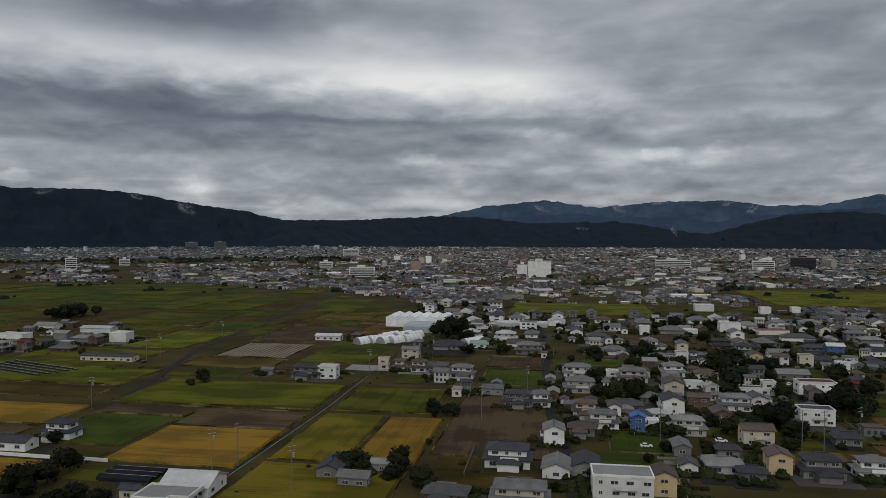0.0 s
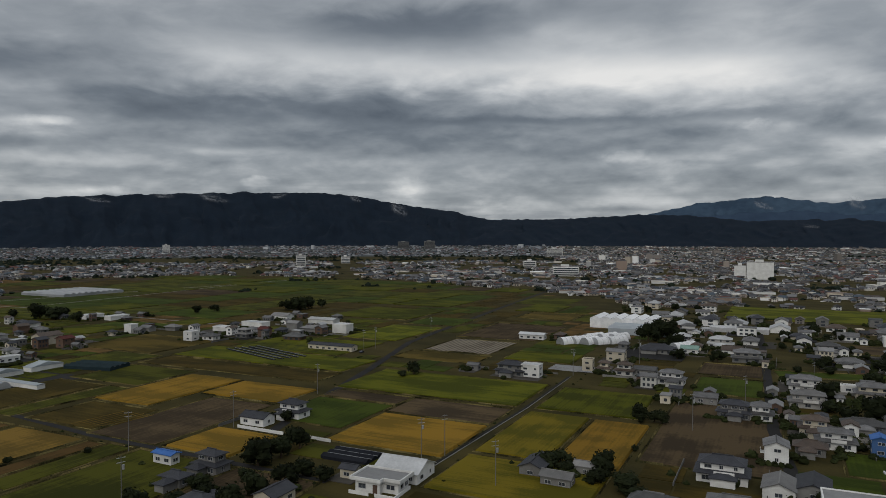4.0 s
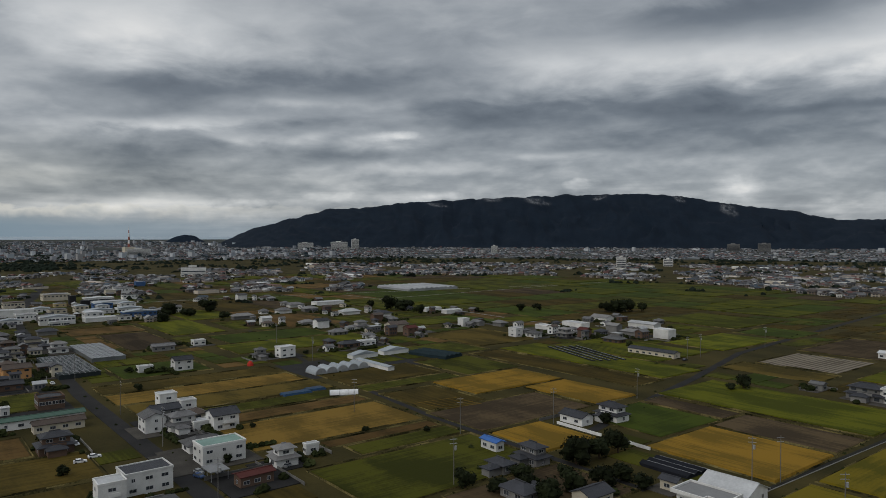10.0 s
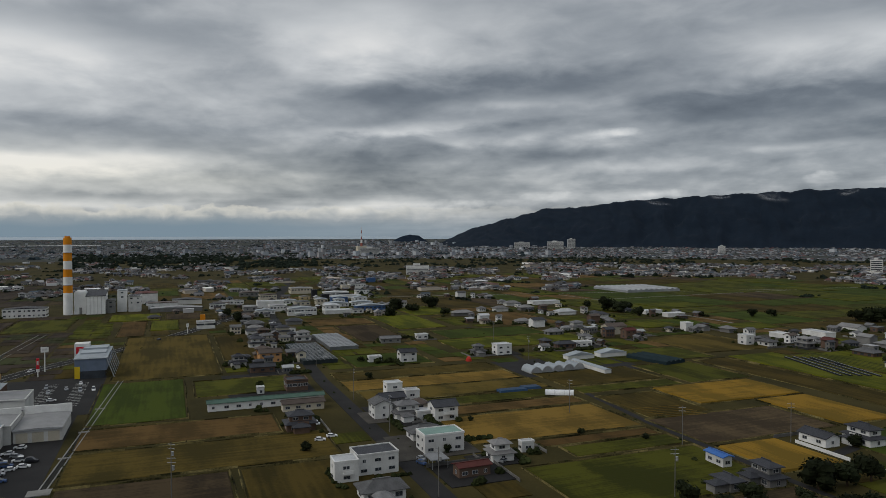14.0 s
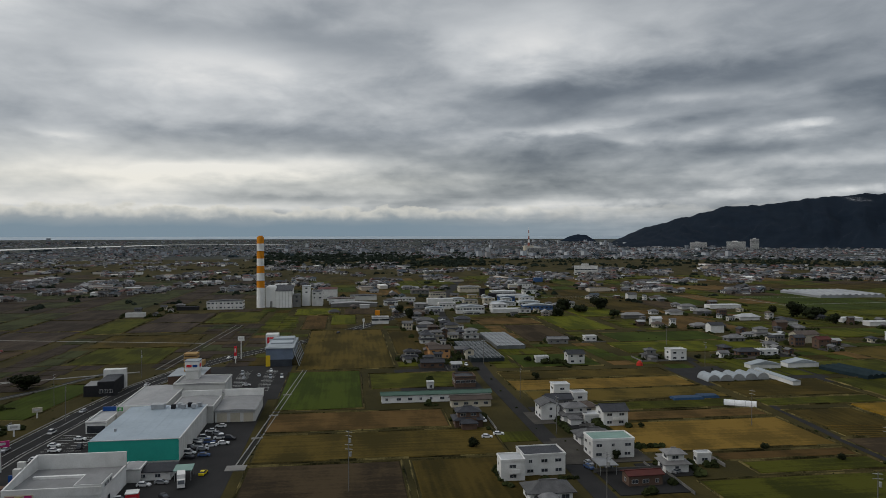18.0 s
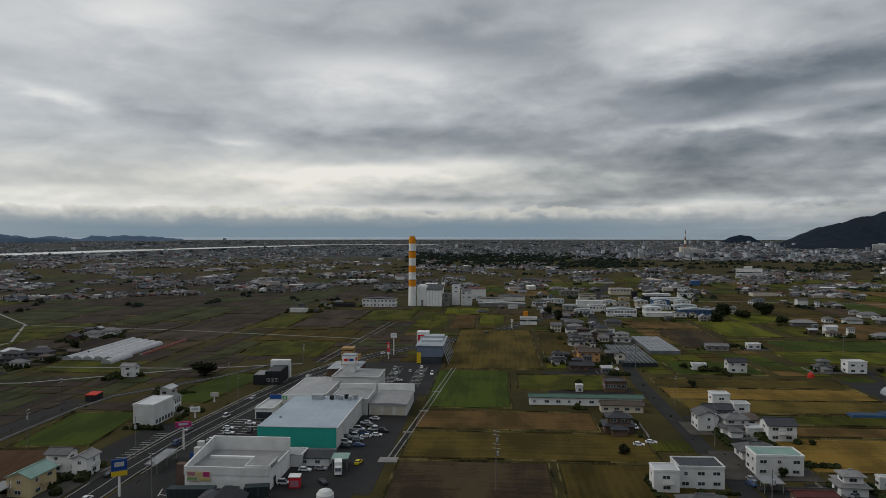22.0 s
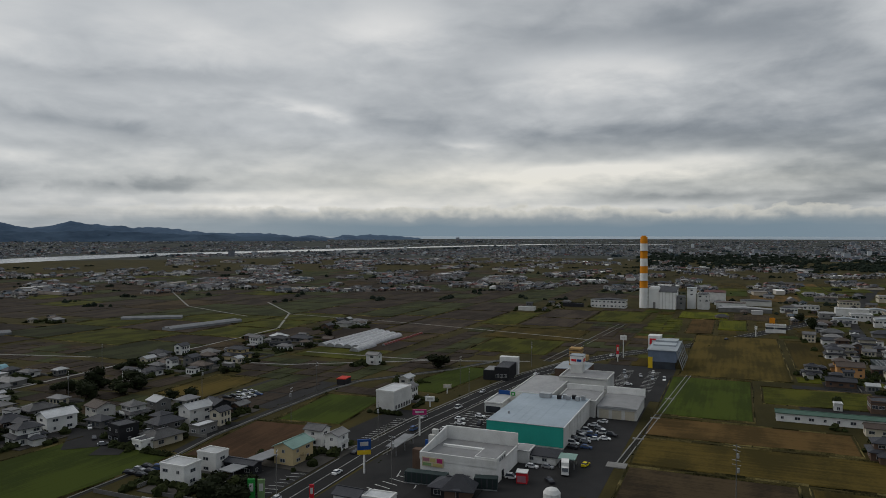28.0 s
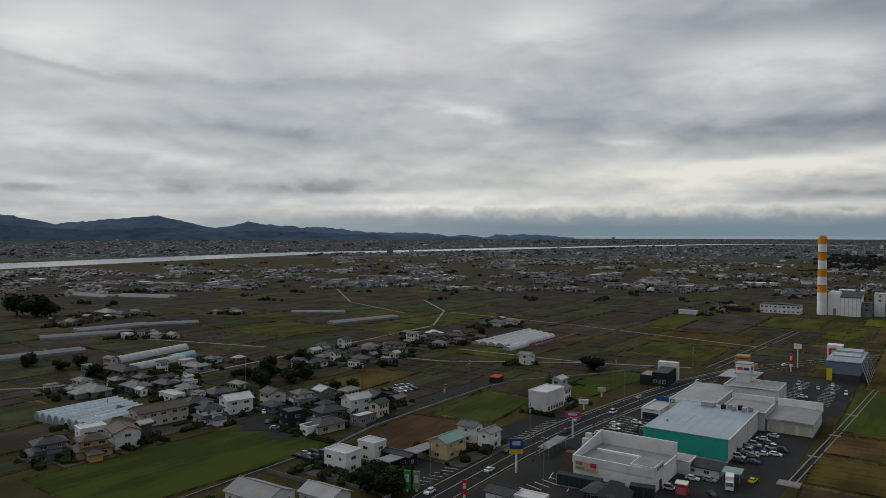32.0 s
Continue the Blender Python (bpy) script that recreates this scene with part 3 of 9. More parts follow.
FIELD_WORDS = {
    "green": "flat bright green rice paddy between low banks", "lime": "yellow green rice paddy turning ripe",
    "ripe": "golden ripe rice paddy ready to be cut", "tan": "pale tan stubble field after the harvest",
    "wet": "dark wet ploughed field", "clay": "bare reddish brown ploughed field", "soil": "bare dark brown ploughed field", "olive": "weedy olive green fallow field", "dark": "dark green vegetable plot in rows", "straw": "golden brown straw covered field in strips", "grass": "fresh deep green young crop", "mulch": "pale rows of mulched vegetable beds", "deep": "deep green grassy paddy after rain",
}
fields_laid = []


bank_solid = Solid()
bank_rng = random.Random(12)


def lay_banks(cx, cy, a, b, turn):
    """Uneven low earth and grass banks along the four edges of a plot."""
    c, s = math.cos(radians(turn)), math.sin(radians(turn))
    for (x0, y0), (x1, y1) in (((-a, -b), (a, -b)), ((a, -b), (a, b)), ((a, b), (-a, b)), ((-a, b), (-a, -b))):
        k = math.hypot(x1 - x0, y1 - y0)
        n = max(2, int(k / 7))
        for i in range(n):
            t0, t1 = i / n, (i + 1) / n
            wide, high, off = bank_rng.uniform(0.12, 0.5), bank_rng.uniform(0.15, 0.55), bank_rng.uniform(-0.15, 0.2)
            dx, dy = (x1 - x0) / k, (y1 - y0) / k
            p = (x0 + (x1 - x0) * t0 - dy * off, y0 + (y1 - y0) * t0 + dx * off)
            q = (x0 + (x1 - x0) * t1 - dy * off, y0 + (y1 - y0) * t1 + dx * off)
            pts = [(p[0] + dy * wide, p[1] - dx * wide, -0.1), (q[0] + dy * wide, q[1] - dx * wide, -0.1), (q[0] - dy * wide, q[1] + dx * wide, -0.1), (p[0] - dy * wide, p[1] + dx * wide, -0.1),
                   (p[0], p[1], high), (q[0], q[1], high)]
            bank_solid.add([(cx + x * c - y * s, cy + x * s + y * c, z) for x, y, z in pts], [(0, 1, 5, 4), (2, 3, 4, 5), (1, 2, 5), (3, 0, 4)])


def field(u0, u1, v0, v1, crop, turn=0.0, listed=True):
    """A level plot with a bank round it."""
    s = Solid()
    a, b = (u1 - u0) / 2, (v1 - v0) / 2
    lay_banks((u0 + u1) / 2, (v0 + v1) / 2, a, b, turn)
    if b > a:
        a, b, turn = b, a, turn + 90
    h = {"green": 0.5, "lime": 0.6, "ripe": 0.6, "dark": 0.35}.get(crop, 0.16)
    s.frustum(a - 0.5, b - 0.5, -0.1, h, a - 0.9, b - 0.9)
    ob = new("field", s.mesh("field", CROP[crop]))
    ob.matrix_world = pose((u0 + u1) / 2, (v0 + v1) / 2, 0, 0, 0, turn)
    tagged(ob, FIELD_WORDS[crop], "field", "plots of the plain", "structure")
    fields_laid.append((u0, u1, v0, v1))
    return ob


for args in (
    (-120, -82, 168, 202, "ripe"), (-154, -122, 180, 213, "grass"), (-121, -83, 204, 226, "soil"), (-154, -122, 214, 226, "soil"),
    (-158, -83, 229, 268, "green"), (-77, -56, 177, 225, "lime"), (-55, -37, 177, 224, "ripe"), (-77, -38, 146, 174, "lime"),
    (-77, -42, 230, 266, "green"), (-35, 0, 188, 262, "soil"), (-157, -133, 143, 165, "ripe"), (-226, -198, 174, 222, "ripe"), (-196.5, -160, 197, 221, "ripe"),
):
    field(*args)
for args in (
    (-270, -170, 232, 252, "olive"), (-272, -172, 254, 284, "green"), (-268, -229, 196, 228, "deep"), (-188.5, -160, 143, 195, "soil"), (-222, -190.5, 146, 172, "olive"),
    (-268, -241, 145, 192, "olive"), (-239, -228, 145, 192, "deep"), (-241, -229, 84, 139, "deep"), (-227, -216, 84, 139, "tan"), (-214, -183, 80, 139, "straw"), (-181, -174, 98, 138, "tan"), (-173, -163, 102, 139, "deep"),
    (-161, -128, 84, 139, "deep"), (-300, -283, 64, 138, "olive"), (-282, -263, 64, 138, "straw"), (-262, -243, 66, 140, "olive"), (-126, -100, 100, 139, "soil"),
    (-312, -244, -25.5, 5.5, "grass"), (-240, -217, -26, 32, "tan"), (-214.5, -188, -26, 44, "olive"), (-186, -156, -26, 14, "soil"), (-186, -150, 16, 48, "olive"),
):
    field(*args)
for args in (
    (-229, -190, -140, -117, "grass", 6), (-187, -149, -141, -119, "clay", 6), (-150, -80, -180, -141.5, "grass", -3), (-240, -203, -204, -181, "olive", 4), (-298, -244, -120, -100, "grass", -8), (-438, -392, -138, -84, "olive"),
    (-390, -342, -130, -88, "deep"), (-342, -309, 78, 116, "grass"), (-372, -338, 140, 225, "green"), (-306, -274, 212, 250, "deep"), (-340, -284, 252, 300, "olive"), (-262, -196, 286, 330, "green"), (-300, -235, 425, 490, "green"), (-228, -192, 410, 450, "grass"), (-230, -194, 340, 400, "green"), (-172, -125, 372, 440, "soil"), (-172, -128, 296, 318, "olive"), (-412, -376, 150, 215, "grass"), (-455, -382, 100, 128, "soil"), (-576, -532, -40, -6, "green"), (-528, -452, -30, -14, "tan"),
    (-576, -532, -3, 22, "soil"), (-526, -474, -12, 6, "green"), (-446, -316, -23, 21, "olive"), (-440, -350, 24, 50, "olive"), (-500, -425, 135, 168, "green")
):
    field(*args)


def strip(name, points, width, material, z, label, kind="structure"):
    """A flat band along a line of points."""
    s = Solid()
    pts = [Vector((p[0], p[1], 0)) for p in points]
    vs = []
    for i, p in enumerate(pts):
        t = (pts[min(i + 1, len(pts) - 1)] - pts[max(i - 1, 0)]).normalized()
        nrm = Vector((-t.y, t.x, 0)) * width / 2
        zz = far_ground(p.length) + z
        vs += [(p.x - nrm.x, p.y - nrm.y, zz), (p.x + nrm.x, p.y + nrm.y, zz), (p.x + nrm.x, p.y + nrm.y, -0.3), (p.x - nrm.x, p.y - nrm.y, -0.3)]
    fs = []
    for i in range(len(pts) - 1):
        a, b = 4 * i, 4 * i + 4
        fs += [(a, b, b + 1, a + 1), (a + 1, b + 1, b + 2, a + 2), (a, a + 3, b + 3, b)]
    s.add(vs, fs)
    return tagged(new(name, s.mesh(name, material)), label, name, kind=kind)


strip("road", [(-100, -91), (-130, -93.5), (-170, -94.2), (-205, -92.7), (-252, -87.2), (-293, -80.5), (-330, -69), (-356, -56), (-382, -39), (-421, -10), (-530, 43), (-680, 95), (-900, 140)], 9.0, ASPHALT, 0.08, "two lane grey asphalt main road past the shops")
strip("road", [(-120, 58), (-157, 58), (-289, 58), (-420, 64), (-560, 72)], 5.5, ASPHALT, 0.07, "narrow asphalt village road between fields")
strip("road", [(-99, 140), (-184, 142), (-271, 151), (-310, 159), (-420, 180)], 2.4, ASPHALT, 0.06, "narrow farm lane with concrete kerb")
strip("road", [(-140, 170), (-155, 225), (-165, 266), (-186, 341), (-207, 542), (-230, 800)], 3.5, ASPHALT, 0.06, "narrow farm lane between paddies")


def canal(points, width, label, sides=(1,), lip_width=0.22):
    """A channel with a concrete lip, with dark water between them."""
    strip("water", points, width, DITCH, 0.03, "dark still water in " + label)
    for side in sides:
        lip = []
        for i, p in enumerate(points):
            q, r = points[max(i - 1, 0)], points[min(i + 1, len(points) - 1)]
            k = math.hypot(r[0] - q[0], r[1] - q[1])
            lip.append((p[0] - (r[1] - q[1]) / k * side * width / 2, p[1] + (r[0] - q[0]) / k * side * width / 2))
        strip("canal", lip, lip_width, CONCRETE, 0.18, "concrete lip of " + label)


canal([(-82, 150), (-80, 230), (-81, 288)], 1.5, "a straight irrigation canal", (-1,), 0.16)
canal([(-187, -28.2), (-250, -23.6), (-317, -18.9)], 1.7, "the canal beside the car park", (-1, 1), 0.34)
canal([(-326, -82.6), (-400, -76.8), (-479, -71)], 4.0, "a straight canal through the plots", (-1, 1), 0.35)
canal([(-84, -139), (-112, -139.4), (-143, -139.6)], 1.4, "a roadside ditch")
strip("road", [(-143, -141), (-167, -145.4), (-195, -146), (-232, -146.2), (-252, -143.6), (-266, -134), (-290, -118), (-330, -100)], 3.0, ASPHALT, 0.06, "farm lane with concrete edge")
strip("lane_wall", [(-143, -138.8), (-167, -143.2), (-195, -143.8), (-232, -144), (-251, -141.4), (-264, -132.4), (-288, -116), (-330, -97.8)], 0.3, CONCRETE, 0.55, "low pale concrete wall along the farm lane")


for lane in ([(-230, -371), (-262, -250), (-271, -191), (-305, -136), (-322, -90)], [(-150, -262), (-181, -258), (-251, -262), (-331, -266), (-374, -270), (-449, -314), (-513, -381)],
             [(-305, -203), (-306, -160), (-307, -135)], [(-571, -545), (-460, -422), (-420, -330)], [(-659, 112), (-645, 260), (-616, 423), (-580, 632), (-567, 753)],
             [(-703, 359), (-630, 361), (-552, 362.5), (-560, 480), (-575, 666)], [(-552, 362.5), (-430, 357), (-330, 352)], [(-123, -294), (-159, -261), (-200, -262)], [(-445, -312), (-430, -200), (-402, -78)]):
    strip("lane", lane, 1.5, CONCRETE, 0.2, "narrow pale concrete farm lane")
field(-32, -7, 279, 312, "grass")
field(-34, -8, 317, 346, "soil")
field(-40, 70, 532, 620, "green")
field(72, 160, 540, 600, "deep")
field(182, 330, 640, 800, "green")
field(-304, -274, 8.5, 46, "deep")
field(14, 31, 199, 221, "grass")
field(-4, 48, 329, 344, "grass", 10)
field(33, 73, 402, 434, "soil", 4)
field(2, 23, 263, 282, "olive", 8)

# ---------------------------------------------------------------- mountains
def ridge(name, profile, front, peak, back, material, label, rough, seed, step=0.16):
    """A range of hills: its skyline runs through a few heights (degrees left of +y, degrees up)."""
    profile = sorted(profile)
    azs = np.arange(profile[0][0], profile[-1][0] + step, step)
    ups = np.interp(azs, [p[0] for p in profile], [p[1] for p in profile])
    rows = [k / 26 for k in range(27)]
    v, f = [], []
    for i, (az, up) in enumerate(zip(azs, ups)):
        fine = noise.fractal(Vector((az * 0.9, seed, 0)), 0.8, 2.0, 6) * rough
        top = EYE_HEIGHT + math.tan(radians(up + fine)) * peak
        for s in rows:
            d = front + (peak - front) * s
            base = far_ground(d) - 4
            bend = az + 1.6 * noise.noise(Vector((az * 0.2, s * 1.4, seed)))
            spur = 1 - 2 * abs(noise.fractal(Vector((bend * 0.42, s * 0.9, seed + 5)), 1.0, 2.1, 4))
            gully = noise.fractal(Vector((bend * 1.4, s * 4.0, seed + 9)), 0.9, 2.0, 4)
            shape = s ** 1.1
            fall = math.sin(math.pi * s) ** 0.8
            z = base + max(top - base, 0) * min(shape + (spur - 0.55) * 0.10 * fall + gully * 0.06 * fall, 0.5 + 0.5 * shape)
            v.append(polar(az + gully * 0.3 * fall, d, z))
        v.append(polar(az, back, far_ground(back) - 5))
    n = len(rows) + 1
    for i in range(len(azs) - 1):
        f += [(i * n + k, i * n + k + 1, (i + 1) * n + k + 1, (i + 1) * n + k) for k in range(n - 1)]
    me = Solid().add(v, f).mesh(name, material)
    me.polygons.foreach_set("use_smooth", [True] * len(me.polygons))
    return tagged(new(name, me), label, "mountain", kind="structure")


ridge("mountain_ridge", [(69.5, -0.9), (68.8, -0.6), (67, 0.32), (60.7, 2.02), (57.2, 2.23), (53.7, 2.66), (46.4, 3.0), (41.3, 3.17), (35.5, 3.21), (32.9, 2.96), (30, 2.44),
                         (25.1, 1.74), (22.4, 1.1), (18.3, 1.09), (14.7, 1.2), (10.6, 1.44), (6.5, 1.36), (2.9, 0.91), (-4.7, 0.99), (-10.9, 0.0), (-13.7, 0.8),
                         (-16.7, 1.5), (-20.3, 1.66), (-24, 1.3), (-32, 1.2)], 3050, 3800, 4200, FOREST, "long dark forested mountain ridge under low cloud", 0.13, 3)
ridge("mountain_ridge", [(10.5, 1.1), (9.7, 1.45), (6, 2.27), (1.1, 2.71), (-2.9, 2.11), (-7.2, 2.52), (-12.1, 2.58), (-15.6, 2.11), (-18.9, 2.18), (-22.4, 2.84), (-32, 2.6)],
      4250, 4600, 4800, HAZE_FARHILL, "distant blue mountain range with cloud on its peaks", 0.12, 9)
ridge("mountain_ridge", [(10.5, 0.7), (7, 1.15), (3, 1.5), (-1, 1.62), (-4, 1.3), (-8, 1.35), (-11, 0.95), (-14, 1.2), (-18, 1.75), (-22, 1.9), (-27, 1.6), (-32, 1.7)], 4060, 4190, 4235, HAZE_MIDHILL,
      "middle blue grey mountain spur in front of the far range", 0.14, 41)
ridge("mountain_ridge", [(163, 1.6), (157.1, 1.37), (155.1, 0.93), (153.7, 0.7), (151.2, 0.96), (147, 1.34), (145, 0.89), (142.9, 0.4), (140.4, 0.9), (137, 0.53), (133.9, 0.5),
                         (131.6, 0.12), (128, 0.1), (126, 0.02), (124.3, -0.2), (123.1, -0.06), (121.8, -0.26), (119.5, -0.02), (116.7, -0.1), (115, -0.3), (112, -0.6)], 4200, 4550, 4750, HAZE_BLUEHILL, "low blue hills beyond the river plain", 0.13, 14)
ridge("mountain_ridge", [(163, 0.85), (157, 0.62), (152, 0.25), (147, 0.5), (143, 0.12), (139, 0.28), (134, 0.05), (128, -0.15), (122, -0.3)], 4000, 4150, 4190, HAZE_FARHILL, "low dark wooded hills in front of the blue range", 0.1, 27)


# ---------------------------------------------------------------- houses
window_meshes = {}


def window(parent, x, y, z, w, h, side, split=True):
    """A window standing proud of a wall; side is the wall's outward turn in degrees (0: towards -y)."""
    key = (round(w, 1), round(h, 1))
    if key not in window_meshes:
        a, b = key[0] / 2, key[1] / 2
        fr = Solid().box(-a, a, -0.05, 0.05, -b, -b + 0.09).box(-a, a, -0.05, 0.05, b - 0.09, b)
        for px in (-a, -0.04, a - 0.08):
            fr.box(px, px + 0.08, -0.05, 0.05, -b + 0.09, b - 0.09)
        window_meshes[key] = (fr.mesh("window", FRAME), Solid().box(-a + 0.05, a - 0.05, -0.02, 0.04, -b + 0.05, b - 0.05).mesh("pane", PANE))
    fr, pane = window_meshes[key]
    if not split:
        ob = part("window", pane, None, parent)
        ob.matrix_basis = pose(x, y, z, 0, 0, side)
        return
    ob = part("window", fr, None, parent)
    ob.matrix_basis = pose(x, y, z, 0, 0, side)
    part("pane", pane, None, ob)


WALL_WORDS = {"W": "white", "E": "stained", "C": "cream", "B": "brown timber", "G": "grey", "K": "black", "Y": "beige", "O": "orange", "U": "blue"}
ROOF_WORDS = {"g": "grey tiled", "n": "pale tiled", "d": "dark tiled", "b": "brown tiled", "r": "dark red", "u": "blue sheet", "w": "pale metal", "t": "green sheet", "m": "grey metal", "v": "dark green sheet"}
homes_laid = []


def windows_round(ob, a, b, z, per_x, per_y, w=1.7, h=1.15, rng=random):
    place = ob.matrix_world
    far = place.translation.length > 280
    for side, half, depth, count in ((0, a, b, per_x), (180, a, b, per_x), (90, b, a, per_y), (-90, b, a, per_y)):
        for i in range(count):
            p = -half + (i + 0.5) * 2 * half / count + rng.uniform(-0.25, 0.25)
            q = pose(0, 0, 0, 0, 0, side) @ Vector((p, -depth - 0.03, z))
            small = rng.random() < 0.3
            out_way = (place.to_3x3() @ (pose(0, 0, 0, 0, 0, side) @ Vector((0, -1, 0)))).dot(place.translation.normalized())
            if out_way > 0.35 and rng.random() < 0.75:
                continue
            window(ob, q.x, q.y, q.z, w * 0.55 if small else w, h, side, not far)


def home(x, y, w, d, axis, style, wall, roof, plain=False, lean=None):
    """A house of one of a few plain kinds, its ridge along the given grid axis."""
    rng = random.Random(int(x * 7 + y * 13))
    dist = math.hypot(x, y)
    near = dist < 430 and not plain
    a, b = w / 2, d / 2
    turn = (0 if axis == "x" else 90) + (rng.uniform(-3, 3) if lean is None else lean)
    if roof == "g":
        roof = rng.choice("gggddbnn")
    if wall == "W" and style[:3] in ("hip", "gab") and rng.random() < 0.3:
        wall = rng.choice("CEE")
    W, R = WALL[wall], ROOF[roof]
    homes_laid.append((x, y, max(w, d) * 0.75))
    nx, ny = max(1, int(w / 3.2)), max(1, int(d / 3.6))
    if style == "hip2":
        ob = thing("house", x, y, turn, f"two storey {WALL_WORDS[wall]} house with {ROOF_WORDS[roof]} hipped roofs", "house", "houses of the plain")
        ua, ub = a - 0.9, b - 0.7
        part("wall", Solid().box(-a, a, -b, b, -0.2, 3.0), W, ob)
        part("upper_wall", Solid().box(-ua, ua, -ub, ub, 3.0, 5.9), W, ob)
        part("eaves_roof", Solid().frustum(a + 0.7, b + 0.7, 2.75, 3.0, a + 0.7, b + 0.7).frustum(a + 0.7, b + 0.7, 3.0, 3.75, ua + 0.02, ub + 0.02), R, ob)
        rise = 0.48 * (ub + 0.7)
        part("roof", Solid().hip(ua + 0.7, ub + 0.7, 5.7, rise + 0.3), R, ob)
        if near:
            part("ridge_cap", Solid().box(-max(ua - ub, 0) - 0.3, max(ua - ub, 0) + 0.3, -0.16, 0.16, 5.7 + rise + 0.2, 5.7 + rise + 0.5), R, ob)
            windows_round(ob, ua, ub, 4.75, nx, ny, rng=rng)
            windows_round(ob, a, b, 1.5, nx, ny, 1.8, 1.5, rng=rng)
    elif style == "hip1":
        ob = thing("house", x, y, turn, f"single storey {WALL_WORDS[wall]} house with a {ROOF_WORDS[roof]} hipped roof", "house", "houses of the plain")
        part("wall", Solid().box(-a, a, -b, b, -0.2, 3.1), W, ob)
        rise = 0.52 * (b + 0.8)
        part("roof", Solid().hip(a + 0.8, b + 0.8, 2.9, rise + 0.3), R, ob)
        if near:
            part("ridge_cap", Solid().box(-max(a - b, 0) - 0.4, max(a - b, 0) + 0.4, -0.18, 0.18, 2.9 + rise + 0.2, 2.9 + rise + 0.5), R, ob)
            windows_round(ob, a, b, 1.6, nx, ny, 1.8, 1.5, rng=rng)
    elif style in ("gab1", "gab2", "barn"):
        h = {"gab1": 3.2, "gab2": 5.9, "barn": 3.4}[style]
        rise = (0.5 if style != "barn" else 0.32) * b
        word = {"gab1": "single storey", "gab2": "two storey", "barn": "long low"}[style]
        kind = "house" if style != "barn" else "barn"
        ob = thing(kind, x, y, turn, f"{word} {WALL_WORDS[wall]} {kind} with a {ROOF_WORDS[roof]} gable roof", kind, "houses of the plain" if kind == "house" else "")
        part("wall", Solid().box(-a, a, -b, b, -0.2, h).prism(a, b, h, rise), W, ob)
        o = 0.45
        part("roof", Solid().gable(a + o, b + o, h - rise * o / b + 0.02, rise * (b + o) / b), R, ob)
        if near:
            part("ridge_cap", Solid().box(-a - o, a + o, -0.14, 0.14, h + rise + 0.2, h + rise + 0.42), R, ob)
            if style == "gab2":
                windows_round(ob, a, b, 4.6, nx, ny, rng=rng)
            windows_round(ob, a, b, 1.6, nx if style != "barn" else int(w / 4) + 1, ny, 1.6, 1.2, rng=rng)
    else:
        st = {"box1": 1, "box2": 2, "box3": 3, "cube": 2.6}[style]
        h = st * 3.0 + 0.4
        kind = "building" if style == "cube" else "house"
        ob = thing(kind, x, y, turn, f"{'windowless' if style == 'cube' else ''} {WALL_WORDS[wall]} flat roofed {kind} with a low parapet".strip(), kind, "houses of the plain" if kind == "house" else "")
        part("wall", Solid().box(-a, a, -b, b, -0.2, h), W, ob)
        part("roof", Solid().box(-a + 0.25, a - 0.25, -b + 0.25, b - 0.25, h, h + 0.12), R, ob)
        rim = Solid()
        for q in ((-a - 0.12, a + 0.12, -b - 0.12, -b + 0.2), (-a - 0.12, a + 0.12, b - 0.2, b + 0.12), (-a - 0.12, -a + 0.2, -b + 0.2, b - 0.2), (a - 0.2, a + 0.12, -b + 0.2, b - 0.2)):
            rim.box(*q, h - 0.25, h + 0.4)
        part("parapet", rim, W, ob)
        if near and style != "cube":
            for k in range(int(st)):
                windows_round(ob, a, b, 1.6 + 3.0 * k, nx, ny, rng=rng)
    if style == "cube":
        for k in range(6):
            window(ob, -a + (k + 0.7) * 2 * a / 6.6, b + 0.03, 1.4, 1.2, 1.8, 180)
    ob.scale.z = 0.8
    if near and style in ("hip1", "hip2") and dist < 400:
        wing(ob, a, b, W, R, rng)
    if near and style in ("hip2", "gab2", "box2") and dist < 330:
        q = 1 if rng.random() < 0.5 else -1
        part("balcony", Solid().box(-a * 0.5, a * 0.3, -0.55, 0.55, 2.75, 2.9).box(-a * 0.5, a * 0.3, 0.45, 0.55, 2.9, 3.9), W, ob).matrix_basis = pose(0, q * (b + 0.5), 0.1, 0, 0, 0 if q > 0 else 180)
    return ob


def wing(ob, a, b, W, R, rng):
    """A low side wing with its own small roof, an outdoor unit and a balcony."""
    side = rng.choice((-1, 1))
    wa, wb = a * rng.uniform(0.35, 0.55), rng.uniform(1.4, 2.4)
    cx, cy = rng.uniform(-0.4, 0.4) * a, side * (b + wb - 0.3)
    s = Solid().box(-wa, wa, -wb, wb, -0.2, 2.6)
    part("wing_wall", s, W, ob).location = (cx, cy, 0)
    part("wing_roof", Solid().hip(wa + 0.5, wb + 0.5, 2.45, 0.5 * min(wa, wb) + 0.5), R, ob).location = (cx, cy, 0)


small_walls, small_roofs, small_panes = {}, {}, Solid()


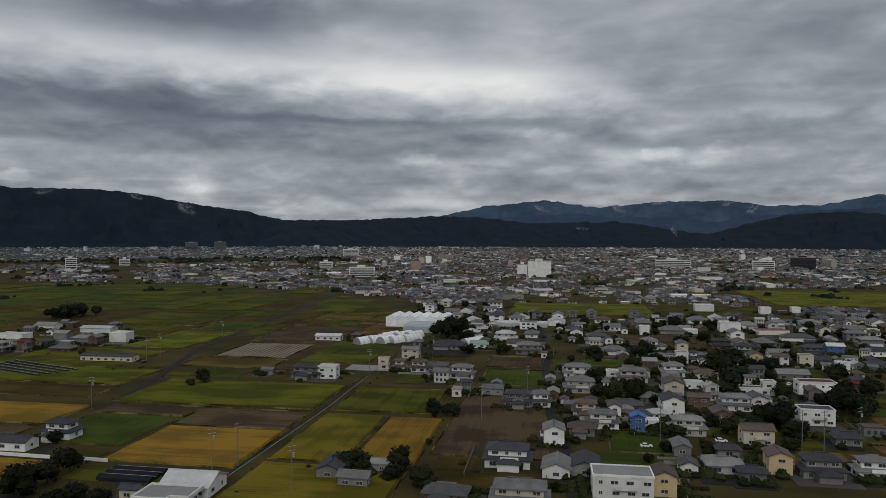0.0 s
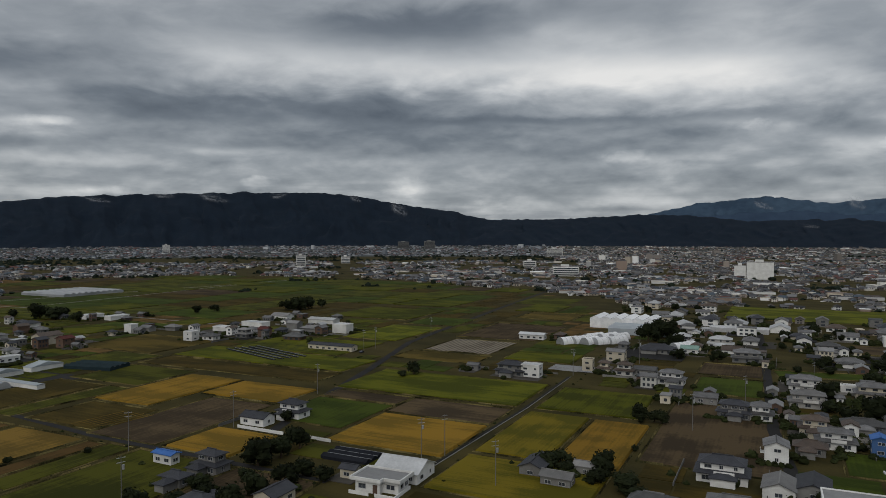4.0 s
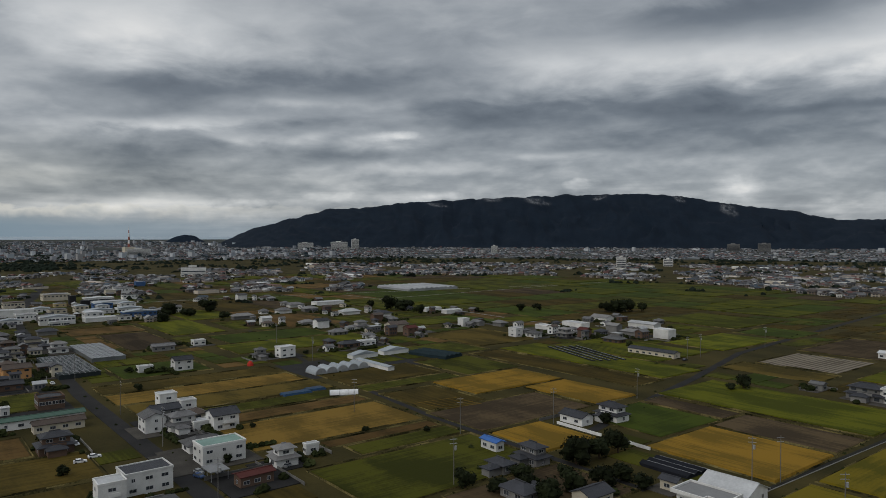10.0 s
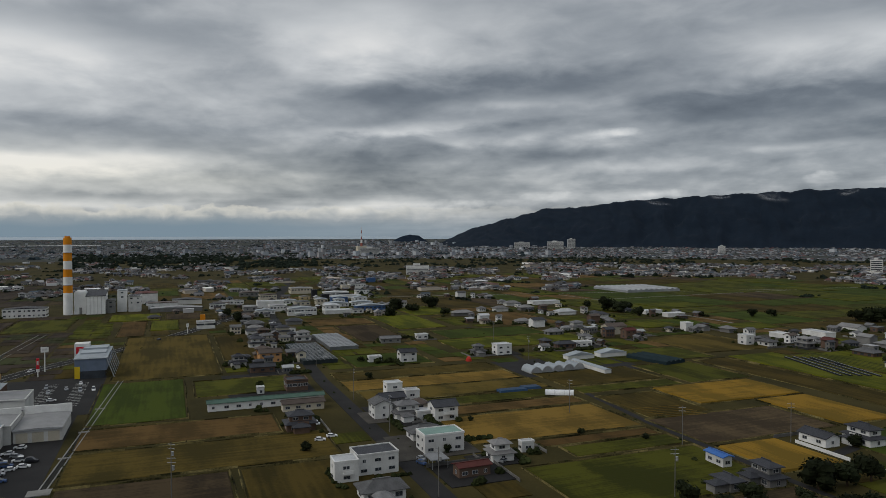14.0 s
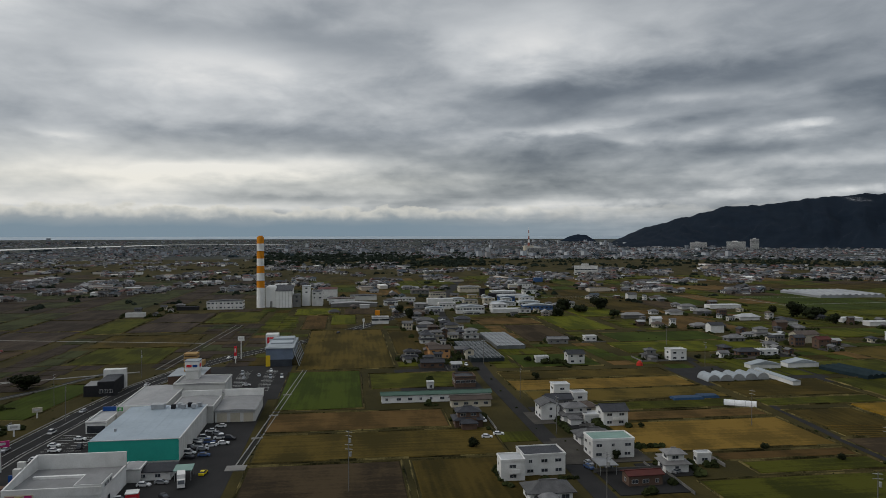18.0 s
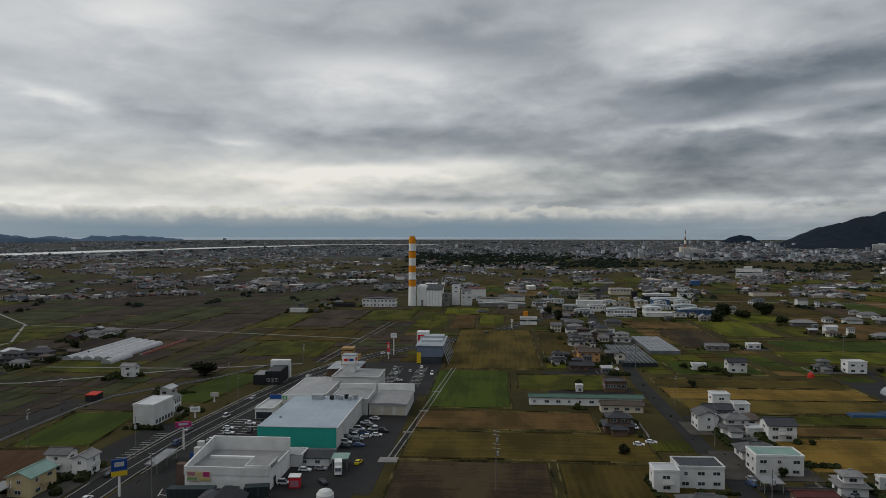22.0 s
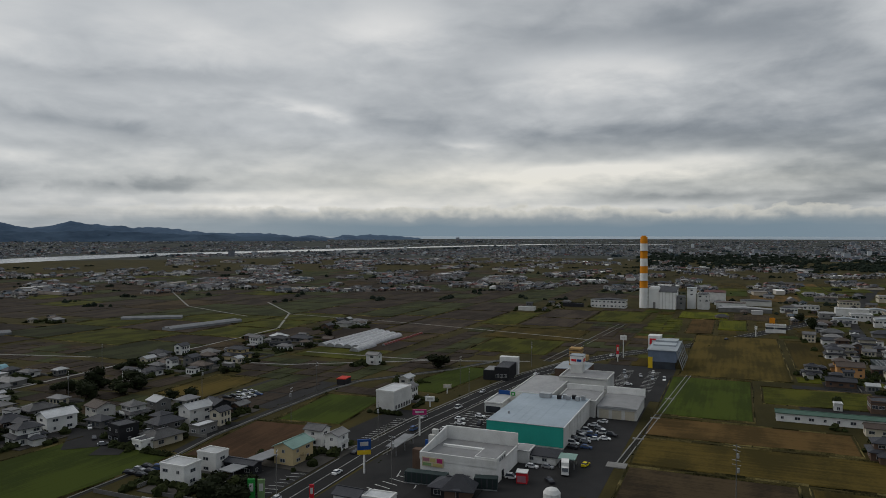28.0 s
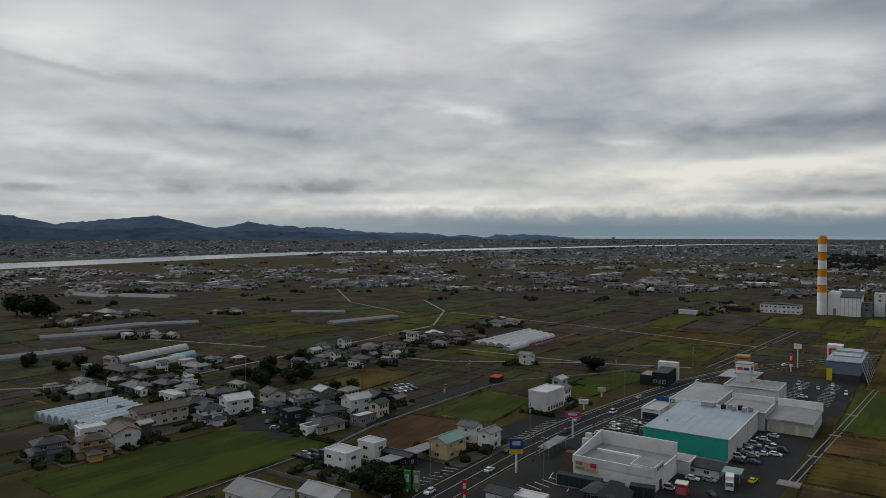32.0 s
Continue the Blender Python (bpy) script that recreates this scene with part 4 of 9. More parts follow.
def small_home(x, y, w, d, axis, style, wall, roof):
    """A small house or shed, gathered with its neighbours by colour."""
    wide = 0 if axis == "x" else 1
    def put(pts):
        return [(x + (p[0] if not wide else -p[1]), y + (p[1] if not wide else p[0]), p[2]) for p in pts]
    a, b = w / 2, d / 2
    h = {"hip1": 2.4, "gab1": 2.5, "hip2": 4.4, "gab2": 4.5, "box1": 2.8, "box2": 4.8}[style]
    walls, roofs = small_walls.setdefault(wall, Solid()), small_roofs.setdefault(roof, Solid())
    s = Solid().box(-a, a, -b, b, -0.2, h)
    r = Solid()
    if style[:3] == "hip":
        r.hip(a + 0.6, b + 0.6, h - 0.1, 0.5 * b + 0.4)
    elif style[:3] == "gab":
        s.prism(a, b, h, 0.45 * b)
        r.gable(a + 0.4, b + 0.4, h - 0.15, 0.45 * b + 0.2)
    else:
        r.box(-a - 0.2, a + 0.2, -b - 0.2, b + 0.2, h, h + 0.25)
    walls.add(put(s.v), s.f)
    roofs.add(put(r.v), r.f)
    p = Solid()
    for k in range(1 if h < 3.5 else 2):
        for i in (-0.62, -0.05, 0.5):
            for q in (-1, 1):
                p.box(i * a - 0.1 * a, i * a + 0.22 * a, q * b - 0.04, q * b + 0.04, 0.8 + 2.1 * k, 1.9 + 2.1 * k)
        for q in (-1, 1):
            p.box(q * a - 0.04, q * a + 0.04, -0.4 * b, 0.25 * b, 0.8 + 2.1 * k, 1.9 + 2.1 * k)
    small_panes.add(put(p.v), p.f)
    homes_laid.append((x, y, max(w, d) * 0.7))


home(-129.1, 382.7, 14.4, 5.8, "x", "barn", "W", "w")
home(-104.2, 281.2, 12.2, 6.8, "x", "hip2", "G", "g")
home(-95.3, 281.6, 7.7, 5.8, "x", "box2", "W", "w")
home(-122.6, 283.7, 4.9, 3.4, "x", "gab1", "G", "g")
home(-77.3, 304.5, 4.5, 4.1, "x", "box2", "C", "b")
home(-69.6, 302.3, 5.4, 4.8, "x", "hip2", "C", "b")
home(-60.9, 301.7, 7.3, 5.4, "x", "hip2", "W", "b")
home(-71.2, 333.3, 8.3, 4.6, "x", "gab2", "W", "g")
home(-53.0, 305.6, 9.0, 5.0, "x", "gab1", "G", "g")
home(-40.6, 292.2, 9.9, 5.9, "x", "hip2", "W", "g")
home(-24.9, 264.1, 7.5, 5.1, "x", "gab1", "G", "g")
home(-14.6, 247.3, 9.8, 6.2, "x", "hip2", "G", "d")
home(-6.8, 248.4, 6.8, 6.1, "x", "hip2", "W", "g")
home(-57.6, 364.9, 16.0, 8.9, "x", "hip1", "G", "d")
home(-42.8, 370.9, 8.1, 5.6, "x", "gab1", "W", "t")
home(-16.1, 357.2, 12.4, 7.9, "x", "hip2", "G", "g")
home(6.7, 443.0, 8.0, 6.0, "x", "hip1", "W", "g")
home(-2.8, 474.9, 14.5, 10.8, "y", "gab1", "W", "w")
home(-52.3, 446.0, 9.0, 6.7, "x", "hip2", "W", "g")
home(-1.8, 204.4, 6.4, 5.7, "y", "gab2", "W", "g")
home(-13.4, 183.4, 11.6, 6.9, "x", "hip2", "W", "d")
home(-0.8, 178.5, 9.1, 6.7, "y", "gab1", "W", "g")
home(6.2, 181.4, 9.9, 6.8, "y", "gab1", "G", "g")
home(-25.2, 156.1, 9.1, 5.4, "x", "hip1", "B", "g")
home(-8.7, 156.0, 12.3, 6.9, "x", "hip2", "W", "g")
home(-55.9, 168.8, 9.2, 5.8, "y", "gab1", "G", "g")
home(-48.3, 161.9, 7.3, 4.1, "x", "gab1", "G", "g")
home(-43.8, 172.4, 6.0, 3.3, "x", "gab1", "G", "g")
home(7.1, 301.8, 11.4, 6.8, "x", "hip2", "W", "g")
home(7.3, 273.3, 11.6, 6.9, "x", "hip2", "W", "g")
home(8.2, 237.1, 8.1, 5.6, "x", "hip2", "C", "b")
home(6.5, 215.4, 7.4, 4.7, "x", "hip1", "G", "g")
home(14.1, 167.4, 13.6, 7.6, "x", "box2", "W", "m")
home(23.6, 169.8, 6.7, 5.5, "y", "gab2", "Y", "b")
home(19.2, 396.6, 11.7, 8.0, "x", "hip2", "W", "g")
home(26.1, 364.1, 10.6, 6.3, "x", "hip1", "W", "g")
home(29.0, 296.9, 11.6, 6.9, "x", "hip2", "C", "g")
home(21.7, 305.2, 5.4, 3.2, "x", "box1", "W", "w")
home(13.0, 224.3, 9.5, 5.3, "x", "hip2", "W", "g")
home(23.3, 221.9, 4.5, 4.0, "y", "gab2", "U", "u")
home(21.6, 247.1, 10.9, 5.4, "x", "hip1", "G", "g")
home(41.6, 275.6, 8.7, 7.1, "y", "gab2", "C", "b")
home(37.0, 247.4, 8.6, 7.0, "y", "gab2", "W", "g")
home(37.7, 221.1, 10.0, 5.6, "x", "hip2", "W", "g")
home(49.5, 232.5, 6.3, 5.1, "y", "gab2", "B", "b")
home(46.6, 252.7, 6.9, 4.7, "x", "gab2", "B", "b")
home(51.2, 287.1, 6.6, 4.6, "x", "box1", "W", "w")
home(47.0, 311.5, 9.4, 6.5, "x", "hip2", "W", "g")
home(55.8, 343.8, 5.5, 4.9, "x", "box2", "W", "g")
home(61.8, 347.4, 4.6, 4.1, "x", "hip2", "W", "g")
home(59.7, 308.7, 8.3, 5.7, "x", "hip1", "W", "g")
home(58.9, 254.3, 10.7, 6.0, "x", "hip2", "W", "g")
home(66.2, 255.5, 7.0, 5.2, "y", "gab2", "W", "g")
home(69.4, 280.6, 15.2, 4.5, "x", "box1", "W", "d")
home(76.8, 280.7, 4.5, 4.0, "x", "box2", "W", "g")
home(94.3, 284.0, 13.1, 6.5, "x", "box2", "W", "r")
home(94.9, 313.8, 12.3, 6.8, "x", "gab1", "G", "g")
home(110.4, 345.3, 5.8, 5.1, "x", "box2", "C", "g")
home(120.3, 350.8, 10.2, 6.1, "x", "hip1", "G", "d")
home(88.7, 346.1, 6.4, 5.7, "y", "gab2", "Y", "b")
home(135.1, 380.4, 8.0, 5.5, "x", "gab2", "U", "w")
home(119.9, 328.3, 5.0, 4.4, "x", "box2", "W", "w")
home(79.7, 239.6, 10.2, 6.1, "x", "box2", "W", "g")
home(111.9, 296.2, 9.0, 4.0, "x", "gab1", "B", "r")
home(55.4, 213.6, 8.4, 5.8, "x", "gab2", "C", "b")
home(54.4, 189.6, 6.3, 5.6, "y", "gab2", "Y", "b")
home(63.9, 187.7, 9.9, 6.3, "x", "hip2", "G", "d")
home(75.9, 188.3, 7.8, 5.0, "x", "hip2", "W", "g")
home(40.8, 187.0, 8.5, 5.1, "x", "hip1", "W", "g")
home(31.8, 185.1, 5.3, 4.3, "y", "gab1", "W", "g")
home(44.6, 200.2, 5.5, 3.5, "x", "hip1", "G", "d")
home(32.7, 201.5, 7.0, 4.5, "y", "gab1", "G", "g")
home(80.8, 217.4, 6.9, 4.4, "x", "hip1", "G", "d")
home(49.5, 438.1, 5.4, 4.8, "x", "box2", "W", "w")
home(66.3, 445.9, 14.1, 9.0, "x", "hip1", "G", "g")
home(77.5, 446.0, 7.9, 5.0, "x", "box1", "W", "w")
home(103.3, 462.5, 12.1, 8.3, "x", "box2", "W", "w")
home(110.5, 580.2, 14.1, 8.4, "x", "box2", "W", "w")
home(152.2, 567.2, 7.6, 6.8, "x", "box2", "W", "w")
home(174.9, 570.8, 6.1, 5.5, "x", "box2", "W", "w")
home(118.4, 480.5, 10.7, 6.8, "x", "hip1", "W", "g")
home(136.2, 478.3, 10.4, 6.6, "x", "hip2", "W", "g")
home(162.2, 500.4, 12.0, 7.6, "x", "hip1", "W", "g")
home(172.9, 474.5, 10.0, 6.4, "x", "hip1", "W", "g")
home(131.7, 426.2, 17.2, 7.0, "x", "hip1", "W", "g")
home(185.9, 466.4, 8.4, 5.8, "x", "box1", "W", "w")
home(162.7, 407.9, 12.6, 7.5, "x", "hip2", "G", "g")
home(140.2, 344.2, 8.6, 5.1, "x", "hip1", "G", "g")
home(77.7, 347.2, 9.1, 6.3, "x", "hip1", "G", "d")
home(98.9, 343.2, 6.5, 4.8, "x", "gab2", "W", "g")
home(27.4, 225.8, 4.9, 2.9, "x", "box1", "W", "w")
home(46.3, 182.0, 6.1, 3.9, "x", "hip1", "G", "d")
home(45.9, 348.0, 7.3, 5.0, "x", "hip1", "G", "g")
home(58.4, 278.5, 5.5, 4.1, "x", "hip1", "G", "g")
home(73.8, 252.2, 6.5, 4.4, "x", "hip1", "G", "g")
home(-354.6, 300.0, 5.9, 5.2, "x", "box2", "W", "w")
home(-351.8, 310.0, 7.6, 5.2, "x", "gab1", "G", "g")
home(-340.4, 319.3, 7.9, 5.4, "x", "hip1", "G", "g")
home(-299.2, 293.4, 6.3, 5.6, "x", "box2", "W", "w")
home(-291.3, 300.4, 8.1, 5.6, "x", "hip1", "W", "g")
home(-308.5, 330.7, 15.1, 6.7, "x", "box1", "W", "w")
home(-307.9, 357.0, 17.3, 7.7, "x", "box1", "W", "w")
home(-280.2, 315.1, 8.1, 5.6, "x", "hip2", "G", "g")
home(-270.8, 321.8, 6.1, 5.4, "x", "gab2", "B", "r")
home(-317.2, 395.8, 13.6, 8.1, "x", "gab1", "W", "g")
home(-273.1, 352.2, 7.8, 5.8, "x", "gab2", "G", "g")
home(-259.4, 351.6, 12.6, 5.6, "x", "hip1", "G", "g")
home(-277.5, 389.1, 19.6, 7.9, "x", "barn", "W", "w")
home(-240.7, 357.0, 10.1, 7.5, "x", "box2", "W", "w")
home(-247.7, 319.5, 10.8, 6.4, "x", "hip1", "B", "g")
home(-209.2, 301.0, 26.0, 5.8, "x", "barn", "C", "d")
home(-149.4, 173.8, 9.1, 5.4, "x", "gab1", "W", "d")
home(-144.6, 185.6, 9.1, 5.8, "x", "hip2", "W", "d")
home(-95.8, 145.2, 4.1, 3.0, "x", "gab1", "C", "d")
home(-145.2, 133.5, 6.5, 2.9, "x", "barn", "W", "u")
home(-129.8, 133.8, 7.7, 4.9, "x", "hip2", "G", "g")
home(-130.4, 122.7, 5.7, 3.4, "x", "hip1", "G", "g")
home(-102.1, 124.3, 7.5, 5.6, "y", "gab1", "W", "g")
home(-114.2, 113.6, 7.6, 5.2, "x", "hip1", "G", "d")
home(-183.6, 70.2, 11.6, 7.2, "y", "box2", "W", "t", lean=0)
home(-169.2, 81.8, 6.0, 4.9, "y", "hip2", "W", "g")
home(-173.5, 92.0, 3.8, 2.2, "y", "box1", "W", "w")
home(-214.0, 82.8, 8.0, 7.0, "y", "gab2", "W", "g", lean=0)
home(-216.5, 76.6, 4.4, 5.0, "x", "box1", "W", "w", lean=0)
home(-224.0, 64.6, 7.4, 6.0, "x", "gab2", "W", "g", lean=0)
home(-250.8, 77.1, 5.9, 4.8, "y", "box2", "W", "w")
home(-219.4, 72.0, 8.4, 6.2, "y", "hip2", "W", "g", lean=0)
home(-231.0, 70.4, 8.4, 5.6, "y", "gab2", "G", "d", lean=0)
home(-236.4, 79.4, 5.0, 4.2, "y", "box2", "W", "w", lean=0)
home(-195.6, 70.0, 9.4, 6.4, "y", "hip1", "W", "g", lean=0)
home(-173.5, 48.3, 10.7, 7.4, "y", "box2", "W", "d")
home(-169.2, 39.6, 5.9, 5.3, "y", "box2", "W", "w")
home(-155.1, 44.9, 9.8, 6.3, "y", "hip1", "W", "g")
home(-160.9, 70.0, 8.5, 3.8, "y", "barn", "B", "r")
home(-317.3, 104.5, 7.9, 5.9, "y", "gab2", "W", "g")
home(-321.5, 89.9, 6.1, 3.4, "y", "box1", "W", "w")
home(-319.3, 155.3, 8.1, 6.0, "y", "box2", "W", "w")
home(-321.3, 143.2, 6.3, 4.7, "y", "hip2", "G", "g")
home(-382.9, 135.0, 6.6, 4.2, "y", "box1", "W", "w")
home(-252.6, 31.5, 39.5, 4.5, "y", "barn", "W", "v", lean=0)
home(-218.6, 37.2, 8.6, 6.0, "y", "hip2", "B", "d", lean=0)
home(-243.2, 42.4, 14.0, 4.2, "y", "gab1", "C", "b", lean=0)
home(-339.6, 43.7, 10.1, 6.9, "y", "gab2", "O", "b")
home(-333.6, 29.0, 6.6, 4.9, "y", "hip2", "W", "g")
home(-316.0, 37.6, 10.4, 5.0, "y", "gab1", "B", "d")
home(-387.5, 43.4, 8.4, 6.2, "y", "hip2", "W", "d")
home(-397.5, 49.5, 8.0, 5.6, "y", "hip2", "C", "g")
home(-409.0, 45.6, 8.6, 6.0, "y", "hip1", "G", "d")
home(-421.0, 50.6, 7.8, 5.6, "y", "hip2", "B", "b")
home(-352.0, 42.0, 8.0, 6.0, "y", "hip2", "O", "b")
home(-436.0, 46.5, 8.2, 5.4, "y", "gab1", "W", "d")
home(-452.0, 49.5, 8.0, 5.4, "y", "hip1", "C", "g")
home(-402.0, 70.4, 8.5, 5.8, "y", "hip2", "W", "g")
home(-655.2, 155.3, 27.2, 10.1, "y", "box1", "W", "w")
home(-641.9, 132.6, 6.9, 6.2, "y", "box2", "K", "d")
home(-751.6, 177.6, 9.0, 8.1, "y", "box2", "C", "w")
home(-863.7, 236.7, 10.7, 7.9, "y", "box2", "U", "w")
home(-531.4, 120.6, 23.6, 8.8, "y", "box1", "W", "w")
home(-553.0, 94.3, 20.3, 7.5, "y", "box1", "W", "w")
home(-596.6, 77.5, 21.5, 9.6, "y", "box2", "W", "w")
home(-429.0, 63.0, 9.1, 6.2, "y", "hip2", "W", "g")
home(-472.8, 51.3, 11.3, 7.8, "y", "hip1", "G", "g")
home(-477.5, 77.6, 10.0, 6.9, "y", "hip1", "G", "g")
home(-521.3, 51.5, 9.6, 6.6, "y", "hip1", "B", "b")
home(-623.0, 259.3, 8.6, 6.4, "y", "gab2", "W", "g")
home(-609.7, 274.1, 6.8, 5.1, "y", "gab1", "W", "g")
home(-482.3, 201.7, 14.8, 6.6, "y", "hip1", "G", "g")
home(-441.3, 200.5, 6.8, 5.0, "y", "gab2", "W", "w")
home(-498.8, 241.2, 10.9, 6.9, "y", "hip1", "W", "g")
home(-534.5, 269.0, 12.1, 6.7, "y", "hip1", "W", "g")
home(-498.8, 263.5, 11.0, 7.0, "y", "hip1", "G", "g")
home(-536.7, 301.1, 26.8, 9.6, "y", "box1", "W", "w")
home(-421.4, 220.5, 9.3, 5.9, "y", "hip1", "W", "g")
home(-405.4, 222.4, 8.6, 6.4, "y", "gab2", "W", "g")
home(-461.2, 277.1, 14.3, 8.0, "y", "hip1", "W", "w")
home(-368.3, 213.5, 9.9, 6.3, "y", "hip1", "G", "g")
home(-384.2, 239.0, 8.5, 5.9, "y", "hip2", "W", "g")
home(-411.1, 269.1, 7.2, 5.3, "y", "gab2", "B", "b")
home(-344.9, 220.2, 6.0, 4.5, "y", "hip1", "W", "g")
home(-360.4, 250.3, 12.8, 8.1, "y", "gab2", "C", "b")
home(-341.8, 247.5, 6.9, 5.6, "y", "gab2", "B", "r")
home(-435.1, 290.5, 10.0, 6.4, "y", "hip1", "W", "g")
home(-440.6, 339.3, 15.0, 7.5, "y", "box1", "W", "w")
home(-419.5, 343.1, 14.6, 7.2, "y", "box1", "W", "w")
home(-324.4, 194.9, 10.7, 4.8, "y", "hip1", "B", "d")
home(-325.6, 206.1, 9.8, 4.4, "y", "box1", "W", "w")
home(-558.4, 169.3, 9.4, 6.4, "y", "hip1", "G", "g")
home(-376.3, 114.1, 11.2, 5.0, "y", "gab1", "G", "g")
home(-101.2, -187.0, 8.5, 6.5, "x", "hip2", "O", "b", lean=-14)
home(-93.0, -193.5, 9.0, 6.5, "x", "hip2", "G", "d", lean=-14)
home(-111.0, -188.5, 8.0, 6.8, "y", "gab2", "W", "g", lean=-14)
home(-106.5, -197.5, 7.0, 5.0, "x", "box2", "W", "w", lean=-12)
home(-131.0, -202.0, 16.0, 7.5, "x", "gab2", "C", "b", lean=-8)
home(-118.0, -203.5, 9.0, 6.5, "x", "hip1", "B", "b", lean=-8)
home(-140.6, -189.2, 8.2, 7.0, "x", "hip2", "W", "d", lean=-14)
home(-154.0, -193.2, 9.0, 6.8, "x", "gab2", "W", "w", lean=-14)
home(-167.4, -190.2, 7.2, 6.2, "y", "gab2", "W", "g", lean=-14)
home(-172.6, -181.4, 7.4, 6.4, "y", "hip2", "W", "g", lean=-14)
home(-180.6, -178.4, 5.6, 5.4, "y", "gab2", "G", "w", lean=-14)
home(-152.8, -164.6, 6.4, 6.0, "y", "box2", "K", "d", lean=-14)
home(-167.6, -163.0, 9.0, 6.0, "x", "hip1", "G", "d", lean=-12)
home(-178.2, -160.6, 8.6, 6.0, "x", "gab2", "W", "w", lean=-14)
home(-185.0, -158.2, 7.0, 6.4, "y", "gab2", "K", "d", lean=-14)
home(-155.6, -152.6, 9.4, 6.0, "x", "hip1", "W", "g", lean=-10)
home(-149.4, -153.4, 4.2, 4.4, "y", "box1", "W", "d", lean=-10)
home(-168.4, -149.0, 7.4, 4.0, "x", "box1", "G", "w", lean=-6)
home(-121.0, -216.0, 6.5, 5.5, "x", "box1", "W", "w", lean=-8)
home(-149.6, -209.2, 8.0, 6.0, "x", "hip1", "B", "d", lean=-8)
home(-141.4, -211.0, 6.0, 5.0, "y", "box1", "W", "w", lean=-8)
home(-164.0, -214.0, 9.0, 5.5, "x", "hip1", "G", "g", lean=-8)
home(-139.8, -264.8, 8.1, 5.6, "y", "hip2", "W", "g")
home(-139.3, -256.3, 12.6, 7.0, "y", "hip1", "G", "g")
home(-151.9, -249.3, 10.1, 6.0, "y", "hip1", "G", "g")
home(-161.2, -244.4, 7.9, 5.0, "y", "hip1", "G", "g")
home(-161.6, -230.6, 7.6, 4.8, "y", "hip1", "C", "g")
home(-151.3, -225.1, 9.8, 4.4, "y", "box1", "W", "w")
home(-167.2, -284.9, 14.9, 7.4, "y", "hip1", "G", "d")
home(-189.8, -265.6, 9.0, 5.4, "y", "hip1", "G", "g")
home(-205.5, -274.8, 5.3, 3.7, "y", "hip1", "W", "g")
home(-131.8, -123.6, 7.6, 5.6, "y", "box2", "W", "w")
home(-142.0, -122.6, 6.0, 4.6, "y", "box2", "W", "w")
home(-144.0, -116.2, 11.6, 3.4, "y", "barn", "K", "d")
home(-156.6, -108.3, 8.8, 6.0, "x", "gab2", "Y", "t")
home(-171.4, -110.5, 5.6, 4.5, "y", "gab2", "W", "g")
home(-169.1, -102.7, 5.5, 4.1, "x", "gab2", "W", "g")
home(-104.9, -123.5, 12.8, 8.8, "y", "gab1", "W", "m")
home(-113.1, -111.5, 9.5, 6.5, "y", "gab1", "W", "m")
home(-219.4, -110.2, 12.4, 6.9, "x", "cube", "W", "w")
home(-256.4, -123.0, 5.9, 3.8, "x", "gab1", "W", "w")
home(-287.7, -154.7, 5.8, 4.3, "y", "gab2", "W", "g")
home(-314.5, -225.8, 10.1, 6.5, "y", "hip2", "G", "d")
home(-319.3, -246.4, 4.7, 3.2, "y", "box1", "W", "w")
home(-332.6, -224.9, 10.9, 6.1, "y", "hip1", "G", "d")
home(-333.6, -240.4, 8.1, 5.2, "y", "hip1", "W", "w")
home(-263.1, -259.0, 8.8, 5.6, "y", "hip1", "G", "g")
home(-248.8, -239.3, 8.2, 5.2, "y", "hip1", "G", "g")
home(-246.6, -219.2, 7.8, 5.0, "y", "hip1", "G", "g")
home(-229.8, -229.8, 6.5, 4.1, "y", "hip1", "W", "g")
home(-277.0, -223.5, 11.0, 6.5, "y", "hip2", "Y", "g")
home(-276.0, -239.4, 7.2, 4.6, "y", "hip1", "W", "g")
home(-346.5, -435.9, 6.9, 5.1, "y", "hip1", "W", "g")
home(-227.1, -380.7, 6.3, 4.3, "y", "box1", "W", "w")
home(-237.2, -367.0, 6.7, 4.6, "y", "hip1", "W", "g")
home(-240.5, -469.7, 6.8, 4.7, "y", "hip1", "W", "g")
home(-283.0, -500.1, 16.3, 9.1, "y", "hip1", "G", "g")
home(-284.0, -483.2, 12.0, 6.7, "y", "hip1", "W", "g")
home(-398.3, -235.9, 9.2, 5.5, "y", "hip1", "W", "g")
home(-411.2, -232.7, 9.4, 5.6, "y", "hip1", "W", "g")
home(-539.6, -153.4, 13.1, 4.9, "y", "box1", "W", "w")
home(-582.7, -125.9, 16.4, 4.9, "y", "box1", "K", "d")
home(-150.1, -61.0, 6.8, 6.1, "y", "hip1", "K", "d")
home(-136.2, -79.1, 6.2, 4.6, "y", "gab1", "W", "d")
home(-136.8, -72.3, 6.4, 4.1, "y", "box1", "W", "w")

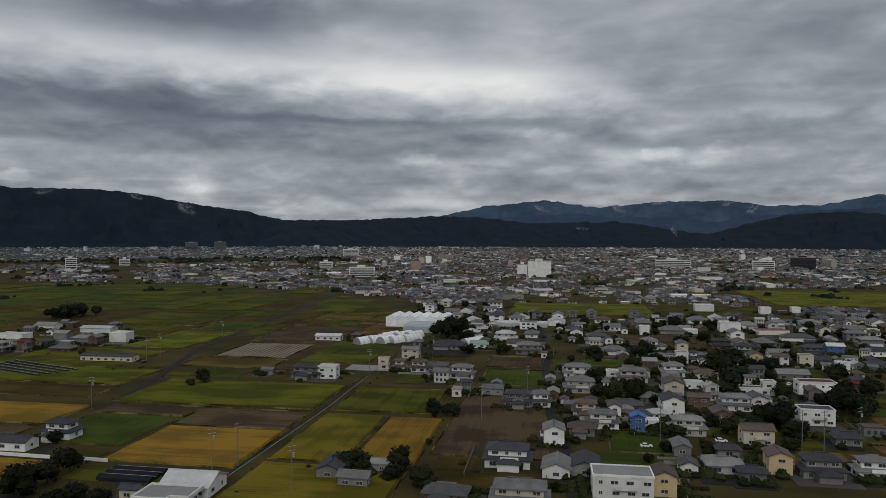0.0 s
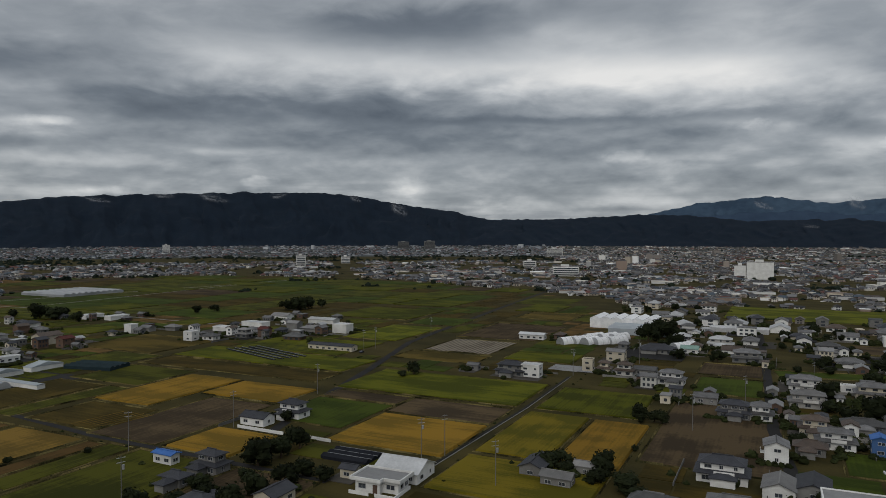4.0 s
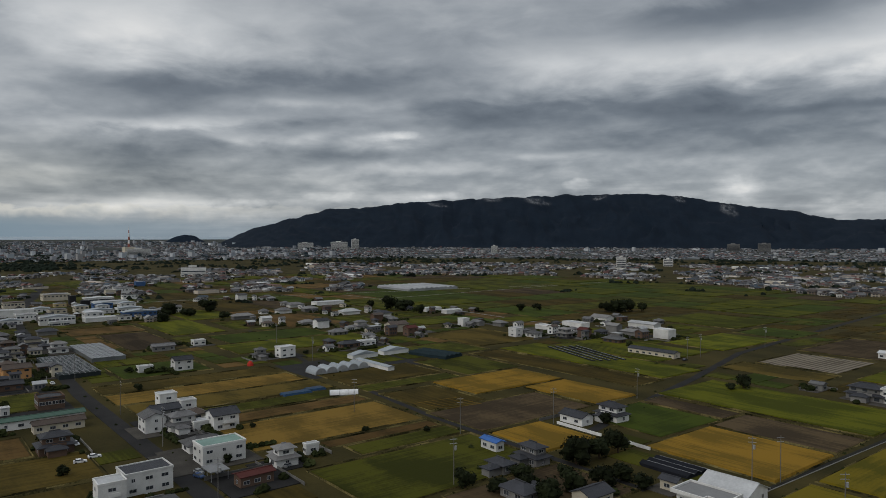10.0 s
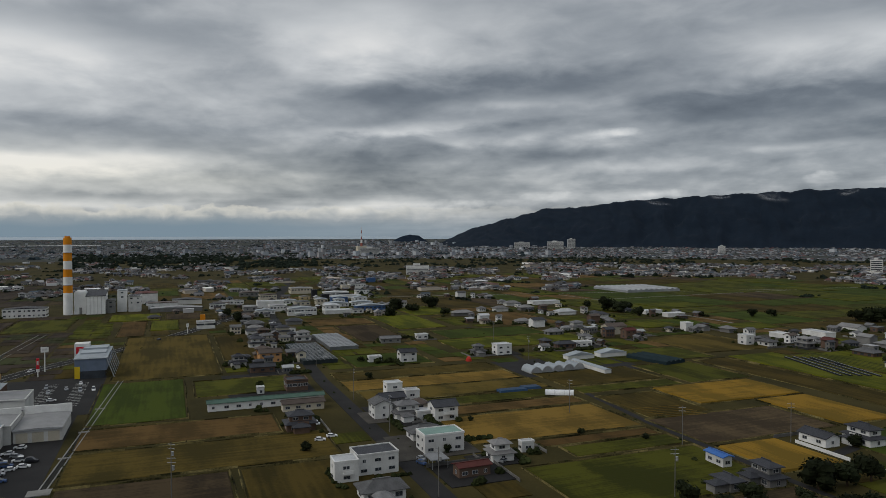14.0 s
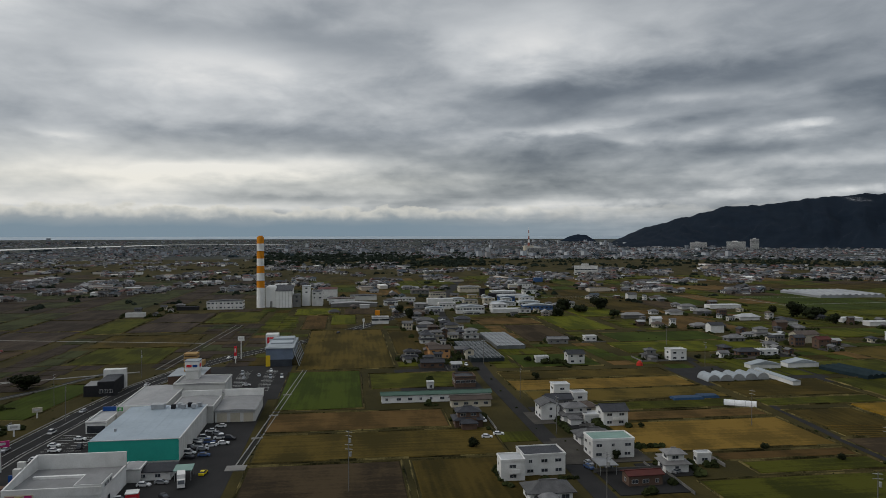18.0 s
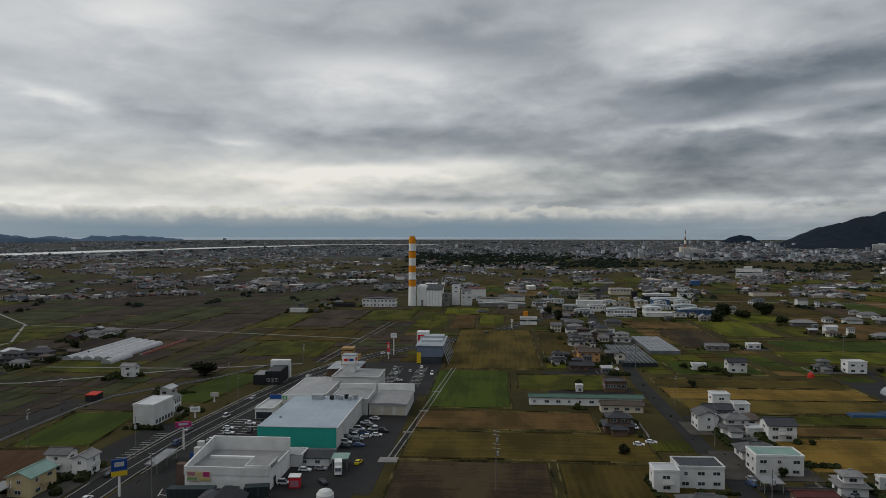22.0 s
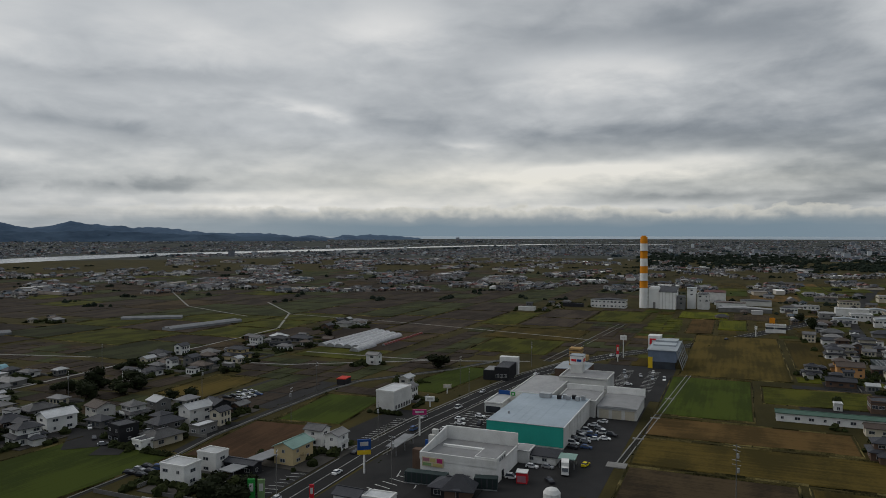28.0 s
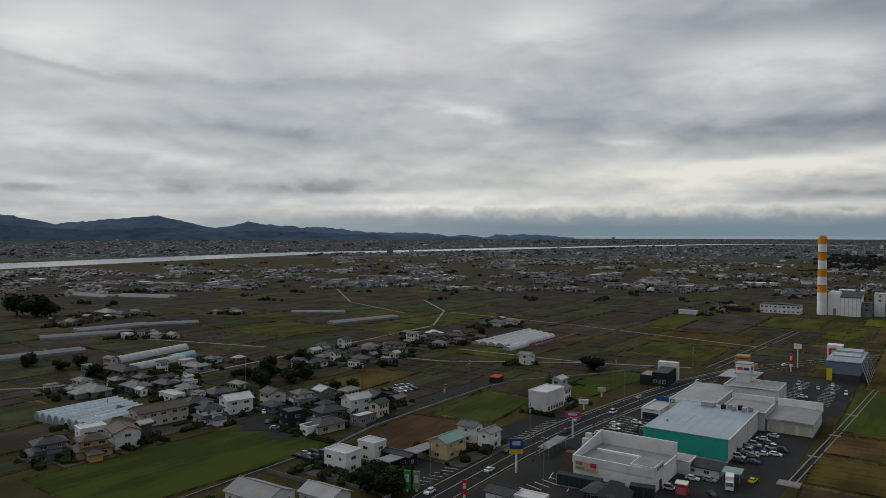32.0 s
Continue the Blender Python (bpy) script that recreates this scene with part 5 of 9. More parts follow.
home(-84.4, 152.2, 11.6, 9.8, "x", "gab1", "W", "w")
villa = thing("house", -84.6, 141.4, 2, "white flat roofed house with deep white eaves and terrace", "house", "houses of the plain")
part("wall", Solid().box(-5.2, 1.2, -3.2, 3.6, -0.2, 2.9).box(1.2, 5.2, -1.6, 3.6, -0.2, 2.9), WALL["W"], villa)
part("roof_slab", Solid().box(-6.2, 1.9, -4.2, 4.4, 2.9, 3.15).box(1.9, 6.2, -2.6, 4.4, 2.9, 3.15), WALL["W"], villa)
rim = Solid()
for q in ((-6.2, 1.9, -4.2, -3.9), (1.6, 1.9, -3.9, -2.6), (1.9, 6.2, -2.6, -2.3), (5.9, 6.2, -2.3, 4.4), (-6.2, 5.9, 4.1, 4.4), (-6.2, -5.9, -3.9, 4.1)):
    rim.box(*q, 3.15, 3.75)
part("fascia", rim, WALL["W"], villa)
part("roof", Solid().box(-5.9, 1.6, -3.9, 4.1, 3.152, 3.3).box(1.6, 5.9, -2.3, 4.1, 3.152, 3.3), ROOF["m"], villa, "stained grey flat roof")
part("terrace_wall", Solid().box(-6.0, -0.8, -5.0, -4.8, -0.1, 0.8).box(0.8, 6.0, -5.0, -4.8, -0.1, 0.8).box(5.8, 6.0, -4.8, 3.0, -0.1, 0.8), WALL["W"], villa)
part("door", Solid().box(-0.6, 0.6, -3.26, -3.18, 0, 2.1).tube(0, -3.22, 2.05, 2.1, 0.3), WALL["B"], villa)
for wx, wy, ww in ((-3.4, -3.23, 2.0), (3.2, -1.63, 2.2)):
    window(villa, wx, wy, 1.5, ww, 1.2, 0)
for wy in (0.2, 2.4):
    window(villa, 5.23, wy, 1.5, 1.4, 1.1, 90)
homes_laid.append((-84.6, 141.4, 8.0))


# outbuildings and small houses that crowd round the larger ones
rng = random.Random(8)
for hx0, hy0, hr0 in list(homes_laid):
    alone = -400 < hx0 < -300 and 80 < hy0 < 165 or -300 < hx0 < -235 and -165 < hy0 < -105
    if alone or math.hypot(hx0, hy0) < 240 or math.hypot(hx0, hy0) < 350 and hx0 < -45 and hy0 > 150:
        continue
    for _ in range(4):
        ang, k = rng.uniform(0, 6.2832), hr0 + rng.uniform(3.5, 9)
        x, y, w = hx0 + math.cos(ang) * k, hy0 + math.sin(ang) * k, rng.uniform(3.6, 7.0)
        if rng.random() < 0.75 and not (-232 < x < -150 and -126 < y < -78) and not any(f[0] < x < f[1] and f[2] < y < f[3] for f in fields_laid) and all((x - h[0]) ** 2 + (y - h[1]) ** 2 > (0.8 * h[2] + 0.55 * w) ** 2 for h in homes_laid):
            small_home(round(x, 1), round(y, 1), w, w / rng.uniform(1.1, 1.7), rng.choice("xy"), rng.choice(("hip1", "gab1", "gab1", "hip1", "gab2", "box1")), rng.choice("WWEGGCBB"), rng.choice("gggdddbmw"))

# ---------------------------------------------------------------- factory with its chimney
STACK_WHITE = surface("stack_white", (0.80, 0.80, 0.78), (0.66, 0.66, 0.64), 0.2, 0.7, grain=2.0)
STACK_ORANGE = surface("stack_orange", (0.72, 0.27, 0.02), (0.60, 0.22, 0.02), 0.2, 0.7, grain=2.0)
TEAL = surface("teal_cladding", (0.035, 0.36, 0.29), (0.03, 0.30, 0.245), 0.2, 0.6, grain=2.0, vary=0.0)
BLUESHEET = surface("blue_grey_roof_sheet", (0.34, 0.40, 0.45), (0.25, 0.30, 0.34), 0.1, 0.5, grain=1.2, vary=0.0, spec=0.2)
SHEET = surface("pale_grey_roof_sheet", (0.36, 0.395, 0.42), (0.26, 0.285, 0.305), 0.15, 0.55, grain=1.5, vary=0.1)
CLAD = surface("grey_white_cladding", (0.62, 0.615, 0.59), (0.46, 0.455, 0.43), 0.2, 0.65, grain=2.0, vary=0.08)
SIGNBLUE = surface("sign_blue", (0.02, 0.07, 0.24), (0.02, 0.06, 0.2), 1.0, 0.4)
SIGNYELLOW = surface("sign_yellow", (0.70, 0.48, 0.03), (0.62, 0.42, 0.03), 1.0, 0.4)
SIGNRED = surface("sign_red", (0.60, 0.03, 0.04), (0.5, 0.03, 0.04), 1.0, 0.4)
SIGNPINK = surface("sign_magenta", (0.42, 0.04, 0.16), (0.36, 0.035, 0.14), 1.0, 0.4)
SIGNGREEN = surface("sign_green", (0.03, 0.30, 0.06), (0.03, 0.25, 0.05), 1.0, 0.4)
DULLPINK = surface("faded_pink_print", (0.38, 0.17, 0.2), (0.33, 0.15, 0.18), 1.0, 0.5)
DULLYELLOW = surface("faded_yellow_print", (0.5, 0.42, 0.17), (0.45, 0.37, 0.15), 1.0, 0.5)
DULLGREEN = surface("faded_green_print", (0.2, 0.31, 0.14), (0.17, 0.27, 0.12), 1.0, 0.5)
SIGNPALE = surface("sign_pale", (0.5, 0.42, 0.3), (0.42, 0.36, 0.26), 1.0, 0.5)
TIMBER = surface("tan_lattice", (0.42, 0.27, 0.11), (0.33, 0.21, 0.09), 0.6, 0.7)

stack = thing("chimney", -594.7, -71.0, 9, "tall round chimney with orange and white bands", "chimney")
levels = [-0.3, 16.5, 22.2, 28.4, 34.2, 40.4, 46.6, 52.6, 57.9]
for k in range(8):
    r0, r1 = 3.35 - 0.55 * levels[k] / 58, 3.35 - 0.55 * levels[k + 1] / 58
    part("band", Solid().tube(0, 0, levels[k], levels[k + 1], r0, r1, 24), STACK_ORANGE if k % 2 else STACK_WHITE, stack)
part("flue_mouth", Solid().tube(0, 0, 57.9, 59.0, 2.0, 1.9, 16), STACK_ORANGE, stack)
for z in (22.2, 46.6):
    part("platform", Solid().tube(0, 0, z, z + 0.25, 3.7, 3.7, 20), METAL, stack)
part("ladder", Solid().box(-3.75, -3.45, -0.3, 0.3, 2, 57), METAL, stack)


def hall(name, u0, u1, v0, v1, h, label, wall=None, roof=None, parapet=0.0, category="building", windows=0, seams=0.0, base=0.0, pitch=0.05):
    """A flat or low roofed hall on the grid, with optional parapet, windows and roof seams."""
    wall, roof = wall or CLAD, roof or SHEET
    a, b = (u1 - u0) / 2, (v1 - v0) / 2
    ob = thing(name, (u0 + u1) / 2, (v0 + v1) / 2, 0, label, category)
    part("wall", Solid().box(-a, a, -b, b, base - 0.2, h), wall, ob)
    part("roof", Solid().add([(-a - 0.25, -b - 0.25, h), (a + 0.25, -b - 0.25, h), (a + 0.25, b + 0.25, h), (-a - 0.25, b + 0.25, h), (-a - 0.25, 0, h + pitch * b + 0.15), (a + 0.25, 0, h + pitch * b + 0.15)],
                             [(0, 3, 2, 1), (0, 1, 5, 4), (2, 3, 4, 5), (1, 2, 5), (3, 0, 4)]), roof, ob)
    if parapet:
        rim = Solid()
        for q in ((-a - 0.1, a + 0.1, -b - 0.1, -b + 0.25), (-a - 0.1, a + 0.1, b - 0.25, b + 0.1), (-a - 0.1, -a + 0.25, -b + 0.25, b - 0.25), (a - 0.25, a + 0.1, -b + 0.25, b - 0.25)):
            rim.box(*q, h - 0.1, h + parapet)
        part("parapet", rim, wall, ob)
    if seams:
        n = int(2 * a / seams)
        for i in range(n):
            x = -a + (i + 0.5) * 2 * a / n
            part("wall_seam", Solid().box(x - 0.08, x + 0.08, b, b + 0.03, 0, h - 0.1), wall, ob)
    if windows:
        windows_round(ob, a, b, h - 1.6, windows, max(1, int(windows * b / a)), 1.8, 1.2, random.Random(int(u0)))
        if h > 6:
            windows_round(ob, a, b, h - 5.0, windows, max(1, int(windows * b / a)), 1.8, 1.2, random.Random(int(u1)))
    return ob


silo = thing("silo", -601, -63, 0, "white round topped silo block beside the chimney", "silo")
part("body", Solid().box(-6, 6, -4.2, 4.2, -0.2, 15.8), STACK_WHITE, silo)
part("top", Solid().frustum(6, 4.2, 15.8, 17.0, 5.2, 3.6).frustum(5.2, 3.6, 17.0, 17.6, 3.4, 2.2), STACK_WHITE, silo)
part("door", Solid().box(6.0, 6.1, -0.5, 1.3, 0, 5.0), WALL["G"], silo)
works = thing("factory", -602, -52, 0, "white factory block with a sloping dark roof", "factory")
part("wall", Solid().add([(-11, -6.6, -0.2), (11, -6.6, -0.2), (11, 6.6, -0.2), (-11, 6.6, -0.2), (-11, -6.6, 16.5), (11, -6.6, 13.6), (11, 6.6, 13.6), (-11, 6.6, 16.5)],
                         [(0, 3, 2, 1), (4, 5, 6, 7), (0, 1, 5, 4), (1, 2, 6, 5), (2, 3, 7, 6), (3, 0, 4, 7)]), STACK_WHITE, works)
part("roof", Solid().add([(-11.3, -6.9, 16.5), (11.3, -6.9, 13.6), (11.3, 6.9, 13.6), (-11.3, 6.9, 16.5), (-11.3, -6.9, 16.9), (11.3, -6.9, 14.0), (11.3, 6.9, 14.0), (-11.3, 6.9, 16.9)],
                         [(0, 3, 2, 1), (4, 5, 6, 7), (0, 1, 5, 4), (1, 2, 6, 5), (2, 3, 7, 6), (3, 0, 4, 7)]), ROOF["d"], works)
for k in range(6):
    part("pilaster", Solid().box(11.0, 11.2, -6.6 + k * 2.55, -6.2 + k * 2.55, 0, 13.5), CLAD, works)
hall("factory", -608, -594, -45, -39, 10, "narrow grey factory link with windows", WALL["G"], ROOF["d"], 0, "factory", 4)
hall("factory", -613, -603, -38, -31.2, 16.5, "tall white factory tower block", STACK_WHITE, SHEET, 0.4, "factory", 2)
hall("office_building", -618, -600, -30, -21, 12, "white office block with dark window bands", WALL["W"], ROOF["d"], 0.4, "building", 5)
hall("warehouse", -690, -664, -28, -10, 9, "white warehouse with a red brown roof", WALL["W"], ROOF["r"])
hall("warehouse", -622, -610, -16, 6, 5.0, "low white warehouse with a brown roof", WALL["W"], ROOF["b"])
hall("warehouse", -662, -646, 2, 26, 4, "low dark roofed warehouse", CLAD, ROOF["d"])
low = hall("office_building", -596, -584, -112, -84, 6.5, "low white office with a dark hipped roof", WALL["W"], ROOF["d"], 0, "building", 4)
hall("shed", -598, -588, -14, 24, 3.0, "low grey factory shed", WALL["G"], ROOF["m"])
# shops and works along the road beyond the fields
for u0, u1, v0, v1, h, wall, roof, par, win, text in (
    (-606, -594, 28, 44, 5.5, "W", "d", 0, 4, "white house with wide dark roof behind the road"), (-480, -472, 14, 29, 6.0, "W", "m", 0.5, 5, "white two storey showroom beside the road"),
    (-640, -630, 46, 62, 4.0, "W", "m", 0, 3, "low white workshop with grey roof"), (-655, -640, 72, 92, 8.5, "C", "b", 0, 5, "tan office block with brown roof"),
    (-585, -566, 52, 66, 4.5, "G", "m", 0.4, 3, "grey workshop hall with flat roof"), (-572, -558, 70, 88, 6.0, "W", "m", 0.5, 4, "white works building with pipes on roof"),
    (-556, -530, 80, 106, 5.5, "G", "m", 0.6, 6, "wide grey flat roofed supermarket"), (-528, -520, 84, 100, 3.2, "W", "w", 0, 4, "long low white shop front"),
    (-556, -540, 110, 126, 7.0, "W", "w", 0, 3, "white hall with pale rounded roof"), (-534, -524, 128, 140, 4.0, "W", "g", 0, 2, "small white shop with grey roof"),
    (-684, -668, 134, 166, 6.0, "W", "w", 0.4, 8, "long white distribution hall"), (-676, -668, 125, 132, 9.5, "K", "d", 0.3, 0, "black cube shop beside the white hall"),
    (-660, -650, 110, 122, 4.0, "Y", "m", 0, 2, "small yellow walled garage"), (-606, -590, 96, 112, 5.0, "C", "g", 0, 3, "cream workshop with grey roof"),
    (-720, -700, 60, 84, 5.5, "G", "b", 0, 4, "low brown roofed factory hall"), (-735, -715, 110, 140, 7.5, "C", "m", 0.4, 5, "pale two storey school building"),
    (-770, -750, 180, 204, 8.0, "W", "g", 0, 5, "white apartment house with grey roof"), (-700, -688, 172, 190, 6.0, "W", "d", 0, 3, "white house with dark roof beyond the fields"),
    (-281, -271, 40, 51, 5.2, "B", "d", 0.5, 4, "three storey brown apartment block"), (-275, -271.5, 30, 33.5, 3.3, "W", "w", 0.3, 1, "slim white tower house beside the yard")):
    cu, cv, a, b = (u0 + u1) / 2, (v0 + v1) / 2, (u1 - u0) * 0.37, (v1 - v0) * 0.37
    hall("building", cu - a, cu + a, cv - b, cv + b, h * 0.75, text, WALL[wall], ROOF[roof], par, "building", win)
orange = thing("pylon_sign", -486, 20, 0, "square orange roadside sign tower", "sign")
part("panel", Solid().box(-1.0, 1.0, -1.6, 1.6, 4.5, 7.8), STACK_ORANGE, orange)
part("pole", Solid().box(-0.4, 0.4, -0.4, 0.4, -0.2, 4.5), STACK_WHITE, orange)

# ---------------------------------------------------------------- shopping centre
tagged(new("pavement", Solid().box(-262, -160, -89, -29, -0.2, 0.05).box(-330, -262, -70, -25, -0.2, 0.05).mesh("pavement", ASPHALT)), "dark asphalt shop car park", "pavement", kind="structure")
tagged(new("pavement", Solid().box(-160, -112, -88.5, -33, -0.2, 0.05).mesh("pavement", ASPHALT)), "dark asphalt yard in front of the store", "pavement", kind="structure")
teal = hall("store", -231, -193.4, -67, -44.5, 6.1, "large store with teal front and pale grey roof", CLAD, BLUESHEET, 0, "store", 0, 2.2, 0, 0.004)
part("front_panel", Solid().box(18.82, 18.94, -11.3, 11.3, 0.5, 6.25), TEAL, teal, "teal painted front wall")
part("eaves_trim", Solid().box(-18.9, 18.95, 11.25, 11.55, 5.85, 6.2).box(18.85, 19.0, -11.4, 11.4, 6.2, 6.34), WALL["W"], teal)
for i in range(9):
    y = -10.8 + i * 2.7
    z = 6.1 + 0.195 * (1 - abs(y) / 11.5)
    part("roof_seam", Solid().box(-18.6, 18.6, y - 0.05, y + 0.05, z - 0.05, z + 0.03), BLUESHEET, teal)
part("roof_vent", Solid().tube(9.5, -7.5, 6.2, 6.9, 0.35, 0.35, 8), METAL, teal)
for x, y in ((-15.5, -3.4), (-15.2, -1.6)):
    part("roof_duct", Solid().box(x - 1.4, x + 1.4, y - 1.0, y + 1.0, 6.3, 7.7), METAL, teal)
for i in range(6):
    part("roof_unit", Solid().box(-15.2 - (i % 2) * 1.8, -13.8 - (i % 2) * 1.8, 1.6 + i * 1.5, 2.8 + i * 1.5, 6.3, 7.5), METAL if i % 3 else WALL["K"], teal)
behind = hall("store", -262, -231.4, -71.6, -57.4, 6.0, "grey roofed shop hall with white fascia behind the teal store", CLAD, ROOF["m"], 0.3, "store", 0, 4.0)
part("fascia", Solid().box(15.4, 15.6, -7.2, 7.2, 4.6, 6.5), WALL["W"], behind)
part("sign_panel", Solid().box(15.6, 15.68, -6.9, -5.3, 4.9, 6.1), SIGNGREEN, behind)
part("sign_mark", Solid().box(15.68, 15.72, -6.5, -5.7, 5.2, 5.8), PAINT, behind)
wing_hall = hall("store", -247, -231.4, -55.5, -42.6, 5.3, "low shop wing with grey roof and white rear parapet", CLAD, ROOF["m"], 0.3, "store")
part("end_parapet", Solid().box(-8.0, -7.5, -6.5, 6.5, 4.8, 7.3), WALL["W"], wing_hall)
right_hall = hall("warehouse", -252, -232, -42.2, -29.6, 3.9, "beige walled warehouse with grey sheet roof", CLAD, ROOF["m"], 0, "warehouse", 0, 4.2, 0, 0.02)
part("end_parapet", Solid().box(-10.3, -9.8, -6.6, 6.6, 3.5, 6.4), WALL["W"], right_hall)
part("gutter", Solid().box(10.25, 10.5, -6.4, 6.4, 3.5, 3.85), METAL, right_hall)
for k in range(3):
    part("shutter", Solid().box(10.0, 10.08, -5.6 + k * 4.1, -2.6 + k * 4.1, 0.0, 2.9), WALL["C"], right_hall)
back_tier = hall("store", -271, -256, -60.5, -43, 7.4, "white two tier shop hall under a sign tower", CLAD, ROOF["m"], 0.6, "store")
part("lower_tier", Solid().box(7.5, 10.5, -8.5, 8.6, 0, 5.0), CLAD, back_tier)
part("lower_roof", Solid().box(7.5, 10.7, -8.6, 8.8, 5.0, 5.15), ROOF["m"], back_tier)
tower = thing("sign_tower", -266, -55.8, 0, "square white shop sign tower with red and dark blue panels", "tower")
part("shaft", Solid().box(-2.2, 2.2, -2.2, 2.2, 6, 11.0), CLAD, tower)
part("head", Solid().box(-2.45, 2.45, -2.45, 2.45, 11.0, 14.2), WALL["W"], tower)
part("sign_panel", Solid().box(2.45, 2.53, -1.9, -0.1, 12.2, 13.1), SIGNRED, tower)
part("sign_panel", Solid().box(2.45, 2.53, 0.2, 1.9, 12.2, 13.1), SIGNBLUE, tower)
part("side_panel", Solid().box(-1.5, 1.5, 2.45, 2.53, 12.0, 13.2), SIGNRED, tower)
part("cap", Solid().box(-2.6, 2.6, -2.6, 2.6, 14.2, 14.5), SHEET, tower)
lattice = thing("rooftop_sign", -302, -64.0, 0, "tan lattice sign frame on a shop roof", "sign")
part("core", Solid().box(-2.2, 2.2, -2.2, 2.2, 3.4, 11.0), WALL["B"], lattice)
for k in range(6):
    part("slat", Solid().box(-2.5, 2.6, -2.6, 2.6, 4.0 + k * 1.3, 4.75 + k * 1.3), TIMBER, lattice)
part("side_wing", Solid().box(-2.2, 2.2, 2.6, 5.2, 6.2, 8.2), TIMBER, lattice)
hall("shop", -310, -292, -71, -58, 3.6, "low brown shop under a lattice sign", WALL["B"], SHEET, 0, "shop")

front = thing("store", -168.7, -63, 0, "white flat roofed store with a high rear parapet", "store")
part("wall", Solid().box(-8.8, 8.7, -10, 10, -0.2, 4.3), WALL["W"], front)
part("roof", Solid().box(-8.5, 8.4, -9.7, 9.7, 4.3, 4.45), ROOF["m"], front, "stained grey flat roof")
part("rear_parapet", Solid().box(-9.1, -8.6, -10, 10.1, 3.9, 7.9), WALL["W"], front)
part("front_parapet", Solid().box(8.4, 8.85, -10.1, 10.1, 3.8, 5.7), WALL["W"], front)
part("side_parapet", Solid().add([(-9.1, -10.15, 4.0), (8.8, -10.15, 4.0), (8.8, -9.75, 4.0), (-9.1, -9.75, 4.0), (-9.1, -10.15, 7.9), (8.8, -10.15, 5.7), (8.8, -9.75, 5.7), (-9.1, -9.75, 7.9)],
                                 [(0, 3, 2, 1), (4, 5, 6, 7), (0, 1, 5, 4), (1, 2, 6, 5), (2, 3, 7, 6), (3, 0, 4, 7)]), WALL["W"], front)
part("rim", Solid().box(-8.6, 8.4, 9.75, 10.1, 4.3, 4.75), WALL["W"], front)
part("skylight", Solid().box(-2.2, -1.4, -8, 3, 4.45, 5.0), WALL["W"], front)
part("upper_room", Solid().box(1.6, 8.7, 4.4, 10.15, 4.4, 6.2), WALL["W"], front)
part("upper_roof", Solid().box(1.9, 8.4, 4.7, 9.85, 6.2, 6.3), ROOF["m"], front)
for k in range(3):
    window(front, 3.0 + k * 1.7, 10.2, 5.4, 1.2, 0.9, 180)
part("sign_board", Solid().box(8.86, 8.96, -9.4, -3.6, 2.3, 4.6), SIGNPALE, front, "colourful printed wall sign")
for y0, y1, z0, z1, m in ((-9.2, -7.4, 3.6, 4.4, DULLPINK), (-7.2, -5.8, 3.5, 4.3, DULLYELLOW), (-5.4, -3.9, 3.4, 4.5, SIGNPINK), (-9.2, -6.9, 2.5, 3.2, DULLGREEN), (-6.4, -4.0, 2.5, 3.2, DULLYELLOW)):
    part("sign_patch", Solid().box(8.96, 9.0, y0, y1, z0, z1), m, front)
part("entrance_tower", Solid().box(6.2, 8.2, -12.4, -10.16, 0, 5.9), WALL["B"], front, "brown clad entrance tower")
part("blue_wall", Solid().box(-4.8, -4.5, -14.6, -10.2, 0.4, 4.6), SIGNBLUE, front, "dark blue panel wall")
for k in range(2):
    part("flue", Solid().box(-3.6 + k * 2.2, -2.4 + k * 2.2, -11.7, -10.2, 0, 8.2 - 0.9 * k), CLAD, front)
part("side_door", Solid().box(3.0, 4.6, 10.0, 10.08, 0.0, 2.2), PANE, front)
annex = hall("annex", -184, -178, -54.5, -50, 3.2, "low white annex between the two stores", WALL["W"], ROOF["m"], 0.2, "annex", 0)
office = thing("office", -182.4, -47.4, 0, "low white office with a black hipped roof", "office")
part("wall", Solid().box(-3.2, 3.2, -4.2, 4.2, -0.2, 2.2), WALL["W"], office)
rf = part("roof", Solid().hip(4.8, 3.7, 2.05, 1.3), ROOF["d"], office)
rf.matrix_basis = pose(0, 0, 0, 0, 0, 90)
for wy in (-2.3, 1.2):
    window(office, 3.23, wy, 1.2, 1.3, 0.9, 90)
canopy = thing("canopy", -180, -40.2, 4, "pale green flat canopy on steel posts", "canopy")
part("roof", Solid().box(-2.5, 2.5, -2.2, 2.2, 2.5, 2.7), ROOF["t"], canopy)
for px_, py_ in ((-2.2, -1.9), (2.2, -1.9), (-2.2, 1.9), (2.2, 1.9)):
    part("post", Solid().box(px_ - 0.07, px_ + 0.07, py_ - 0.07, py_ + 0.07, 0, 2.5), METAL, canopy)
shop = hall("shop", -238, -224, -78.4, -72.4, 3.3, "small shop with white roof and glass front", WALL["W"], ROOF["w"], 0.5, "shop")
part("glass_front", Solid().box(7.0, 7.08, -2.6, 2.6, 0.2, 2.4).box(-6.5, 6.8, -3.08, -3.0, 0.2, 2.4), PANE, shop)
part("roof_sign", Solid().box(-6.6, -6.3, -2.4, 2.2, 3.6, 5.0), SIGNBLUE, shop)
black = thing("restaurant", -283, -92, 4, "black clad restaurant with a white rear block", "restaurant")
part("low_block", Solid().box(-2, 7.6, -5.4, -0.6, -0.2, 4.0), WALL["K"], black)
part("low_roof", Solid().box(-1.8, 7.4, -5.2, -0.8, 4.0, 4.15), ROOF["m"], black)
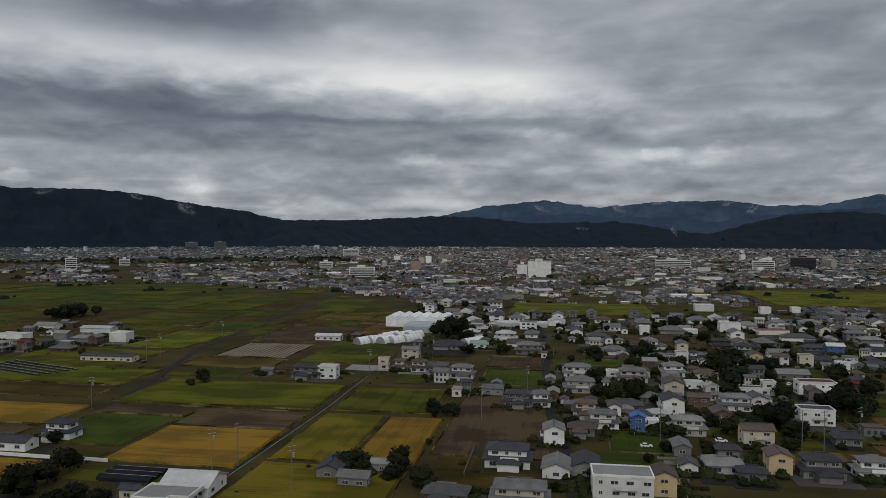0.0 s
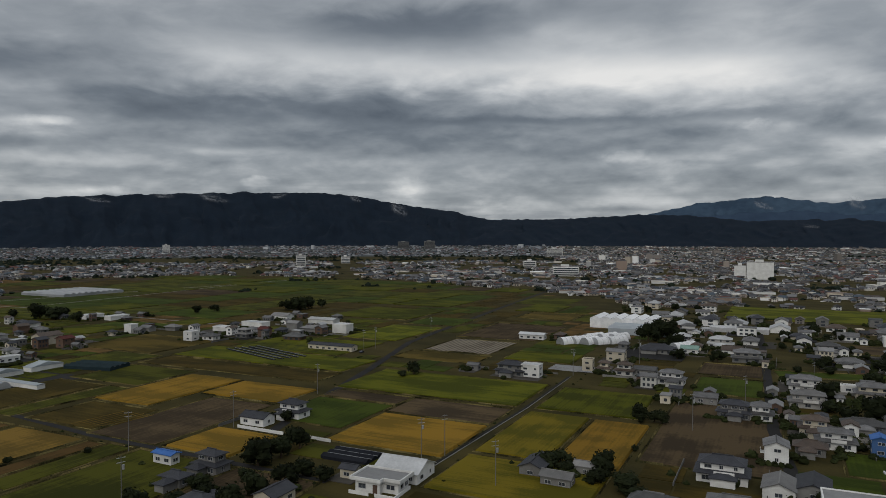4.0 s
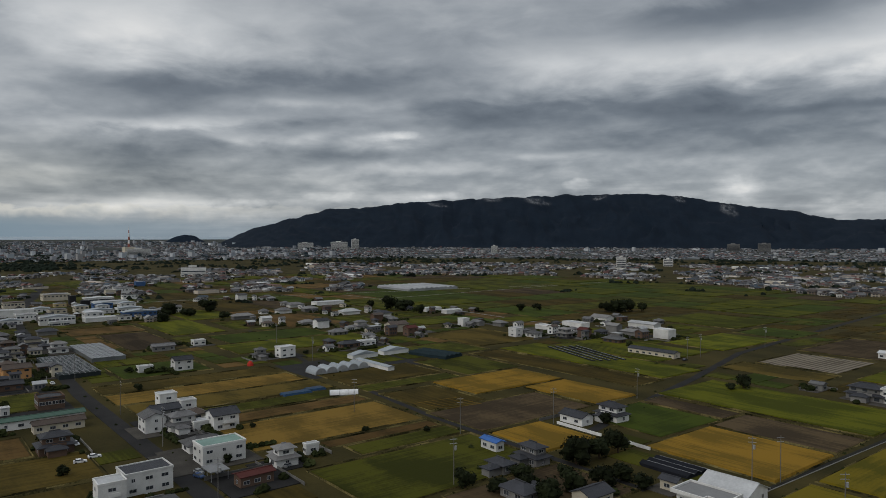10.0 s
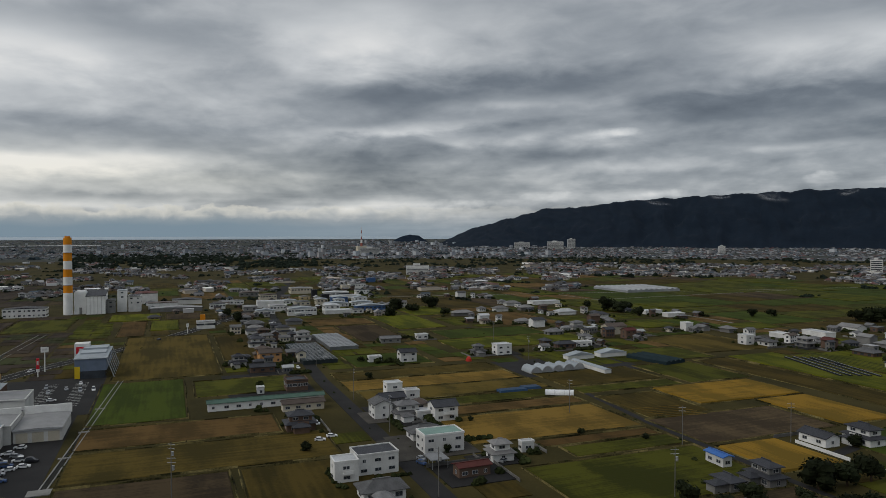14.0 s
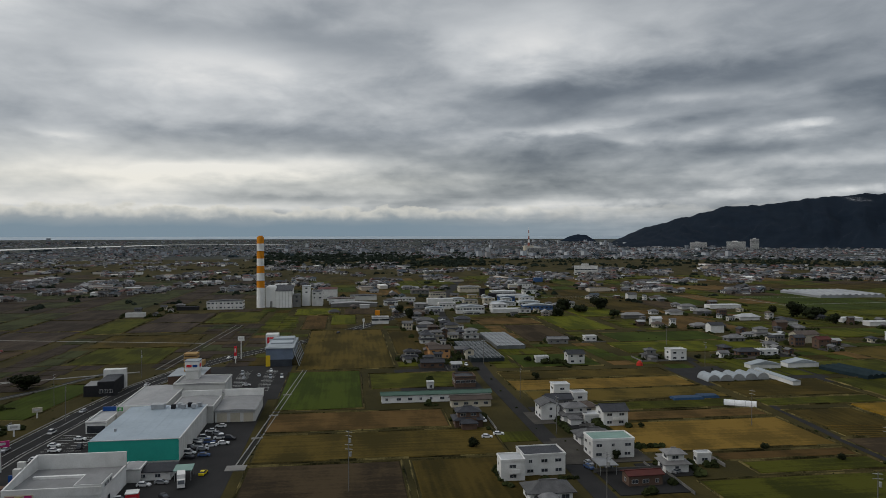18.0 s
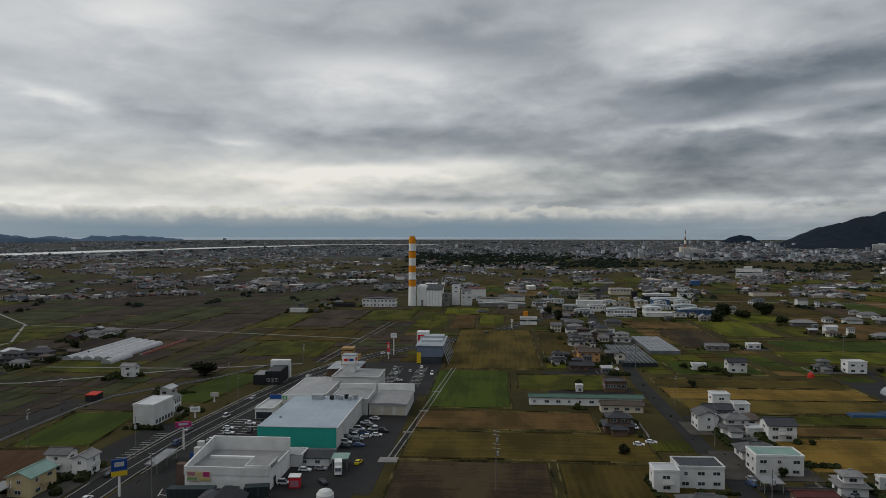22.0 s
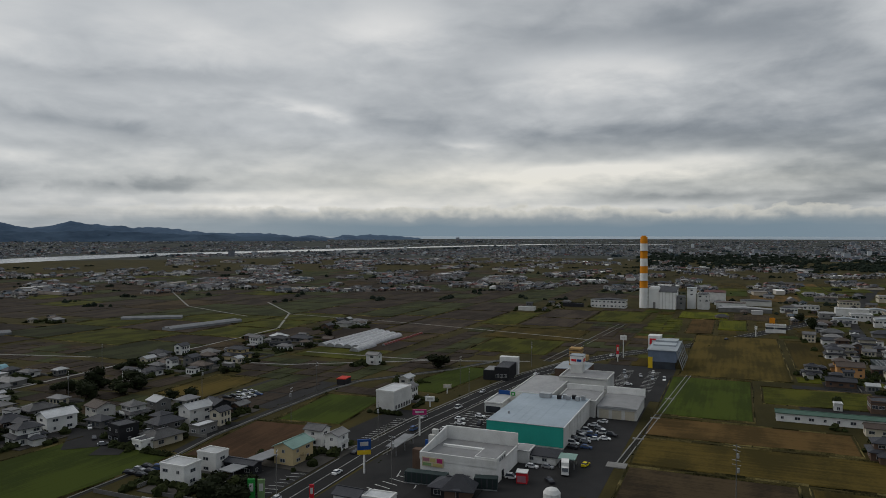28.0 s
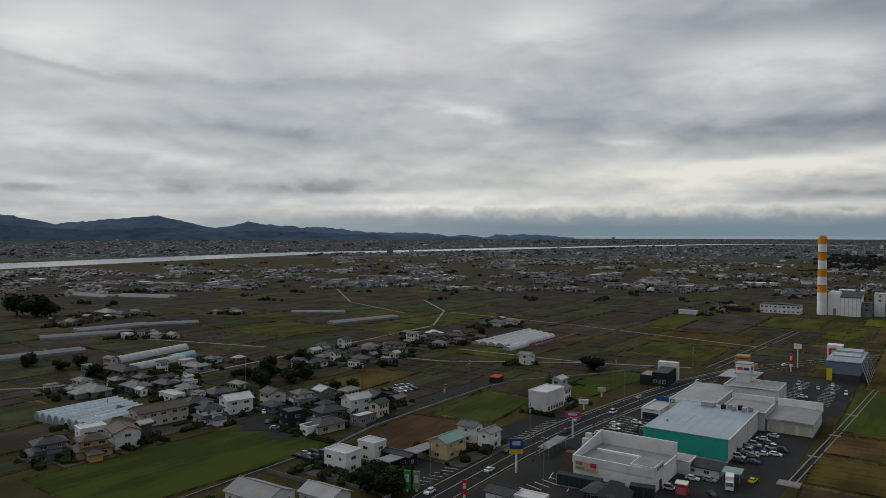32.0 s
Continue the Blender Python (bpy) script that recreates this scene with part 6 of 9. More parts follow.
part("high_block", Solid().box(-6.5, 7.8, -0.6, 5.4, -0.2, 5.4), WALL["K"], black)
part("high_roof", Solid().box(-6.3, 7.6, -0.4, 5.2, 5.4, 5.55), ROOF["d"], black)
part("rear_block", Solid().box(-9.6, -6.5, -2.0, 6.0, -0.2, 7.4), WALL["W"], black)
for k in range(3):
    window(black, 7.83, 0.6 + k * 1.7, 2.0, 1.2, 1.4, 90)
gatehouse = thing("hut", -149.6, -58.4, 10, "small hut with a steep black hipped roof", "hut")
part("wall", Solid().box(-2.6, 2.6, -3.0, 3.0, -0.2, 2.2), WALL["B"], gatehouse)
part("roof", Solid().frustum(3.3, 3.9, 2.1, 2.3, 3.3, 3.9).frustum(3.3, 3.9, 2.3, 5.2, 0.1, 0.8), ROOF["d"], gatehouse)

stilt = thing("showroom", -343, -31, 0, "blue grey showroom raised on slender steel posts", "building")
part("body", Solid().box(-16, 16, -6, 6, 3.2, 8.2), surface("blue_grey_cladding", (0.16, 0.20, 0.27), (0.12, 0.15, 0.20), 0.3, 0.5), stilt)
part("roof", Solid().box(-16.4, 16.4, -6.4, 6.4, 8.2, 8.5), SHEET, stilt)
for k in range(3):
    part("roof_slab", Solid().box(-15 + k * 10.5, -6.5 + k * 10.5, -5, 5, 8.5, 9.6 - 0.5 * k), SHEET, stilt)
part("yellow_panel", Solid().box(16.0, 16.1, -6.0, -4.0, 0.2, 5.2), SIGNYELLOW, stilt)
part("ground_floor", Solid().box(-14, 15.9, -5.6, 5.6, 0, 3.2), PANE, stilt)
for k in range(6):
    part("post", Solid().rod((-16 + k * 6.4, 9, 0), (-16 + k * 6.4, 6.2, 8.0), 0.22), METAL, stilt)
cube = thing("sign_cube", -357, -37, 0, "white rooftop cube sign with red square panel", "sign")
part("box", Solid().box(-3.2, 3.2, -3, 3, 0, 11.0), WALL["W"], cube)
part("sign_panel", Solid().box(3.2, 3.3, -2.3, 1.6, 6.6, 9.6), SIGNRED, cube)
part("white_mark", Solid().box(3.3, 3.36, -1.2, 0.5, 7.4, 8.9), PAINT, cube)


def pylon_sign(x, y, h, w, top, lower, label, turn=0.0, tall=3.2):
    ob = thing("pylon_sign", x, y, turn, label, "sign")
    part("pole", Solid().tube(0, 0, -0.2, h - tall, 0.28, 0.24, 8), WALL["W"], ob)
    part("panel", Solid().box(-0.25, 0.25, -w / 2, w / 2, h - tall, h), top, ob)
    if lower:
        part("lower_panel", Solid().box(-0.28, 0.28, -w / 2, w / 2, h - tall - 1.2, h - tall - 0.1), lower, ob)
    part("white_bar", Solid().box(0.25, 0.31, -w * 0.3, w * 0.3, h - tall * 0.62, h - tall * 0.22), PAINT, ob)
    return ob


pylon_sign(-155, -86.2, 8.6, 3.4, SIGNBLUE, SIGNYELLOW, "blue and yellow roadside pylon sign on a white pole", 35, 2.6)
pylon_sign(-190.6, -87.2, 7.8, 4.2, SIGNPINK, None, "magenta roadside pylon sign with white bars", 25, 1.5)
pylon_sign(-349, -51, 11, 3.0, WALL["W"], None, "white pylon sign beside the main road", 0, 2.2)
pylon_sign(-338, -52, 8, 1.2, SIGNRED, WALL["W"], "narrow red and white pylon sign", 0, 4.5)
pylon_sign(-129, -100.6, 5.0, 1.6, SIGNGREEN, None, "green roadside sign by the parking yard", 25, 4.4)
pylon_sign(-130.2, -98.8, 4.8, 1.6, DULLGREEN, None, "pale green sign beside a taller one", 25, 4.2)
pylon_sign(-133.2, -87.4, 4.2, 1.0, SIGNRED, None, "slim red banner sign beside the road", 25, 3.2)
pylon_sign(-224, -98.5, 3.6, 3.2, WALL["W"], None, "small white billboard at the roadside", 20, 1.6)
pylon_sign(-246, -101, 3.4, 3.0, WALL["C"], None, "small pale billboard in a field", 20, 1.5)
pylon_sign(-455, 10, 6, 1.4, WALL["W"], None, "small white roadside sign board", 0, 2.0)

# bays painted on the car parks
bays = bpy.data.objects["pavement"]
line_mesh = Solid().box(-2.4, 2.4, -0.12, 0.12, 0.05, 0.064).mesh("parking_line", PAINT)
for u0, v0, count in ((-196, -82, 11), (-196, -76, 10), (-318, -44, 16), (-318, -33, 16), (-300, -55, 12)):
    for k in range(count):
        ob = part("parking_line", line_mesh, None, bays)
        ob.matrix_basis = pose(u0 - 2.7 * k if u0 > -250 else u0 + 2.7 * k, v0, 0, 0, 0, 86)
yard = bpy.data.objects["pavement.001"]
for u0, v0, count in ((-158, -78, 9), (-150, -70, 8), (-136, -79, 8), (-144, -62, 8)):
    for k in range(count):
        ob = part("parking_line", line_mesh, None, yard)
        ob.matrix_basis = pose(u0 + 0.6 * k, v0 + 2.6 * k, 0, 0, 0, 14)

for k in range(8):
    ob = part("parking_line", line_mesh, None, yard)
    ob.matrix_basis = pose(-138 - 2.6 * k, -80.5 + 0.7 * k, 0, 0, 0, 74)
    ob = part("parking_line", line_mesh, None, yard)
    ob.matrix_basis = pose(-131 - 2.6 * k, -67 + 0.7 * k, 0, 0, 0, 74)

# road markings of the main road
MAIN = [(-100, -91), (-130, -93.5), (-170, -94.2), (-205, -92.7), (-252, -87.2), (-293, -80.5), (-330, -69), (-356, -56), (-382, -39), (-421, -10), (-530, 43)]


def along(points, off):
    out_pts = []
    for i, p in enumerate(points):
        q, r = points[max(i - 1, 0)], points[min(i + 1, len(points) - 1)]
        dx, dy = r[0] - q[0], r[1] - q[1]
        k = math.hypot(dx, dy)
        out_pts.append((p[0] - dy / k * off, p[1] + dx / k * off))
    return out_pts


for off, wide in ((-4.0, 0.12), (4.0, 0.12), (0.0, 0.12)):
    strip("road_line", along(MAIN, off), wide, PAINT, 0.1, "white painted line along the main road")
for off in (-5.4, 5.4):
    strip("kerb", along(MAIN[2:7], off), 0.35, CONCRETE, 0.2, "raised concrete pavement beside the main road")


# ---------------------------------------------------------------- greenhouses and sheds on the fields
GLASSROOF = surface("greenhouse_glass", (0.05, 0.06, 0.065), (0.026, 0.032, 0.036), 0.3, 0.35, grain=1.5, vary=0.15, spec=0.3)
PALEGLASS = surface("pale_greenhouse_glass", (0.17, 0.185, 0.195), (0.10, 0.11, 0.118), 0.3, 0.3, grain=1.5, vary=0.1, spec=0.4)
NET = surface("grey_net", (0.24, 0.245, 0.25), (0.17, 0.175, 0.18), 0.3, 0.7, grain=1.5, vary=0.15)
BLUETARP = surface("blue_tarpaulin", (0.025, 0.06, 0.12), (0.02, 0.04, 0.07), 0.6, 0.5, grain=2.0)
REDTARP = surface("red_tarpaulin", (0.50, 0.045, 0.03), (0.4, 0.04, 0.03), 0.8, 0.6)


def tunnel(x, y, length, width, height, turn, label="white vinyl tunnel greenhouse on a field", material=None):
    ob = thing("tunnel_greenhouse", x, y, turn, label, "greenhouse", "tunnel greenhouses")
    part("cover", Solid().vault(width, length, height, 11, 0.3), material or VINYL, ob)
    part("base_sill", Solid().box(-length / 2, length / 2, -width / 2 - 0.05, width / 2 + 0.05, -0.1, 0.3), CONCRETE, ob)
    n = max(3, int(length / 3))
    for i in range(n + 1):
        s = Solid().vault(width + 0.12, 0.12, height + 0.07, 11, 0.3)
        hoop = part("hoop", s, METAL, ob)
        hoop.location.x = -length / 2 + i * length / n
    return ob


def glasshouse(x, y, length, width, spans, turn, label, material=None, height=1.8, slope=0.2, bars=0.0):
    """Several gabled bays side by side, ridges along x."""
    ob = thing("glasshouse", x, y, turn, label, "greenhouse")
    bay = width / spans
    for k in range(spans):
        yy = -width / 2 + (k + 0.5) * bay
        wall = part("wall", Solid().box(-length / 2, length / 2, -bay / 2, bay / 2, -0.1, height).prism(length / 2, bay / 2, height, bay * slope), material or GLASSROOF, ob)
        wall.location.y = yy
        roof = part("roof", Solid().gable(length / 2 + 0.1, bay / 2, height + 0.03, bay * slope, 0.08), material or GLASSROOF, ob)
        roof.location.y = yy
        gut = part("gutter", Solid().box(-length / 2, length / 2, bay / 2 - 0.14, bay / 2 + 0.14, height, height + 0.2), NET, ob)
        gut.location.y = yy
    if bars:
        for k in range(1, int(length / bars)):
            xx = -length / 2 + k * bars
            part("glazing_bar", Solid().box(xx - 0.09, xx + 0.09, -width / 2, width / 2, height + bay * slope * 0.4, height + bay * slope + 0.16), VINYL, ob)
    return ob


for k in range(5):
    tunnel(-353 + 1.5 * k, -204.5 + 5.2 * k, 62 - 3 * k, 5.0, 1.9, 0)
tunnel(-324, -180.5, 20, 5.0, 1.9, 0)
tunnel(-362, -175.5, 50, 1.6, 0.9, 0, "low dull red covered seed tunnel", surface("dull_red_film", (0.24, 0.06, 0.05), (0.17, 0.05, 0.045), 0.6, 0.6))
tunnel(-201, -315, 42, 6, 2.8, 10)
tunnel(-188, -291, 30, 5, 2.6, 8)
tunnel(-205, -297, 14, 5, 2.6, 8, "light blue covered tunnel greenhouse", surface("pale_blue_film", (0.28, 0.48, 0.55), (0.22, 0.4, 0.46), 0.5, 0.4))
tunnel(-229.5, 135.5, 10.5, 2.6, 1.7, 62, "single white vinyl tunnel on a field", WHITEFILM)
for k in range(5):
    tunnel(-272.5 - 0.4 * k, 147 + 5.6 * k, 9, 5.2, 2.5, 0, "grey arched shed roof in a row", SHEET)
FILM = surface("blue_white_film", (0.46, 0.52, 0.57), (0.33, 0.38, 0.42), 0.4, 0.4, grain=2.0)
for k in range(8):
    tunnel(-122.5, -234.5 + 3.5 * k, 27 - 0.6 * k, 3.3, 3.0, 0, "long pale blue film tunnel in a row of eight", FILM)
DARKNET = surface("black_net", (0.02, 0.022, 0.028), (0.012, 0.013, 0.017), 0.4, 0.8)
glasshouse(-104, 158.5, 14, 9, 3, 0, "dark low net house behind a white barn", DARKNET, 0.7)
glasshouse(-352, 65, 54, 16, 8, 0, "dark multi span glasshouse with pale glazing bars", surface("dull_dark_glass", (0.035, 0.045, 0.047), (0.02, 0.026, 0.028), 0.3, 0.75, grain=1.5, vary=0.15, spec=0.1), 1.8, 0.09, 2.6)
glasshouse(-385, 84.5, 50, 15, 6, 0, "grey multi span glasshouse", PALEGLASS, 1.8, 0.09, 5.0)
glasshouse(-636, 470, 62, 66, 10, 0, "wide flat pale grey greenhouse across the paddies", surface("dusty_film", (0.34, 0.35, 0.36), (0.22, 0.23, 0.24), 0.1, 0.5), 2.2)
for u, v, l, w, r in ((-168, -358, 40, 9, 172), (-217, -405, 48, 9, 160), (-243, -424, 44, 10, 172), (-275, -412, 36, 9, 150), (-470, -775, 60, 14, 115), (-495, -745, 50, 14, 115),
                      (-380, -605, 60, 18, 110), (-356, -660, 70, 16, 95), (-365, -322, 55, 9, 168), (-381, -382, 40, 8, 125)):
    glasshouse(u, v, l, w, 2, r, "long low grey net house on a field", NET, 1.4)
# pale cluster of covered mounds near the paddies
for k, (u, v, l, r) in enumerate(((-106, 374, 12, 60), (-101, 380, 13, 65), (-95, 379, 12, 70), (-89, 381, 11, 55), (-83, 388, 13, 60), (-97, 394, 13, 60), (-90, 398, 14, 65), (-84, 400, 12, 60))):
    tunnel(u, v, l, 6, 3.6, r, "round white vinyl covered greenhouse in a cluster", WHITEFILM)
glasshouse(-92, 458, 26, 40, 6, 90, "large stepped bright white covered greenhouse", WHITEFILM, 6.0)
glasshouse(-78, 432, 34, 22, 4, 0, "wide grey white covered shed", SHEET, 3.5)
glasshouse(-25, 462, 33, 8, 2, 0, "long low pale greenhouse beside the houses", VINYL, 2.6)
tunnel(-47, 379, 16, 6, 4, 60, "short bright white dome greenhouse", WHITEFILM)
for u, v, l, w in ((-242, 122, 5, 12), (-244, 131, 5, 8)):
    tagged(new("tarpaulin", Solid().frustum(l / 2, w / 2, -0.1, 0.9, l / 2 - 0.6, w / 2 - 0.6).mesh("tarpaulin", BLUETARP)), "blue tarpaulin sheet over a crop bed", "tarpaulin").location = (u, v, 0)
glasshouse(-276.5, 215.5, 24, 13, 4, 12, "low dark blue green net house on a paddy", surface("blue_green_net", (0.022, 0.036, 0.042), (0.012, 0.022, 0.026), 0.4, 0.8), 1.4)
hall("shed", -296.5, -291.5, 177, 191.5, 1.9, "long white farm shed with a grey roof", WALL["W"], SHEET, 0, "shed", 0, 0, 0, 0.2)
hall("shed", -284.0, -257.0, 174.0, 177.4, 1.8, "long narrow white shed beside arched sheds", WALL["W"], SHEET, 0, "shed", 0, 0, 0, 0.2)
hall("shed", -297.0, -291.5, 195.0, 210.0, 2.1, "white sheet metal barn beside a net house", STACK_WHITE, SHEET, 0, "shed", 0, 0, 0, 0.2)
works_rng = random.Random(77)
for row, u in enumerate((-526, -543, -560, -579, -598, -616)):
    v = 57.0 + row * 3
    while v < 150 + row * 2:
        run, deep_by = works_rng.uniform(8, 24), works_rng.uniform(6, 10)
        if all(math.hypot(u - q[0], v + run / 2 - q[1]) > q[2] + run / 2 for q in homes_laid):
            wall_key, roof_by = works_rng.choice((("W", SHEET), ("W", ROOF["w"]), ("C", SHEET), ("W", SHEET), ("E", ROOF["d"]), ("U", SHEET)))
            hall("workshop", u - deep_by, u, v, v + run, works_rng.uniform(2.8, 5.2), "low pale workshop with a sheet metal roof", WALL[wall_key], roof_by, works_rng.choice((0, 0, 0.4)), "workshop", 3, 0, 0, 0.12)
            homes_laid.append((u - deep_by / 2, v + run / 2, run * 0.55))
        v += run + works_rng.uniform(2, 9)
for k in range(5):
    bed = thing("net_frame", -236.5 + 1.8 * k, 270 + 3.5 * k, -19, "long low dark net frame over a crop row", "net frame")
    part("net", Solid().frustum(22.5, 1.0, -0.1, 0.9, 22.3, 0.7), DARKNET, bed)
    part("rail", Solid().box(-22.5, 22.5, -0.06, 0.06, 0.9, 1.0), METAL, bed)
for k in range(7):
    strip("straw_row", [(-201.5 + 2.1 * k, 147.5 + 0.4 * k), (-199.5 + 2.1 * k, 165.5 + 0.2 * k)], 0.4, CROP["straw"], 0.24, "row of pale straw laid out on a field")
ball = thing("storage_cover", -307, 132, 0, "small bright red tarpaulin covered heap", "tarpaulin")
part("cover", Solid().tube(0, 0, -0.1, 1.2, 1.5, 1.3, 12).tube(0, 0, 1.2, 2.2, 1.3, 0.5, 12), REDTARP, ball)
shade = thing("storage_cover", -246, -146, 8, "low shed with a red tarpaulin roof", "shed")
part("roof", Solid().box(-3, 3, -2, 2, 2.2, 2.5), REDTARP, shade)
part("wall", Solid().box(-2.9, 2.9, -1.9, 1.9, 0, 2.2), WALL["K"], shade)
# rows of frames on the fields
for u0, v0, n, l, turn in ((-94, 300, 4, 45, 0), (-262, 290, 5, 55, 0)):
    for k in range(n):
        ob = new("crop_bed", Solid().frustum(l / 2, 0.7, -0.1, 0.6, l / 2 - 0.3, 0.18).mesh("crop_bed", NET if u0 == -94 else CROP["dark"]))
        ob.matrix_world = pose(u0 + l / 2, v0 + 3.1 * k, 0, 0, 0, turn)
        tagged(ob, "long narrow covered crop bed", "crop bed", "crop beds in rows")
field(-168, -131, 322, 364, "mulch")

# odds and ends round the shops and lanes
CONTAINER = surface("dark_green_paint", (0.03, 0.045, 0.045), (0.025, 0.035, 0.035), 0.5, 0.5)
for x, y, turn, length in ((-154.2, -68.7, 4, 10.5), (-156.5, -54.4, 12, 5.5)):
    truck = thing("cargo_container", x, y, turn, "dark grey green cargo container on the car park", "container")
    a = length / 2
    part("box", Solid().box(-1.3, 1.3, -a, a, 0.4, 2.9), CONTAINER, truck)
    for k in range(int(length / 1.3)):
        part("rib", Solid().box(1.3, 1.36, -a + 0.4 + k * 1.3, -a + 0.7 + k * 1.3, 0.5, 2.8), ROOF["d"], truck)
    part("door", Solid().box(-1.2, 1.2, -a - 0.08, -a, 0.5, 2.8), CLAD, truck)
    part("skid", Solid().box(-1.2, -0.9, -a, a, 0, 0.4).box(0.9, 1.2, -a, a, 0, 0.4), METAL, truck)
kiosk = thing("kiosk", -164.2, -47.8, 8, "red vending kiosk with a pale top", "kiosk")
part("body", Solid().box(-1.3, 1.3, -1.3, 1.3, 0, 2.6), SIGNRED, kiosk)
part("top", Solid().box(-1.4, 1.4, -1.4, 1.4, 2.6, 2.8), WALL["W"], kiosk)
part("front_panel", Solid().box(1.3, 1.36, -1.0, 1.0, 0.4, 1.9), DULLPINK, kiosk)
lorry = thing("box_truck", -174.2, -39.6, 12, "small white box truck on the car park", "truck", "", 0.06)
part("cargo_box", Solid().box(-2.6, 0.8, -0.95, 0.95, 0.7, 3.0), WALL["W"], lorry)
part("cab", Solid().add([(0.9, -0.9, 0.4), (2.5, -0.9, 0.4), (2.5, 0.9, 0.4), (0.9, 0.9, 0.4), (0.9, -0.85, 2.1), (2.1, -0.85, 2.1), (2.1, 0.85, 2.1), (0.9, 0.85, 2.1)],
                        [(0, 3, 2, 1), (4, 5, 6, 7), (0, 1, 5, 4), (1, 2, 6, 5), (2, 3, 7, 6), (3, 0, 4, 7)]), WALL["W"], lorry)
part("windscreen", Solid().add([(2.47, -0.75, 1.25), (2.47, 0.75, 1.25), (2.18, 0.75, 2.0), (2.18, -0.75, 2.0), (2.4, -0.75, 1.25), (2.4, 0.75, 1.25), (2.1, 0.75, 2.0), (2.1, -0.75, 2.0)],
                               [(0, 1, 2, 3), (7, 6, 5, 4), (0, 4, 5, 1), (3, 2, 6, 7), (1, 5, 6, 2), (0, 3, 7, 4)]), PANE, lorry)
for wx in (-1.7, 1.7):
    for wy in (-0.85, 0.85):
        part("wheel", Solid().rod((wx, wy - 0.12, 0.36), (wx, wy + 0.12, 0.36), 0.36, 12), ROOF["d"], lorry)
tank = thing("dome_tank", -156.5, -38.6, 0, "round white dome tank in the yard", "tank")
part("dome", Solid().tube(0, 0, -0.1, 1.4, 2.0, 2.0, 16).tube(0, 0, 1.4, 2.2, 2.0, 1.4, 16).tube(0, 0, 2.2, 2.6, 1.4, 0.4, 16), WALL["W"], tank)
for u, v, a, b in ((-185.4, -28.6, 2.0, 2.6), (-212, -26.6, 0.6, 1.6), (-238, -24.6, 0.6, 1.6), (-268, -22.6, 0.6, 1.6)):
    tagged(new("culvert_slab", Solid().box(u - a, u + a, v - b, v + b, -0.1, 0.24).mesh("culvert_slab", CONCRETE)), "pale concrete slab across the canal", "slab")


def carport(x, y, w, d, turn, label="flat grey carport roof on steel posts"):
    ob = thing("carport", x, y, turn, label, "carport")
    part("roof", Solid().box(-w / 2, w / 2, -d / 2, d / 2, 2.5, 2.7), NET, ob)
    for px in (-0.45, 0.0, 0.45):
        for py in (-0.42, 0.42):
            part("post", Solid().box(px * w - 0.06, px * w + 0.06, py * d - 0.06, py * d + 0.06, -0.1, 2.5), METAL, ob)


carport(-146, -113.4, 19, 4.5, -6)
carport(-176, -86.4, 13, 3.2, 2, "dark flat canopy beside the road")
carport(-170, 64, 6, 5, 0)
for u0, u1 in ((-152, -134), (-129, -117)):
    strip("low_wall", [(u0, 167.6), (u1, 167.2)], 0.25, WALL["W"], 0.9, "low white garden wall beside the lane")
strip("pavement", along([(-128, -93.5), (-166, -94.2)], 14.0), 18, ASPHALT, 0.045, "dark asphalt yard beside the main road")
for line, wide in (([(-143, -168), (-156, -180), (-164, -188)], 13), ([(-140, -158), (-156, -166), (-173, -178)], 8), ([(-148, -291), (-168, -262), (-167, -232), (-152, -221)], 5), ([(-112, -207), (-136, -196), (-150, -186)], 5)):
    strip("pavement", line, wide, ASPHALT, 0.24, "dark asphalt lane and yards between the village houses")
for row_v, first, last in ((-101.2, -134, -162), (-112.5, -132, -146), (-100.2, -182, -206)):
    u = first
    while u > last:
        strip("parking_line", [(u, row_v - 1.9), (u - 0.8, row_v + 1.9)], 0.14, PAINT, 0.08, "white painted parking line on dark asphalt")
        u -= 2.3
strip("pavement", along([(-178, -94), (-216, -91.5)], 11.0), 12, ASPHALT, 0.045, "wet asphalt lot beside the white windowless building")
tagged(new("pavement", Solid().box(-246, -200, -178, -148, -0.2, 0.05).mesh("pavement", ASPHALT)), "grey gravel yard with parked cars", "pavement", kind="structure")
tagged(new("pavement", Solid().box(-312, -262, 20, 52, -0.2, 0.04).mesh("pavement", ASPHALT)), "grey yard between village houses", "pavement", kind="structure")
tagged(new("pavement", Solid().box(-300, -262, 140, 200, -0.2, 0.04).mesh("pavement", ASPHALT)), "grey yard between farm sheds", "pavement", kind="structure")


